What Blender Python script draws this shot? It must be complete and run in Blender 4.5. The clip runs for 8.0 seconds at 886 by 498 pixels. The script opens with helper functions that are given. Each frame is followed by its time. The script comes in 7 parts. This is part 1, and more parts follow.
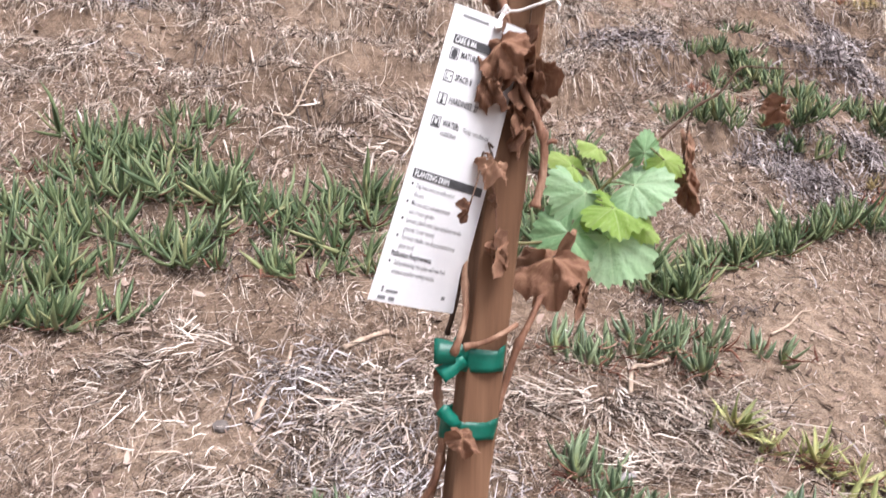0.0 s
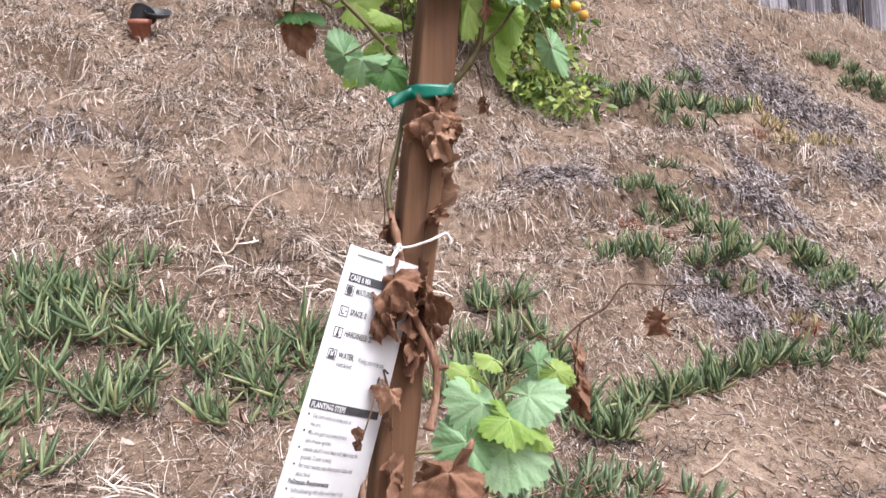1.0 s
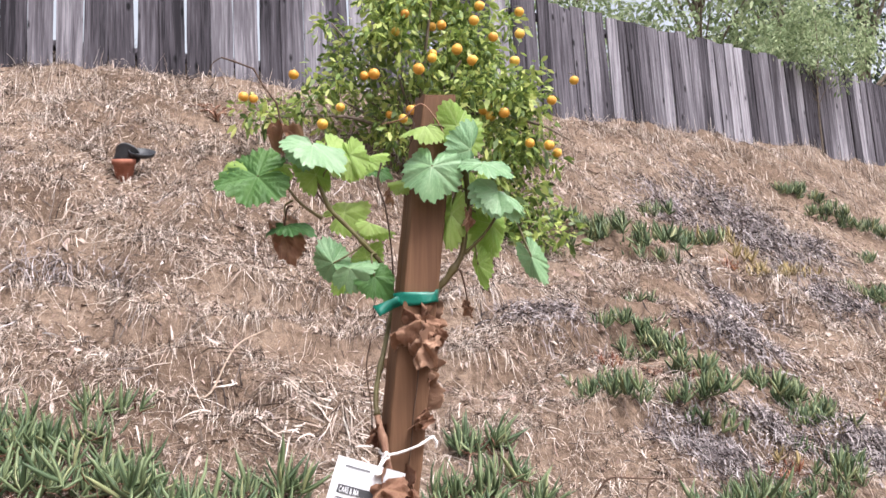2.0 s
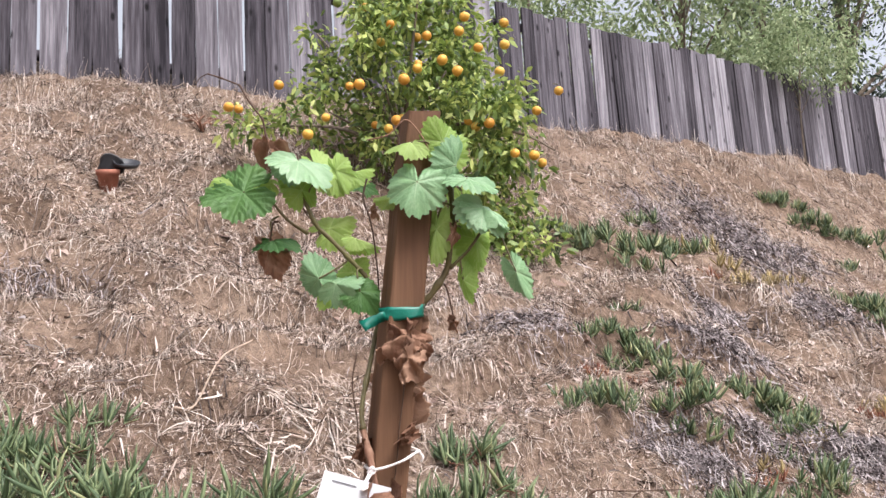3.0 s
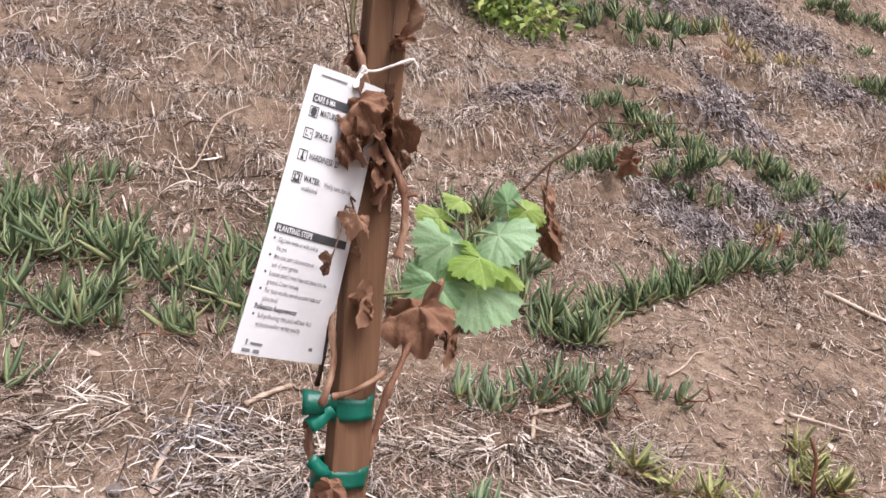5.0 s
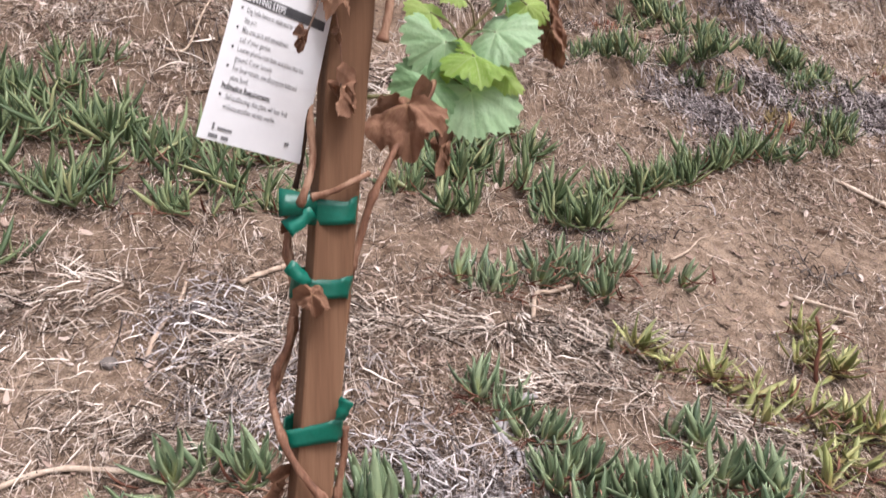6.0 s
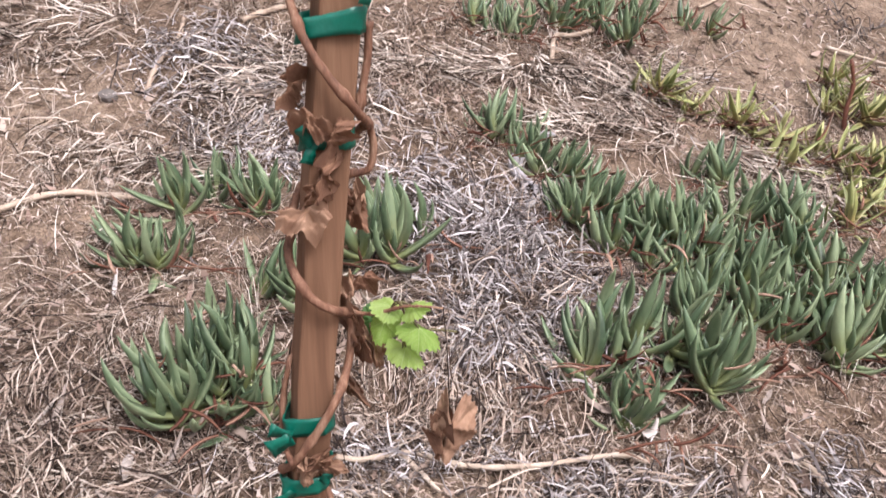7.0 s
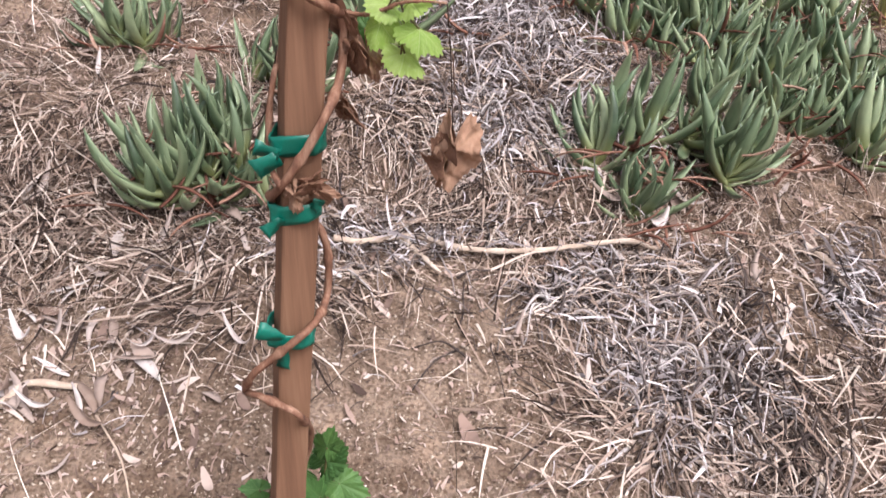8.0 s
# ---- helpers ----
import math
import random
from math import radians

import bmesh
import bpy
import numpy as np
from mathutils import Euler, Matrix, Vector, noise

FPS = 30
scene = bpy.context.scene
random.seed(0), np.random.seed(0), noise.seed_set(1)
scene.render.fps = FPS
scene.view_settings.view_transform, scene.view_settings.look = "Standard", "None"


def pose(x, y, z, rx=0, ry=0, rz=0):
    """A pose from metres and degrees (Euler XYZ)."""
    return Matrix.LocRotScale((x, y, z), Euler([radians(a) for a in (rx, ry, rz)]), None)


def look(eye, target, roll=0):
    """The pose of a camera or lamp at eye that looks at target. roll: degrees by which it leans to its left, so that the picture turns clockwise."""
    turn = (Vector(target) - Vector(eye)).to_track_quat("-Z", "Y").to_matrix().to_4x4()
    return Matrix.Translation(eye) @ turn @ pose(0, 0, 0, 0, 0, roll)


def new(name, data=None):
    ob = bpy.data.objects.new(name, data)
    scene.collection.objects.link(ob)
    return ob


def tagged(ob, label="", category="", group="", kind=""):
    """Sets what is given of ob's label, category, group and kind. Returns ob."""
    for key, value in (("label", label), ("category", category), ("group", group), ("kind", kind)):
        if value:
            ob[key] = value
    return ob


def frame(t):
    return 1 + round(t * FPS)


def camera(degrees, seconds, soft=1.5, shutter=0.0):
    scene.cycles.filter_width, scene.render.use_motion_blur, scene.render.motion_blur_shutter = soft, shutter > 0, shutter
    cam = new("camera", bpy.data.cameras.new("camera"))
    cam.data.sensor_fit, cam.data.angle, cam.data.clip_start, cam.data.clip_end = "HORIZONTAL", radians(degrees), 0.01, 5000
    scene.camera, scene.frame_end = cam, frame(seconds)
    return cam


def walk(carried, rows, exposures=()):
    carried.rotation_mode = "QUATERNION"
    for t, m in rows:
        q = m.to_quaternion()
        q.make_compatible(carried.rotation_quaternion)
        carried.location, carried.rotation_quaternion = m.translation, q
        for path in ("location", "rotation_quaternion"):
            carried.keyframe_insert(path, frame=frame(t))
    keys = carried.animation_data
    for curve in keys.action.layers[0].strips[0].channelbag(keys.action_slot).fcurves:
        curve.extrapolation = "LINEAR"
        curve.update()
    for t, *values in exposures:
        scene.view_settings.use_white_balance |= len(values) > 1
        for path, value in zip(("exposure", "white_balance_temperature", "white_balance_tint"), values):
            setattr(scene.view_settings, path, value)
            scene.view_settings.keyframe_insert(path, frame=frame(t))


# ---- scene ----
cam = camera(53.3, 8.0, 1.5, 0.15)
PATH = [
    (0, (0.020, -0.014, 0.972), (-0.018, 1.972, 0.743), 0.2),
    (0.5, (0.041, -0.035, 1.024), (0.08, 1.963, 0.954), 0.3),
    (1, (0.053, -0.043, 1.045), (0.131, 1.956, 1.072), 0.1),
    (1.5, (0.048, -0.057, 1.073), (0.154, 1.934, 1.229), -0.2),
    (2, (0.047, -0.064, 1.099), (0.174, 1.909, 1.402), -0.5),
    (2.2, (0.048, -0.067, 1.104), (0.18, 1.902, 1.43), -0.6),
    (3.5, (0.044, -0.069, 1.097), (0.212, 1.899, 1.412), -0.8),
    (4, (0.033, -0.060, 1.061), (0.197, 1.922, 1.273), -0.6),
    (4.5, (0.042, -0.054, 1.002), (0.198, 1.939, 0.984), -0.6),
    (4.7, (0.046, -0.046, 0.988), (0.2, 1.947, 0.923), -0.6),
    (5.8, (0.065, 0.007, 0.922), (0.207, 1.986, 0.665), -0.4),
    (6, (0.063, 0.014, 0.897), (0.204, 1.984, 0.583), -0.4),
    (6.5, (0.051, 0.029, 0.822), (0.183, 1.947, 0.272), -0.1),
    (7, (0.046, 0.048, 0.761), (0.171, 1.904, 0.026), 0.1),
    (7.5, (0.045, 0.054, 0.708), (0.164, 1.836, -0.192), 0.4),
    (8, (0.048, 0.062, 0.663), (0.159, 1.769, -0.375), 0.9),
]
walk(cam, [(t, look(eye, target, roll)) for t, eye, target, roll in PATH], [(0, 1.41, 6150, 14), (1.0, 1.46, 6100, 13), (1.5, 1.55, 6150, 13), (2.2, 1.56, 6150, 13), (3.5, 1.31, 6250, 14), (4.2, 1.27, 6300, 15), (4.7, 1.19, 6300, 15), (5.9, 1.13, 6300, 15), (6.4, 1.15, 6300, 15), (7, 1.28, 6200, 15), (8, 1.30, 6200, 16)])

# ---- light: bright overcast sky, a wide veiled sun ----
SUN_ELEVATION, SUN_ROTATION = radians(58), radians(146)
world = bpy.data.worlds.new("sky")
scene.world = world
world.use_nodes = True
wn, wl = world.node_tree.nodes, world.node_tree.links
sky = wn.new("ShaderNodeTexSky")
sky.sky_type, sky.sun_disc = "NISHITA", False
sky.sun_elevation, sky.sun_rotation = SUN_ELEVATION, SUN_ROTATION
sky.air_density, sky.dust_density, sky.ozone_density = 1.0, 6.0, 0.5
veil = wn.new("ShaderNodeHueSaturation")
veil.inputs["Saturation"].default_value = 0.22
wl.new(sky.outputs[0], veil.inputs["Color"])
wl.new(veil.outputs[0], wn["Background"].inputs["Color"])
wn["Background"].inputs["Strength"].default_value = 0.108
sun = new("sun", bpy.data.lights.new("sun", "SUN"))
sun.data.energy, sun.data.angle, sun.data.color = 1.5, radians(26), (1.0, 0.96, 0.90)
sun.matrix_world = look((0, 0, 0), (-math.sin(SUN_ROTATION) * math.cos(SUN_ELEVATION),
                                    -math.cos(SUN_ROTATION) * math.cos(SUN_ELEVATION), -math.sin(SUN_ELEVATION)))


# ---- helpers of the scene ----
def part(name, mesh, parent=None, label=""):
    ob = new(name, mesh)
    if parent is not None:
        ob.parent = parent
    return tagged(ob, label)


def mesh_of(name, verts, faces, material, smooth=True):
    me = bpy.data.meshes.new(name)
    me.from_pydata([tuple(v) for v in verts], [], faces)
    me.materials.append(material)
    if smooth:
        me.polygons.foreach_set("use_smooth", [True] * len(me.polygons))
    me.update()
    return me


def quads_mesh(name, verts, quads, material, smooth=True):
    """A large mesh from arrays of vertices and quads."""
    me = bpy.data.meshes.new(name)
    n, f = len(verts), len(quads)
    me.vertices.add(n)
    me.vertices.foreach_set("co", np.asarray(verts, dtype=np.float32).ravel())
    me.loops.add(4 * f)
    me.loops.foreach_set("vertex_index", np.asarray(quads, dtype=np.int32).ravel())
    me.polygons.add(f)
    me.polygons.foreach_set("loop_start", np.arange(0, 4 * f, 4, dtype=np.int32))
    if smooth:
        me.polygons.foreach_set("use_smooth", np.ones(f, dtype=bool))
    me.materials.append(material)
    me.update(calc_edges=True)
    me.validate()
    return me


def strips(name, spine, side, material):
    """Many thin ribbons: spine and side are arrays (ribbons, steps, 3)."""
    n, k = spine.shape[:2]
    v = np.stack([spine - side, spine + side], axis=2).reshape(-1, 3)
    base = (np.arange(n)[:, None] * k + np.arange(k - 1)[None, :]).reshape(-1) * 2
    q = np.stack([base, base + 1, base + 3, base + 2], axis=1)
    return quads_mesh(name, v, q, material)


TABLE = np.random.RandomState(7).rand(256, 256)


def vnoise(x, y, size, seed=0):
    """Smooth value noise from -1 to 1, on arrays."""
    x, y = np.asarray(x, float) / size + 37.3 * seed + 500, np.asarray(y, float) / size + 11.7 * seed + 500
    i, j = np.floor(x).astype(int), np.floor(y).astype(int)
    u, v = x - i, y - j
    u, v = u * u * (3 - 2 * u), v * v * (3 - 2 * v)
    a, b = TABLE[i % 256, j % 256], TABLE[(i + 1) % 256, j % 256]
    c, d = TABLE[i % 256, (j + 1) % 256], TABLE[(i + 1) % 256, (j + 1) % 256]
    return 2 * (a * (1 - u) * (1 - v) + b * u * (1 - v) + c * (1 - u) * v + d * u * v) - 1


HOLES = [(-0.71, 2.92, 0.10, 0.10), (-0.43, 2.68, 0.07, 0.09), (-0.75, 4.06, 0.08, 0.09), (0.05, 1.02, 0.04, 0.05), (-1.12, 3.5, 0.07, 0.13), (-1.24, 3.36, 0.14, 0.11), (-1.0, 3.42, 0.10, 0.09), (-1.5, 3.9, 0.13, 0.10), (-0.35, 4.1, 0.10, 0.08), (0.35, 3.3, 0.10, 0.07), (1.95, 4.3, 0.15, 0.10), (2.4, 5.55, 0.20, 0.12), (-0.2, 3.35, 0.12, 0.06), (-0.95, 2.98, 0.12, 0.05)]


def slope(x, y):
    """The hillside without its small relief."""
    x, y = np.clip(np.asarray(x, float), -5, 8), np.maximum(np.asarray(y, float), -0.6)
    y = np.minimum(y, 6.75 + np.where(x < 1.1, 0.33, 0.54) * (x - 1.1))
    return (-0.2168 - 0.0045 * x + 0.3924 * y - 0.0051 * y * y - 0.0419 * x * y - 0.017 * x * x + 0.0045 * y ** 3
            - 0.0005 * x * y * y + 0.154 / (1 + np.exp(-(y - 2.55) / 0.12)))


def ledges(x, y):
    """Small eroded ledges across the slope: the place within a ledge from 0 to 1, and how strong the ledges are there."""
    f = (y + 0.30 * vnoise(x, y, 0.75, 12) + 0.09 * vnoise(x, y, 0.2, 13)) / 0.46
    strong = np.clip(0.55 + 1.1 * vnoise(x, y, 1.0, 14), 0, 1) * np.clip((y - 2.45) / 0.4, 0, 1) * np.clip((6.4 - y) / 1.5, 0, 1)
    return f - np.floor(f), strong


def lie(x, y):
    """The height of the ground."""
    x, y = np.asarray(x, float), np.asarray(y, float)
    far = np.clip(y / 2.5, 0.5, 3)
    z = slope(x, y) + far * (0.022 * vnoise(x, y, 0.55, 1) + 0.017 * vnoise(x, y, 0.21, 2))
    z = z + 0.115 * np.clip(y / 2.5 - 0.7, 0, 1) * np.abs(vnoise(x, y, 0.30, 6)) * np.clip(1.9 - 0.26 * y, 0.3, 1) * (1 + 0.6 * vnoise(x, y, 0.8, 7))
    z = z + 0.012 * vnoise(x, y, 0.09, 3) * far ** 0.5 + 0.005 * vnoise(x, y, 0.035, 4) + 0.0025 * vnoise(x, y, 0.014, 5)
    f, strong = ledges(x, y)
    u = np.clip((f - 0.78) / 0.22, 0, 1)
    z = z + 0.115 * strong * (u * u * (3 - 2 * u) - f + 0.39)
    for hx, hy, r, deep in HOLES:
        z = z - (2.0 if hy > 1.5 else 1.0) * deep * np.exp(-(((x - hx) / r) ** 2 + ((y - hy) / (0.7 * r)) ** 2))
    return z


def on(x, y, lift=0.0):
    return Vector((x, y, float(lie(x, y)) + lift))


def smooth_line(pts, sub=6):
    """A Catmull-Rom curve through points."""
    p = [Vector(q) for q in pts]
    p = [2 * p[0] - p[1]] + p + [2 * p[-1] - p[-2]]
    out = []
    for i in range(1, len(p) - 2):
        for s in range(sub):
            t = s / sub
            out.append(0.5 * (2 * p[i] + (p[i + 1] - p[i - 1]) * t + (2 * p[i - 1] - 5 * p[i] + 4 * p[i + 1] - p[i + 2]) * t * t
                              + (3 * p[i] - p[i - 1] - 3 * p[i + 1] + p[i + 2]) * t ** 3))
    return out + [p[-2]]


def tube(name, pts, r0, r1, material, sides=8, sub=6, knots=0.0, spacing=0.05, rough=0.0, curve=True):
    """A tapered, slightly knotted branch along points."""
    line = smooth_line(pts, sub) if curve else [Vector(q) for q in pts]
    rng = random.Random(name + str(len(pts)) + str(round(r0 * 1e5)) + str(round(pts[0][0] * 1e4)))
    verts, faces, along, n = [], [], 0.0, len(line)
    ref = Vector((0.31, 0.87, 0.38))
    for i, p in enumerate(line):
        d = (line[min(i + 1, n - 1)] - line[max(i - 1, 0)]).normalized()
        u = d.cross(ref).normalized()
        ref = u.cross(d).normalized()
        if i:
            along += (p - line[i - 1]).length
        f = i / (n - 1)
        r = r0 + (r1 - r0) * f
        r *= 1 + knots * max(0.0, math.cos(2 * math.pi * along / spacing)) ** 8
        for s in range(sides):
            a = 2 * math.pi * s / sides
            verts.append(p + (u * math.cos(a) + ref * math.sin(a)) * r * (1 + rough * (rng.random() - 0.5)))
    for i in range(n - 1):
        for s in range(sides):
            a, b = i * sides + s, i * sides + (s + 1) % sides
            faces.append((a, b, b + sides, a + sides))
    faces += [tuple(range(sides))[::-1], tuple((n - 1) * sides + s for s in range(sides))]
    return mesh_of(name, verts, faces, material)


# ---- materials ----
def node_material(name, rough=0.8, spec=0.3):
    m = bpy.data.materials.new(name)
    m.use_nodes = True
    b = m.node_tree.nodes["Principled BSDF"]
    b.inputs["Roughness"].default_value = rough
    b.inputs["Specular IOR Level"].default_value = spec
    return m, m.node_tree.nodes, m.node_tree.links, b


def ramp(nodes, stops):
    r = nodes.new("ShaderNodeValToRGB")
    e = r.color_ramp.elements
    while len(e) < len(stops):
        e.new(0.5)
    for el, (at, c) in zip(e, stops):
        el.position, el.color = at, (*c, 1)
    return r


def varied(name, stops, rough=0.8, spec=0.25, scale=40.0, stretch=(1, 1, 1), source="island", bump=0.3, depth=0.002,
           mix=0.45, thin=0.0, fine=6.0, coords="Object"):
    """A surface whose colour runs over a ramp: per piece by source (island, object or none), and with grain inside it at two scales."""
    m, n, l, b = node_material(name, rough, spec)
    tex = n.new("ShaderNodeTexCoord")
    mp = n.new("ShaderNodeMapping")
    mp.inputs["Scale"].default_value = stretch
    l.new(tex.outputs[coords], mp.inputs["Vector"])
    no = n.new("ShaderNodeTexNoise")
    no.inputs["Scale"].default_value, no.inputs["Detail"].default_value = scale, 5
    l.new(mp.outputs[0], no.inputs["Vector"])
    nf = n.new("ShaderNodeTexNoise")
    nf.inputs["Scale"].default_value, nf.inputs["Detail"].default_value = scale * fine, 3
    l.new(mp.outputs[0], nf.inputs["Vector"])
    both = n.new("ShaderNodeMath")
    both.operation = "MULTIPLY_ADD"
    both.inputs[1].default_value, both.inputs[2].default_value = 0.35, -0.175
    l.new(nf.outputs["Fac"], both.inputs[0])
    add = n.new("ShaderNodeMath")
    l.new(no.outputs["Fac"], add.inputs[0])
    l.new(both.outputs[0], add.inputs[1])
    fac = add.outputs[0]
    if source != "none":
        rnd = (n.new("ShaderNodeNewGeometry").outputs["Random Per Island"] if source == "island" else n.new("ShaderNodeObjectInfo").outputs["Random"])
        mx = n.new("ShaderNodeMix")
        mx.inputs["Factor"].default_value = mix
        l.new(rnd, mx.inputs["A"])
        l.new(fac, mx.inputs["B"])
        fac = mx.outputs["Result"]
    r = ramp(n, stops)
    l.new(fac, r.inputs["Fac"])
    l.new(r.outputs["Color"], b.inputs["Base Color"])
    if bump:
        bp = n.new("ShaderNodeBump")
        bp.inputs["Strength"].default_value, bp.inputs["Distance"].default_value = bump, depth
        l.new(add.outputs[0], bp.inputs["Height"])
        l.new(bp.outputs[0], b.inputs["Normal"])
    if thin:
        tr = n.new("ShaderNodeBsdfTranslucent")
        l.new(r.outputs["Color"], tr.inputs["Color"])
        ms = n.new("ShaderNodeMixShader")
        ms.inputs["Fac"].default_value = thin
        l.new(b.outputs[0], ms.inputs[1])
        l.new(tr.outputs[0], ms.inputs[2])
        l.new(ms.outputs[0], n["Material Output"].inputs["Surface"])
    return m


def soil_material():
    """Dry sandy loam with pale crumbs, darker damp hollows and fine grit."""
    m, n, l, b = node_material("dry_soil", 0.95, 0.1)
    tex = n.new("ShaderNodeTexCoord")
    cols = []
    for scale, detail in ((1.7, 6), (34, 6), (260, 3)):
        no = n.new("ShaderNodeTexNoise")
        no.inputs["Scale"].default_value, no.inputs["Detail"].default_value = scale, detail
        l.new(tex.outputs["Object"], no.inputs["Vector"])
        cols.append(no.outputs["Fac"])
    big = ramp(n, [(0.3, (0.105, 0.073, 0.054)), (0.5, (0.162, 0.117, 0.089)), (0.7, (0.228, 0.172, 0.135))])
    l.new(cols[0], big.inputs["Fac"])
    mid = ramp(n, [(0.3, (0.55, 0.5, 0.46)), (0.55, (1.0, 1.0, 1.0)), (0.75, (1.25, 1.2, 1.15))])
    l.new(cols[1], mid.inputs["Fac"])
    grit = ramp(n, [(0.36, (0.62, 0.56, 0.5)), (0.5, (1, 1, 1)), (0.68, (1.4, 1.36, 1.3))])
    l.new(cols[2], grit.inputs["Fac"])
    a = n.new("ShaderNodeMix")
    a.data_type, a.blend_type = "RGBA", "MULTIPLY"
    a.inputs["Factor"].default_value = 1
    l.new(big.outputs[0], a.inputs["A"])
    l.new(mid.outputs[0], a.inputs["B"])
    c = n.new("ShaderNodeMix")
    c.data_type, c.blend_type = "RGBA", "MULTIPLY"
    c.inputs["Factor"].default_value = 1
    l.new(a.outputs["Result"], c.inputs["A"])
    l.new(grit.outputs[0], c.inputs["B"])
    l.new(c.outputs["Result"], b.inputs["Base Color"])
    h = n.new("ShaderNodeMath")
    h.operation = "MULTIPLY_ADD"
    h.inputs[1].default_value = 0.25
    l.new(cols[2], h.inputs[0])
    l.new(cols[1], h.inputs[2])
    bp = n.new("ShaderNodeBump")
    bp.inputs["Strength"].default_value, bp.inputs["Distance"].default_value = 0.9, 0.012
    l.new(h.outputs[0], bp.inputs["Height"])
    l.new(bp.outputs[0], b.inputs["Normal"])
    return m


def leaf_material(name, dark, mid, light, vein, thin, rough=0.5):
    """A broad leaf with paler veins (stored along the blade) and mottling; light passes through it."""
    m, n, l, b = node_material(name, rough, 0.35)
    tex = n.new("ShaderNodeTexCoord")
    no = n.new("ShaderNodeTexNoise")
    no.inputs["Scale"].default_value, no.inputs["Detail"].default_value = 2.6, 6
    l.new(tex.outputs["Object"], no.inputs["Vector"])
    info = n.new("ShaderNodeObjectInfo")
    mx = n.new("ShaderNodeMix")
    mx.inputs["Factor"].default_value = 0.55
    l.new(info.outputs["Random"], mx.inputs["A"])
    l.new(no.outputs["Fac"], mx.inputs["B"])
    r = ramp(n, [(0.15, dark), (0.5, mid), (0.85, light)])
    l.new(mx.outputs["Result"], r.inputs["Fac"])
    at = n.new("ShaderNodeAttribute")
    at.attribute_name = "vein"
    vm = n.new("ShaderNodeMix")
    vm.data_type = "RGBA"
    l.new(at.outputs["Fac"], vm.inputs["Factor"])
    l.new(r.outputs["Color"], vm.inputs["A"])
    vm.inputs["B"].default_value = (*vein, 1)
    l.new(vm.outputs["Result"], b.inputs["Base Color"])
    nf = n.new("ShaderNodeTexNoise")
    nf.inputs["Scale"].default_value, nf.inputs["Detail"].default_value = 14, 4
    l.new(tex.outputs["Object"], nf.inputs["Vector"])
    bp = n.new("ShaderNodeBump")
    bp.inputs["Strength"].default_value, bp.inputs["Distance"].default_value = 0.16, 0.012
    l.new(nf.outputs["Fac"], bp.inputs["Height"])
    l.new(bp.outputs[0], b.inputs["Normal"])
    tr = n.new("ShaderNodeBsdfTranslucent")
    l.new(vm.outputs["Result"], tr.inputs["Color"])
    ms = n.new("ShaderNodeMixShader")
    ms.inputs["Fac"].default_value = thin
    l.new(b.outputs[0], ms.inputs[1])
    l.new(tr.outputs[0], ms.inputs[2])
    l.new(ms.outputs[0], n["Material Output"].inputs["Surface"])
    return m


SOIL = soil_material()
STRAW = varied("dry_straw", [(0.24, (0.03, 0.019, 0.015)), (0.44, (0.22, 0.155, 0.122)), (0.70, (0.41, 0.315, 0.258)), (0.95, (0.64, 0.55, 0.48))], 0.75, 0.2, 12, mix=0.12, bump=0, thin=0.1)
STRAW_PALE = varied("fine_pale_straw", [(0.24, (0.04, 0.027, 0.02)), (0.43, (0.30, 0.23, 0.19)), (0.68, (0.50, 0.41, 0.35)), (0.93, (0.74, 0.66, 0.595))], 0.8, 0.15, 12, mix=0.12, bump=0, thin=0.12)
GREY = varied("bleached_dead_leaf", [(0.24, (0.035, 0.027, 0.026)), (0.42, (0.24, 0.205, 0.203)), (0.72, (0.46, 0.415, 0.415)), (0.96, (0.64, 0.60, 0.605))], 0.88, 0.12, 30, mix=0.15, bump=0.4)
GREY_DARK = varied("dark_dead_mound", [(0.24, (0.024, 0.018, 0.017)), (0.45, (0.16, 0.132, 0.132)), (0.75, (0.33, 0.285, 0.285)), (0.96, (0.56, 0.50, 0.49))], 0.9, 0.1, 30, mix=0.15, bump=0.4)
LITTER = varied("pale_leaf_litter", [(0.12, (0.06, 0.038, 0.03)), (0.38, (0.25, 0.17, 0.138)), (0.72, (0.40, 0.31, 0.265)), (0.97, (0.54, 0.455, 0.415))], 0.8, 0.2, 40, mix=0.15, bump=0.3)
FALLEN = varied("pale_fallen_leaf", [(0.1, (0.19, 0.13, 0.10)), (0.5, (0.34, 0.275, 0.245)), (0.9, (0.52, 0.47, 0.45))], 0.75, 0.2, 60, source="object", mix=0.3, bump=0.3)
GRIT = varied("soil_crumb", [(0.2, (0.13, 0.092, 0.066)), (0.6, (0.26, 0.195, 0.148)), (0.92, (0.50, 0.425, 0.355))], 0.95, 0.1, 60, mix=0.3)
STICK = varied("weathered_stick", [(0.2, (0.26, 0.18, 0.135)), (0.5, (0.42, 0.33, 0.26)), (0.8, (0.58, 0.50, 0.44))], 0.85, 0.15, 60, (1, 1, 1), "object", 0.6, 0.003, 0.7)
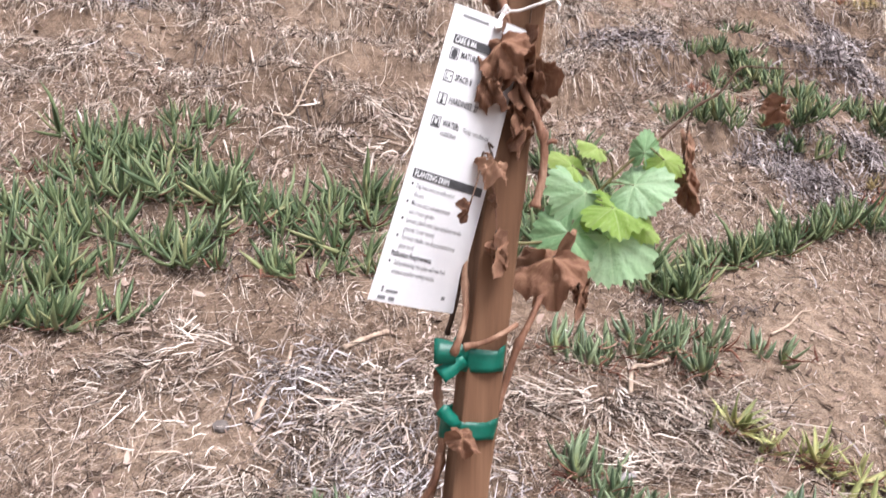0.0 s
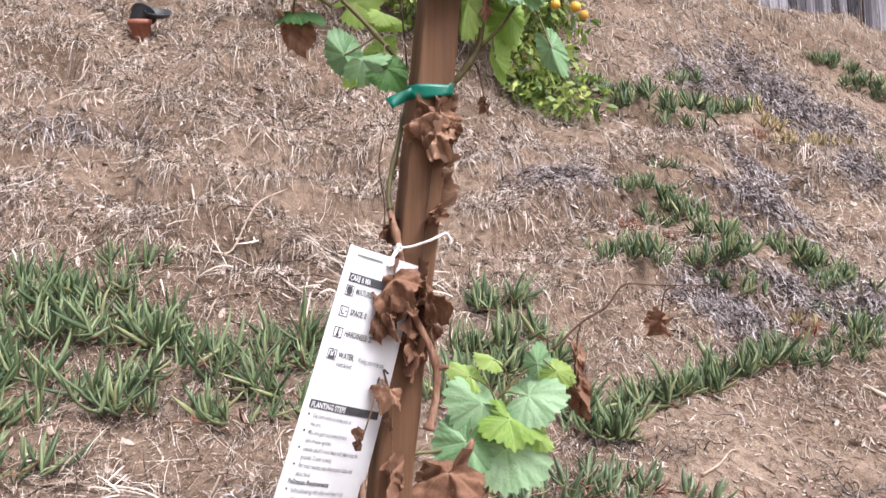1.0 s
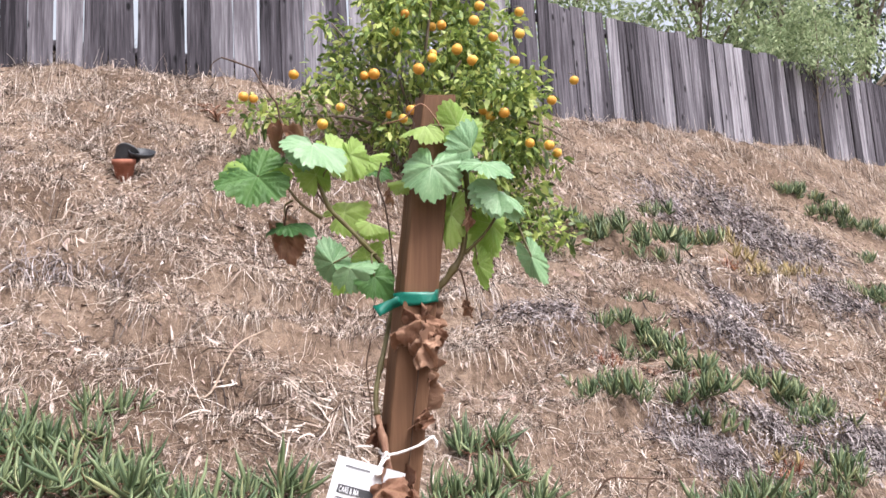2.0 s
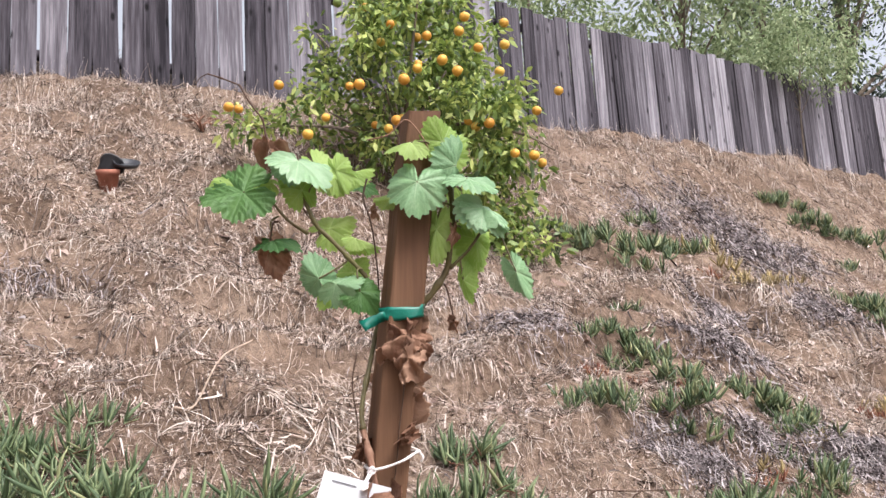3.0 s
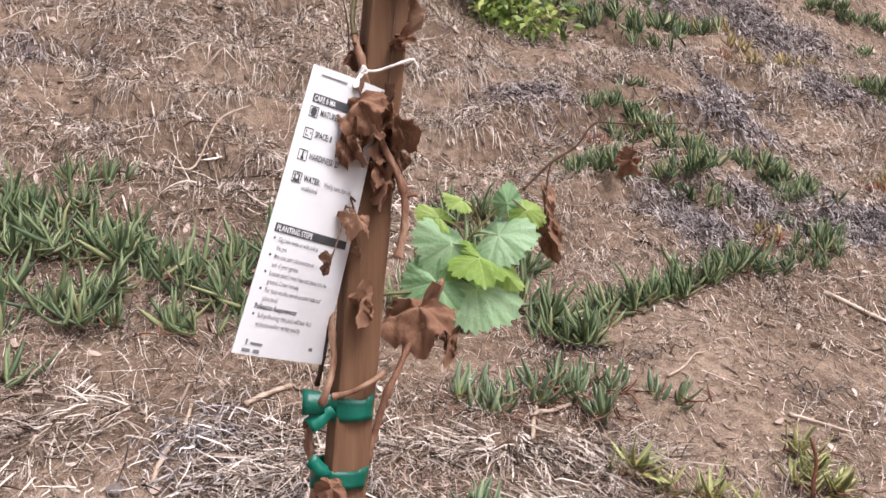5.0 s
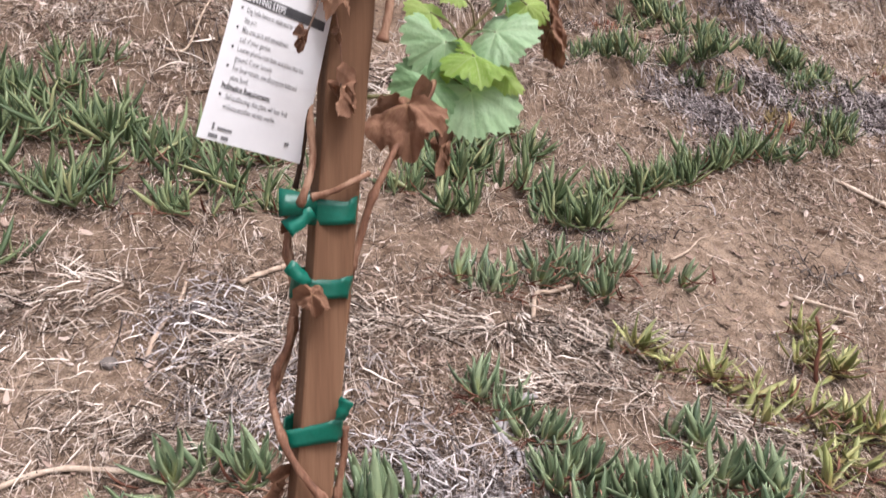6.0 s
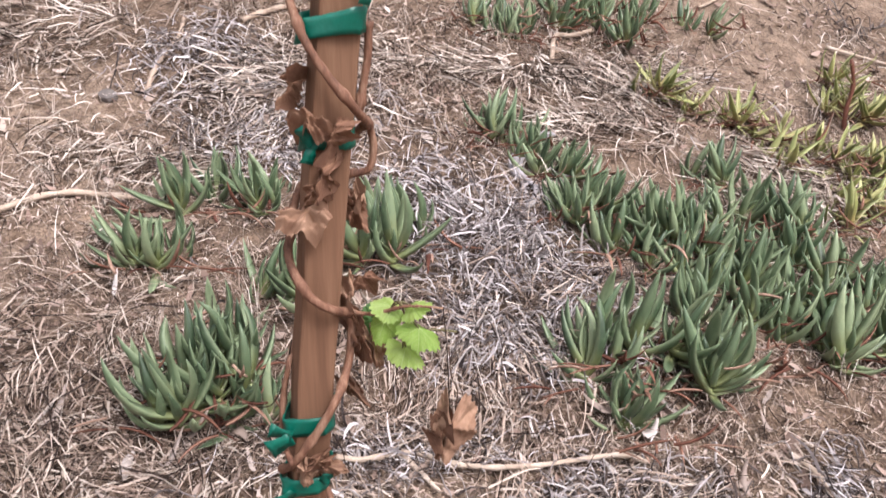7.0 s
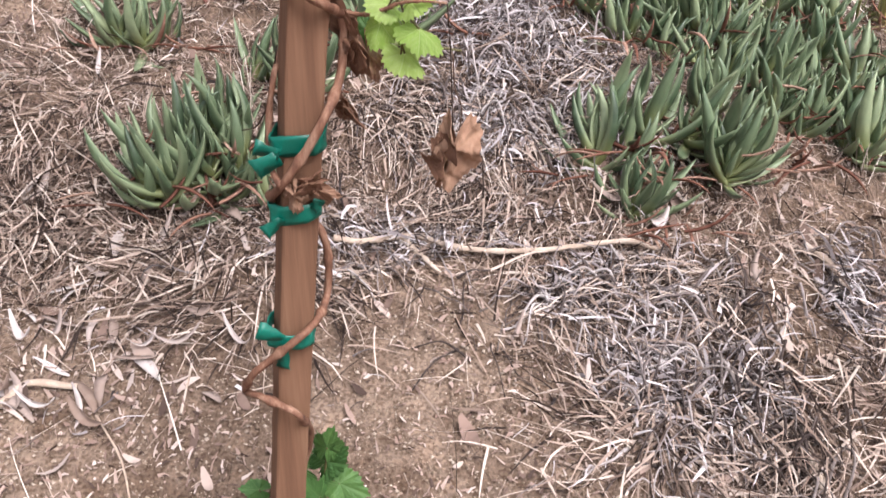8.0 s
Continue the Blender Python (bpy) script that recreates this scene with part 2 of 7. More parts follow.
def fleshy_material(name, stops, foot, edge=0.42):
    """A fleshy leaf, paler and yellower at its foot (z of the leaf itself), each one of its own tone."""
    m = varied(name, stops, edge, 0.45, 3, (1, 1, 0.5), "object", 0.15, 0.01, 0.45)
    n, l = m.node_tree.nodes, m.node_tree.links
    b = n["Principled BSDF"]
    src = b.inputs["Base Color"].links[0].from_socket
    sep = n.new("ShaderNodeSeparateXYZ")
    l.new(n["Texture Coordinate"].outputs["Object"], sep.inputs[0])
    rr = ramp(n, [(0.05, (0.85, 0.85, 0.85)), (0.45, (0.0, 0.0, 0.0))])
    l.new(sep.outputs["Z"], rr.inputs["Fac"])
    mx = n.new("ShaderNodeMix")
    mx.data_type = "RGBA"
    l.new(rr.outputs["Color"], mx.inputs["Factor"])
    l.new(src, mx.inputs["A"])
    mx.inputs["B"].default_value = (*foot, 1)
    at = n.new("ShaderNodeAttribute")
    at.attribute_name = "edge"
    rim = n.new("ShaderNodeMix")
    rim.data_type = "RGBA"
    l.new(at.outputs["Fac"], rim.inputs["Factor"])
    l.new(mx.outputs["Result"], rim.inputs["A"])
    rim.inputs["B"].default_value = (*[min(1, 1.1 * c) for c in stops[-1][1]], 1)
    l.new(rim.outputs["Result"], b.inputs["Base Color"])
    return m


ICE = fleshy_material("ice_plant_leaf", [(0.2, (0.03, 0.05, 0.027)), (0.42, (0.076, 0.115, 0.06)), (0.66, (0.14, 0.185, 0.102)), (0.92, (0.28, 0.325, 0.19))], (0.24, 0.25, 0.09), 0.38)
ICE_DRY = varied("dried_ice_plant_leaf", [(0.2, (0.08, 0.03, 0.021)), (0.5, (0.20, 0.092, 0.062)), (0.85, (0.38, 0.25, 0.19))], 0.85, 0.15, 3, source="object", bump=0.4, depth=0.02, mix=0.4)
ICE_FAR = varied("ice_plant_foliage", [(0.1, (0.026, 0.042, 0.02)), (0.4, (0.07, 0.105, 0.046)), (0.68, (0.145, 0.178, 0.084)), (0.86, (0.25, 0.25, 0.12)), (0.95, (0.30, 0.17, 0.10))], 0.5, 0.35, 30, source="island", bump=0.15, mix=0.3)
STRIPE = fleshy_material("yellowing_ice_plant_leaf", [(0.2, (0.08, 0.095, 0.03)), (0.42, (0.16, 0.185, 0.055)), (0.62, (0.25, 0.255, 0.085)), (0.85, (0.47, 0.44, 0.22))], (0.28, 0.19, 0.075), 0.5)
ICE_RED = varied("reddened_ice_plant_stem", [(0.2, (0.10, 0.035, 0.024)), (0.6, (0.21, 0.085, 0.055)), (0.9, (0.33, 0.19, 0.12))], 0.6, 0.3, 60, source="object")
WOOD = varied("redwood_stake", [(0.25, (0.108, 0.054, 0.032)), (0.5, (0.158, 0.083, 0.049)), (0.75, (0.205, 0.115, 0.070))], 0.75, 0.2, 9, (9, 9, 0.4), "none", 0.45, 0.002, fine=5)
# the stake's colour gets darker towards its upper length
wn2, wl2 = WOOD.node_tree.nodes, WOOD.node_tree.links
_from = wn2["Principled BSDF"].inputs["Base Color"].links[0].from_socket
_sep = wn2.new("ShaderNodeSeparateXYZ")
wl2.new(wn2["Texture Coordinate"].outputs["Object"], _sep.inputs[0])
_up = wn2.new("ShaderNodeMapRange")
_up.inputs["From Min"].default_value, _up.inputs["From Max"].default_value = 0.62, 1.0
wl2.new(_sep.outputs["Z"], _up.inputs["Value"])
_darkened = wn2.new("ShaderNodeMix")
_darkened.data_type, _darkened.blend_type = "RGBA", "MULTIPLY"
_darkened.inputs["B"].default_value = (0.74, 0.72, 0.66, 1)
wl2.new(_up.outputs["Result"], _darkened.inputs["Factor"])
wl2.new(_from, _darkened.inputs["A"])
wl2.new(_darkened.outputs["Result"], wn2["Principled BSDF"].inputs["Base Color"])
CANE = varied("vine_cane", [(0.28, (0.075, 0.034, 0.023)), (0.5, (0.175, 0.085, 0.053)), (0.72, (0.31, 0.19, 0.13))], 0.68, 0.25, 130, (1, 1, 0.3), "object", 0.8, 0.0015, 0.85)
CANE_GREEN = varied("green_vine_shoot", [(0.2, (0.045, 0.03, 0.014)), (0.5, (0.09, 0.07, 0.028)), (0.8, (0.15, 0.14, 0.052))], 0.5, 0.35, 60, source="object", bump=0.3, mix=0.7)
TENDRIL = varied("dry_tendril", [(0.2, (0.03, 0.018, 0.013)), (0.7, (0.085, 0.05, 0.035))], 0.7, 0.2, 80, source="object")
LEAF = leaf_material("grape_leaf", (0.032, 0.088, 0.024), (0.06, 0.145, 0.038), (0.11, 0.215, 0.058), (0.12, 0.22, 0.07), 0.40, 0.5)
LEAF_PALE = leaf_material("grape_leaf_pale", (0.13, 0.255, 0.115), (0.205, 0.345, 0.17), (0.32, 0.45, 0.275), (0.34, 0.46, 0.27), 0.34, 0.36)
LEAF_YOUNG = leaf_material("young_grape_leaf", (0.25, 0.40, 0.075), (0.36, 0.51, 0.13), (0.48, 0.60, 0.22), (0.49, 0.60, 0.26), 0.6)
DEAD = leaf_material("dead_grape_leaf", (0.10, 0.046, 0.028), (0.21, 0.105, 0.065), (0.37, 0.23, 0.155), (0.30, 0.17, 0.10), 0.22, 0.85)
TAPE = varied("green_tie_tape", [(0.2, (0.0, 0.08, 0.053)), (0.55, (0.0, 0.13, 0.088)), (0.85, (0.01, 0.205, 0.142))], 0.38, 0.5, 70, source="object", bump=0.35, depth=0.002, mix=0.6, thin=0.2)
CARD = varied("white_tag_card", [(0.2, (0.60, 0.60, 0.63)), (0.6, (0.66, 0.66, 0.685)), (0.9, (0.70, 0.70, 0.715))], 0.6, 0.25, 14, source="none", bump=0.1)
INK = varied("dark_ink", [(0.2, (0.035, 0.035, 0.04)), (0.8, (0.085, 0.085, 0.09))], 0.55, 0.3, 90, source="none", bump=0)
GREYINK = varied("grey_ink", [(0.2, (0.12, 0.12, 0.13)), (0.8, (0.19, 0.19, 0.20))], 0.55, 0.3, 90, source="none", bump=0)
STRING = varied("white_string", [(0.2, (0.55, 0.5, 0.48)), (0.8, (0.8, 0.76, 0.74))], 0.9, 0.1, 400, source="none", bump=0.6, depth=0.001)
def board_material():
    """Old unpainted boards: silver-grey with dark grain streaks and knots, each of its own tone."""
    m = varied("weathered_fence_board", [(0.26, (0.018, 0.0155, 0.019)), (0.42, (0.068, 0.06, 0.070)), (0.56, (0.135, 0.123, 0.139)), (0.74, (0.30, 0.28, 0.305))], 0.9, 0.15, 3.4, (11, 11, 0.5), "object", 0.6, 0.006, 0.66, fine=5)
    n, l = m.node_tree.nodes, m.node_tree.links
    b = n["Principled BSDF"]
    src = b.inputs["Base Color"].links[0].from_socket
    mp = n.new("ShaderNodeMapping")
    mp.inputs["Scale"].default_value = (9, 9, 4.2)
    info = n.new("ShaderNodeObjectInfo")
    sh = n.new("ShaderNodeVectorMath")
    sh.operation = "ADD"
    l.new(n["Texture Coordinate"].outputs["Object"], sh.inputs[0])
    l.new(info.outputs["Location"], sh.inputs[1])
    l.new(sh.outputs[0], mp.inputs["Vector"])
    l.new(sh.outputs[0], n["Mapping"].inputs["Vector"])
    vo = n.new("ShaderNodeTexVoronoi")
    vo.inputs["Scale"].default_value = 1.0
    l.new(mp.outputs[0], vo.inputs["Vector"])
    rr = ramp(n, [(0.07, (0.15, 0.15, 0.15)), (0.17, (1, 1, 1))])
    l.new(vo.outputs["Distance"], rr.inputs["Fac"])
    mx = n.new("ShaderNodeMix")
    mx.data_type, mx.blend_type = "RGBA", "MULTIPLY"
    mx.inputs["Factor"].default_value = 1
    l.new(src, mx.inputs["A"])
    l.new(rr.outputs["Color"], mx.inputs["B"])
    l.new(mx.outputs["Result"], b.inputs["Base Color"])
    return m


BOARD = board_material()
TERRACOTTA = varied("terracotta", [(0.2, (0.22, 0.085, 0.055)), (0.6, (0.34, 0.14, 0.095)), (0.9, (0.44, 0.22, 0.16))], 0.85, 0.2, 22, source="none")
BLACK = varied("black_plastic", [(0.2, (0.012, 0.012, 0.014)), (0.8, (0.035, 0.035, 0.04))], 0.35, 0.5, 30, source="none", bump=0.1)
DUSTY = varied("dusty_plastic", [(0.2, (0.22, 0.22, 0.24)), (0.8, (0.42, 0.42, 0.44))], 0.6, 0.3, 30, source="none", bump=0.1)
BARK = varied("grey_bark", [(0.2, (0.085, 0.065, 0.05)), (0.6, (0.18, 0.145, 0.115)), (0.9, (0.30, 0.255, 0.21))], 0.9, 0.15, 30, (1, 1, 0.3), "none", 0.8, 0.01)
CITRUS = varied("citrus_leaf", [(0.1, (0.045, 0.08, 0.022)), (0.38, (0.15, 0.22, 0.05)), (0.68, (0.32, 0.40, 0.10)), (0.94, (0.58, 0.60, 0.2))], 0.45, 0.4, 20, mix=0.25, bump=0, thin=0.38)
ORANGE = varied("ripe_orange_peel", [(0.2, (0.52, 0.215, 0.022)), (0.55, (0.62, 0.34, 0.045)), (0.85, (0.66, 0.45, 0.09))], 0.42, 0.45, 9, source="object", bump=0.35, depth=0.004, mix=0.4, fine=14)
UNRIPE = varied("green_orange_peel", [(0.2, (0.05, 0.09, 0.02)), (0.8, (0.14, 0.19, 0.04))], 0.45, 0.4, 9, source="object", bump=0.35, depth=0.004, fine=14)
FAR_LEAF = varied("far_tree_leaf", [(0.1, (0.12, 0.165, 0.08)), (0.5, (0.24, 0.305, 0.15)), (0.9, (0.42, 0.47, 0.28))], 0.6, 0.25, 8, mix=0.2, bump=0, thin=0.45)
DARK_LEAF = varied("dark_tree_leaf", [(0.1, (0.02, 0.032, 0.022)), (0.5, (0.045, 0.07, 0.045)), (0.9, (0.10, 0.13, 0.09))], 0.6, 0.25, 8, mix=0.2, bump=0, thin=0.25)
STONE = varied("grey_stone", [(0.2, (0.09, 0.075, 0.07)), (0.8, (0.17, 0.145, 0.135))], 0.85, 0.2, 60, source="none", bump=0.6)


# ---- the hillside: one sheet, finest where the camera passes ----
def warped(count, low, high, centre, k):
    u = np.linspace(math.asinh((low - centre) / k), math.asinh((high - centre) / k), count)
    return centre + k * np.sinh(u)


gx, gy = warped(410, -70, 70, 0.1, 0.8), warped(510, -45, 90, 1.7, 0.9)
X, Y = np.meshgrid(gx, gy, indexing="ij")
gv = np.stack([X, Y, lie(X, Y)], axis=-1).reshape(-1, 3)
gi = (np.arange(len(gx) - 1)[:, None] * len(gy) + np.arange(len(gy) - 1)[None, :]).ravel()
ground = new("ground", quads_mesh("ground", gv, np.stack([gi, gi + len(gy), gi + len(gy) + 1, gi + 1], axis=1), SOIL))
tagged(ground, "dry sandy brown hillside soil, eroded and crumbly", "ground", kind="structure")


# ---- the stake, leaning slightly to the side ----
STAKE_Y = 0.553


def stake_x(z):
    return -0.053 + 0.104 * z


def wooden_stake():
    rng = random.Random(3)
    half, turn = 0.0127, radians(16)
    ring = []
    for cx, cy in ((1, 1), (-1, 1), (-1, -1), (1, -1)):
        for k in range(3):
            a = math.atan2(cy, cx) - radians(45) + radians(45) * k
            ring.append((half * 0.84 * cx + half * 0.16 * math.cos(a), half * 0.84 * cy + half * 0.16 * math.sin(a)))
    ring.sort(key=lambda p: math.atan2(p[1], p[0]))
    z0, z1, n = -0.12, 1.304, 90
    verts, faces, m = [], [], len(ring)
    for i in range(n):
        z = z0 + (z1 - z0) * i / (n - 1)
        wear = (0.915 + 0.085 * min(1, max(0, (z - 0.35) / 0.5))) * (1 - 0.05 * max(0, (z - 1.27) / 0.03))
        wob = 0.0006 * math.sin(z * 9) + 0.0003 * rng.uniform(-1, 1)
        for px, py in ring:
            qx, qy = px * math.cos(turn) - py * math.sin(turn), px * math.sin(turn) + py * math.cos(turn)
            verts.append((stake_x(z) + qx * wear + wob, STAKE_Y + qy * wear, z + (rng.uniform(-0.002, 0.001) if i == n - 1 else 0)))
    for i in range(n - 1):
        for s in range(m):
            a, b = i * m + s, i * m + (s + 1) % m
            faces.append((a, b, b + m, a + m))
    faces.append(tuple((n - 1) * m + s for s in range(m)))
    faces.append(tuple(range(m))[::-1])
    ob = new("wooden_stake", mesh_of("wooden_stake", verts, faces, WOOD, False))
    me = ob.data
    me.polygons.foreach_set("use_smooth", [False] * len(me.polygons))
    return tagged(ob, "square reddish-brown wooden garden stake driven into the slope", "stake")


stake = wooden_stake()
# drying splits run down the face of the stake
for z_low, z_high, off in ((1.0, 1.12, 0.006), (0.87, 0.98, -0.008), (0.84, 0.95, -0.0045), (1.16, 1.27, -0.009)):
    pts = [(stake_x(z_low + (z_high - z_low) * k / 6) + off + 0.0005 * math.sin(3 * k), STAKE_Y - 0.0124 - 0.25 * off, z_low + (z_high - z_low) * k / 6) for k in range(7)]
    part("crack", tube("crack", pts, 0.0003, 0.0005, TENDRIL, 5, 3), stake, "dark drying split in the wood")


# ---- green tie tape round stake and vine ----
def plant_tie(z, tilt, left=0.016, right=0.016, wide=0.0125, seed=1, tails=()):
    rng = random.Random(seed)
    n, rows = 36, 5
    verts, faces = [], []
    cx = stake_x(z)
    for layer, grow in ((0, 0.0), (1, -0.0009)):
        for j in range(rows):
            v = (j / (rows - 1) - 0.5) * wide
            for i in range(n):
                a = 2 * math.pi * i / n
                c, s = math.cos(a), math.sin(a)
                e = 0.55
                px = math.copysign(abs(c) ** e, c)
                py = math.copysign(abs(s) ** e, s)
                px = px * ((right if px > 0 else left) + grow)
                py = py * (0.0158 + grow)
                wave = 0.0006 * math.sin(5 * a + seed) * (j - 2) + rng.uniform(-0.0002, 0.0002)
                verts.append((cx + px + wave + 0.1 * v, STAKE_Y + py + wave, z + v * (1 + 0.12 * math.sin(3 * a + seed)) + tilt * px + 0.0012 * math.sin(2 * a + seed)))
    for layer in range(2):
        o = layer * rows * n
        for j in range(rows - 1):
            for i in range(n):
                f = (o + j * n + i, o + j * n + (i + 1) % n, o + (j + 1) * n + (i + 1) % n, o + (j + 1) * n + i)
                faces.append(f if layer == 0 else f[::-1])
    for j in (0, rows - 1):
        for i in range(n):
            a, b = j * n + i, j * n + (i + 1) % n
            f = (a, b, b + rows * n, a + rows * n)
            faces.append(f[::-1] if j == 0 else f)
    root = new("plant_tie", mesh_of("plant_tie", verts, faces, TAPE))
    tagged(root, "strip of green stretch tape tying the vine to the stake", "plant tie", "ties on the stake")
    for (x0, z0, x1, z1, w) in tails:
        k = 7
        d = np.array([x1 - x0, 0, z1 - z0])
        d = d / np.linalg.norm(d)
        sp = np.array([[(x0 + (x1 - x0) * t / (k - 1), STAKE_Y - 0.0168 - 0.0012 * t / (k - 1), z0 + (z1 - z0) * t / (k - 1)) for t in range(k)]])
        sd = np.array([[(-d[2] * w * (0.62 + 0.05 * t) + 0.0006 * math.sin(2.3 * t), 0.002 * math.sin(0.6 * t + seed), d[0] * w * (0.62 + 0.05 * t)) for t in range(k)]])
        me = strips("tie_end", sp, sd, TAPE)
        tail = part("tie_end", me, root)
        thick = tail.modifiers.new("thick", "SOLIDIFY")
        thick.thickness = 0.0006
    return root


plant_tie(1.158, 0.10, 0.0155, 0.0155, 0.0085, 1, [(0.056, 1.156, 0.040, 1.148, 0.0045)])
plant_tie(0.8375, -0.10, 0.0175, 0.0155, 0.0155, 2, [(0.026, 0.8415, 0.004, 0.8435, 0.009), (0.024, 0.8375, 0.008, 0.8275, 0.006)])
plant_tie(0.7905, -0.10, 0.0215, 0.0155, 0.0125, 3, [(0.020, 0.794, 0.008, 0.806, 0.005)])
plant_tie(0.698, 0.11, 0.021, 0.0175, 0.0135, 4, [(0.036, 0.709, 0.041, 0.722, 0.005)])
plant_tie(0.6335, 0.06, 0.0165, 0.0155, 0.0105, 5, [(0.006, 0.634, 0.001, 0.622, 0.004), (0.005, 0.632, -0.002, 0.643, 0.004)])
plant_tie(0.4455, 0.12, 0.018, 0.0155, 0.0125, 6, [(-0.018, 0.4395, -0.033, 0.432, 0.0075), (-0.018, 0.441, -0.032, 0.447, 0.006)])
plant_tie(0.4005, 0.16, 0.0175, 0.0155, 0.0125, 7, [(-0.020, 0.398, -0.031, 0.389, 0.005), (0.0, 0.404, 0.004, 0.412, 0.004)])
plant_tie(0.304, -0.06, 0.0165, 0.0155, 0.011, 8, [(-0.026, 0.308, -0.042, 0.316, 0.0065), (-0.026, 0.302, -0.028, 0.284, 0.005)])


# ---- the grapevine ----
def leaf_outline(a, lobes, teeth, rng_phase, bite=0.16):
    """The reach of a leaf's edge at angle a from the tip, for a petiole at the origin."""
    r = 0.82
    for centre, reach, width in ((0, 1.0, 0.42), (1.02, 0.86, 0.40), (-1.02, 0.86, 0.40), (2.05, 0.68, 0.45), (-2.05, 0.68, 0.45)):
        d = math.atan2(math.sin(a - centre), math.cos(a - centre))
        r = max(r, 0.76 + (reach - 0.76) * math.exp(-(d / (width * lobes)) ** 2) * 1.12)
    back = abs(abs(a) - math.pi)
    r *= 1 - 0.80 * math.exp(-(back / 0.26) ** 2)
    t = (a * teeth / (2 * math.pi) + rng_phase) % 1
    t2 = (a * teeth * 2 / (2 * math.pi) + rng_phase) % 1
    saw = (t / 0.3 if t < 0.3 else (1 - t) / 0.7)
    return r * (0.90 + bite * saw + 0.4 * bite * (1 - abs(2 * t2 - 1)))


def leaf_mesh(name, seed, material, crumple=0.0, fold=0.25, lobes=1.0, cup=0.15, pleat=0.035, bite=0.125):
    """One lobed, toothed vine leaf, one unit from petiole to tip, along y, facing z, pleated between its side veins."""
    rng = random.Random(seed)
    spokes, rings = 138, 10
    verts, faces, vein = [(0, 0, 0)], [], [1.0]
    mains = (0, 1.02, -1.02, 2.05, -2.05)
    ph = [rng.uniform(0, 6.28) for _ in range(9)]
    for j in range(1, rings + 1):
        f = (j / rings) ** 0.9
        for i in range(spokes):
            a = -math.pi + 2 * math.pi * (i + 0.5) / spokes
            edge = leaf_outline(a, lobes, 23, ph[0] / 6.28, 0.08 if crumple else bite)
            base = leaf_outline(a, lobes, 23, ph[0] / 6.28, 0.0)
            r = f * (edge if j == rings else base * 0.995)
            x, y = r * math.sin(a), r * math.cos(a)
            off = min((abs(math.atan2(math.sin(a - c), math.cos(a - c))) for c in mains))
            d, along = r * math.sin(min(off, 1.5)), r * math.cos(min(off, 1.5))
            ladder = ((along - 0.8 * d) / 0.15 + 0.3) % 1
            ridge = 1 - abs(2 * ladder - 1)
            z = -fold * abs(x) * 0.55 - cup * r * r + 0.22 * min(d, 0.2)
            z += pleat * ridge * min(1, d / 0.08) * (0.4 + 0.6 * f)
            z += 0.08 * f * math.sin(2 * a + ph[8]) + 0.06 * f * math.sin(3 * a + ph[1]) + 0.06 * f * f * math.sin(5 * a + ph[2]) + 0.018 * f ** 3 * math.cos(17 * a + ph[4]) + 0.005 * math.sin(26 * r + 5 * a + ph[6])
            if crumple:
                z += crumple * (0.34 * f * math.sin(4 * a + ph[3]) + 0.20 * f * f * math.sin(7 * a + ph[4]) + 0.14 * math.sin(11 * x + ph[5]) * math.cos(9 * y + ph[6]) + 0.06 * math.sin(23 * x + ph[2]) * math.sin(21 * y + ph[1]))
                k = 1 - 0.30 * crumple * f * (0.7 + 0.3 * math.sin(3 * a + ph[7]))
                x, y = x * k * (1 - 0.28 * crumple), y * k
                z -= crumple * 0.65 * abs(x)
            verts.append((x, y, z))
            side = min(ladder, 1 - ladder) * 0.15
            vein.append(max(max(0.0, 1 - d / 0.02) * (1 - 0.4 * f), 0.55 * max(0.0, 1 - side / 0.016)))
    for i in range(spokes):
        faces.append((0, 1 + i, 1 + (i + 1) % spokes))
    for j in range(rings - 1):
        for i in range(spokes):
            a, b = 1 + j * spokes + i, 1 + j * spokes + (i + 1) % spokes
            faces.append((a, a + spokes, b + spokes, b))
    me = mesh_of(name, verts, faces, material)
    at = me.attributes.new("vein", "FLOAT", "POINT")
    at.data.foreach_set("value", vein)
    return me


GREEN_LEAVES = [leaf_mesh("leaf", 10 + k, LEAF, 0, 0.15 + 0.12 * (k % 3), 1.7 if k == 0 else 1.0 - 0.1 * (k % 2), 0.1 + 0.08 * (k % 4), 0.13 if k == 0 else 0.05) for k in range(5)]
PALE_LEAVES = [leaf_mesh("leaf", 20 + k, LEAF_PALE, 0, 0.3 + 0.2 * k, 1.05 if k == 2 else 1.55, 0.2, 0.03) for k in range(4)]
YOUNG_LEAVES = [leaf_mesh("leaf", 30 + k, LEAF_YOUNG, 0, 0.35 + 0.2 * k, 1.4, 0.24) for k in range(4)]
DEAD_LEAVES = [leaf_mesh("dead_leaf", 40 + k, DEAD, 0.55 + 0.16 * k, 0.5, 0.85, 0.25) for k in range(5)]

vine = new("grapevine")
vine.location = (-0.02, 0.58, 0.05)
tagged(vine, "young grapevine with brown canes, fresh green and withered brown leaves", "grapevine")
bpy.context.view_layer.update()
INTO_VINE = Matrix.Translation((0.02, -0.58, -0.05))


def cane(pts, r0, r1, material=CANE, name="cane", knots=0.45, spacing=0.045, label="", sides=8):
    me = tube(name, pts, r0 * 0.86, r1 * 0.86, material, sides, 7, knots, spacing, 0.22)
    me.transform(INTO_VINE)
    return part(name, me, vine, label)


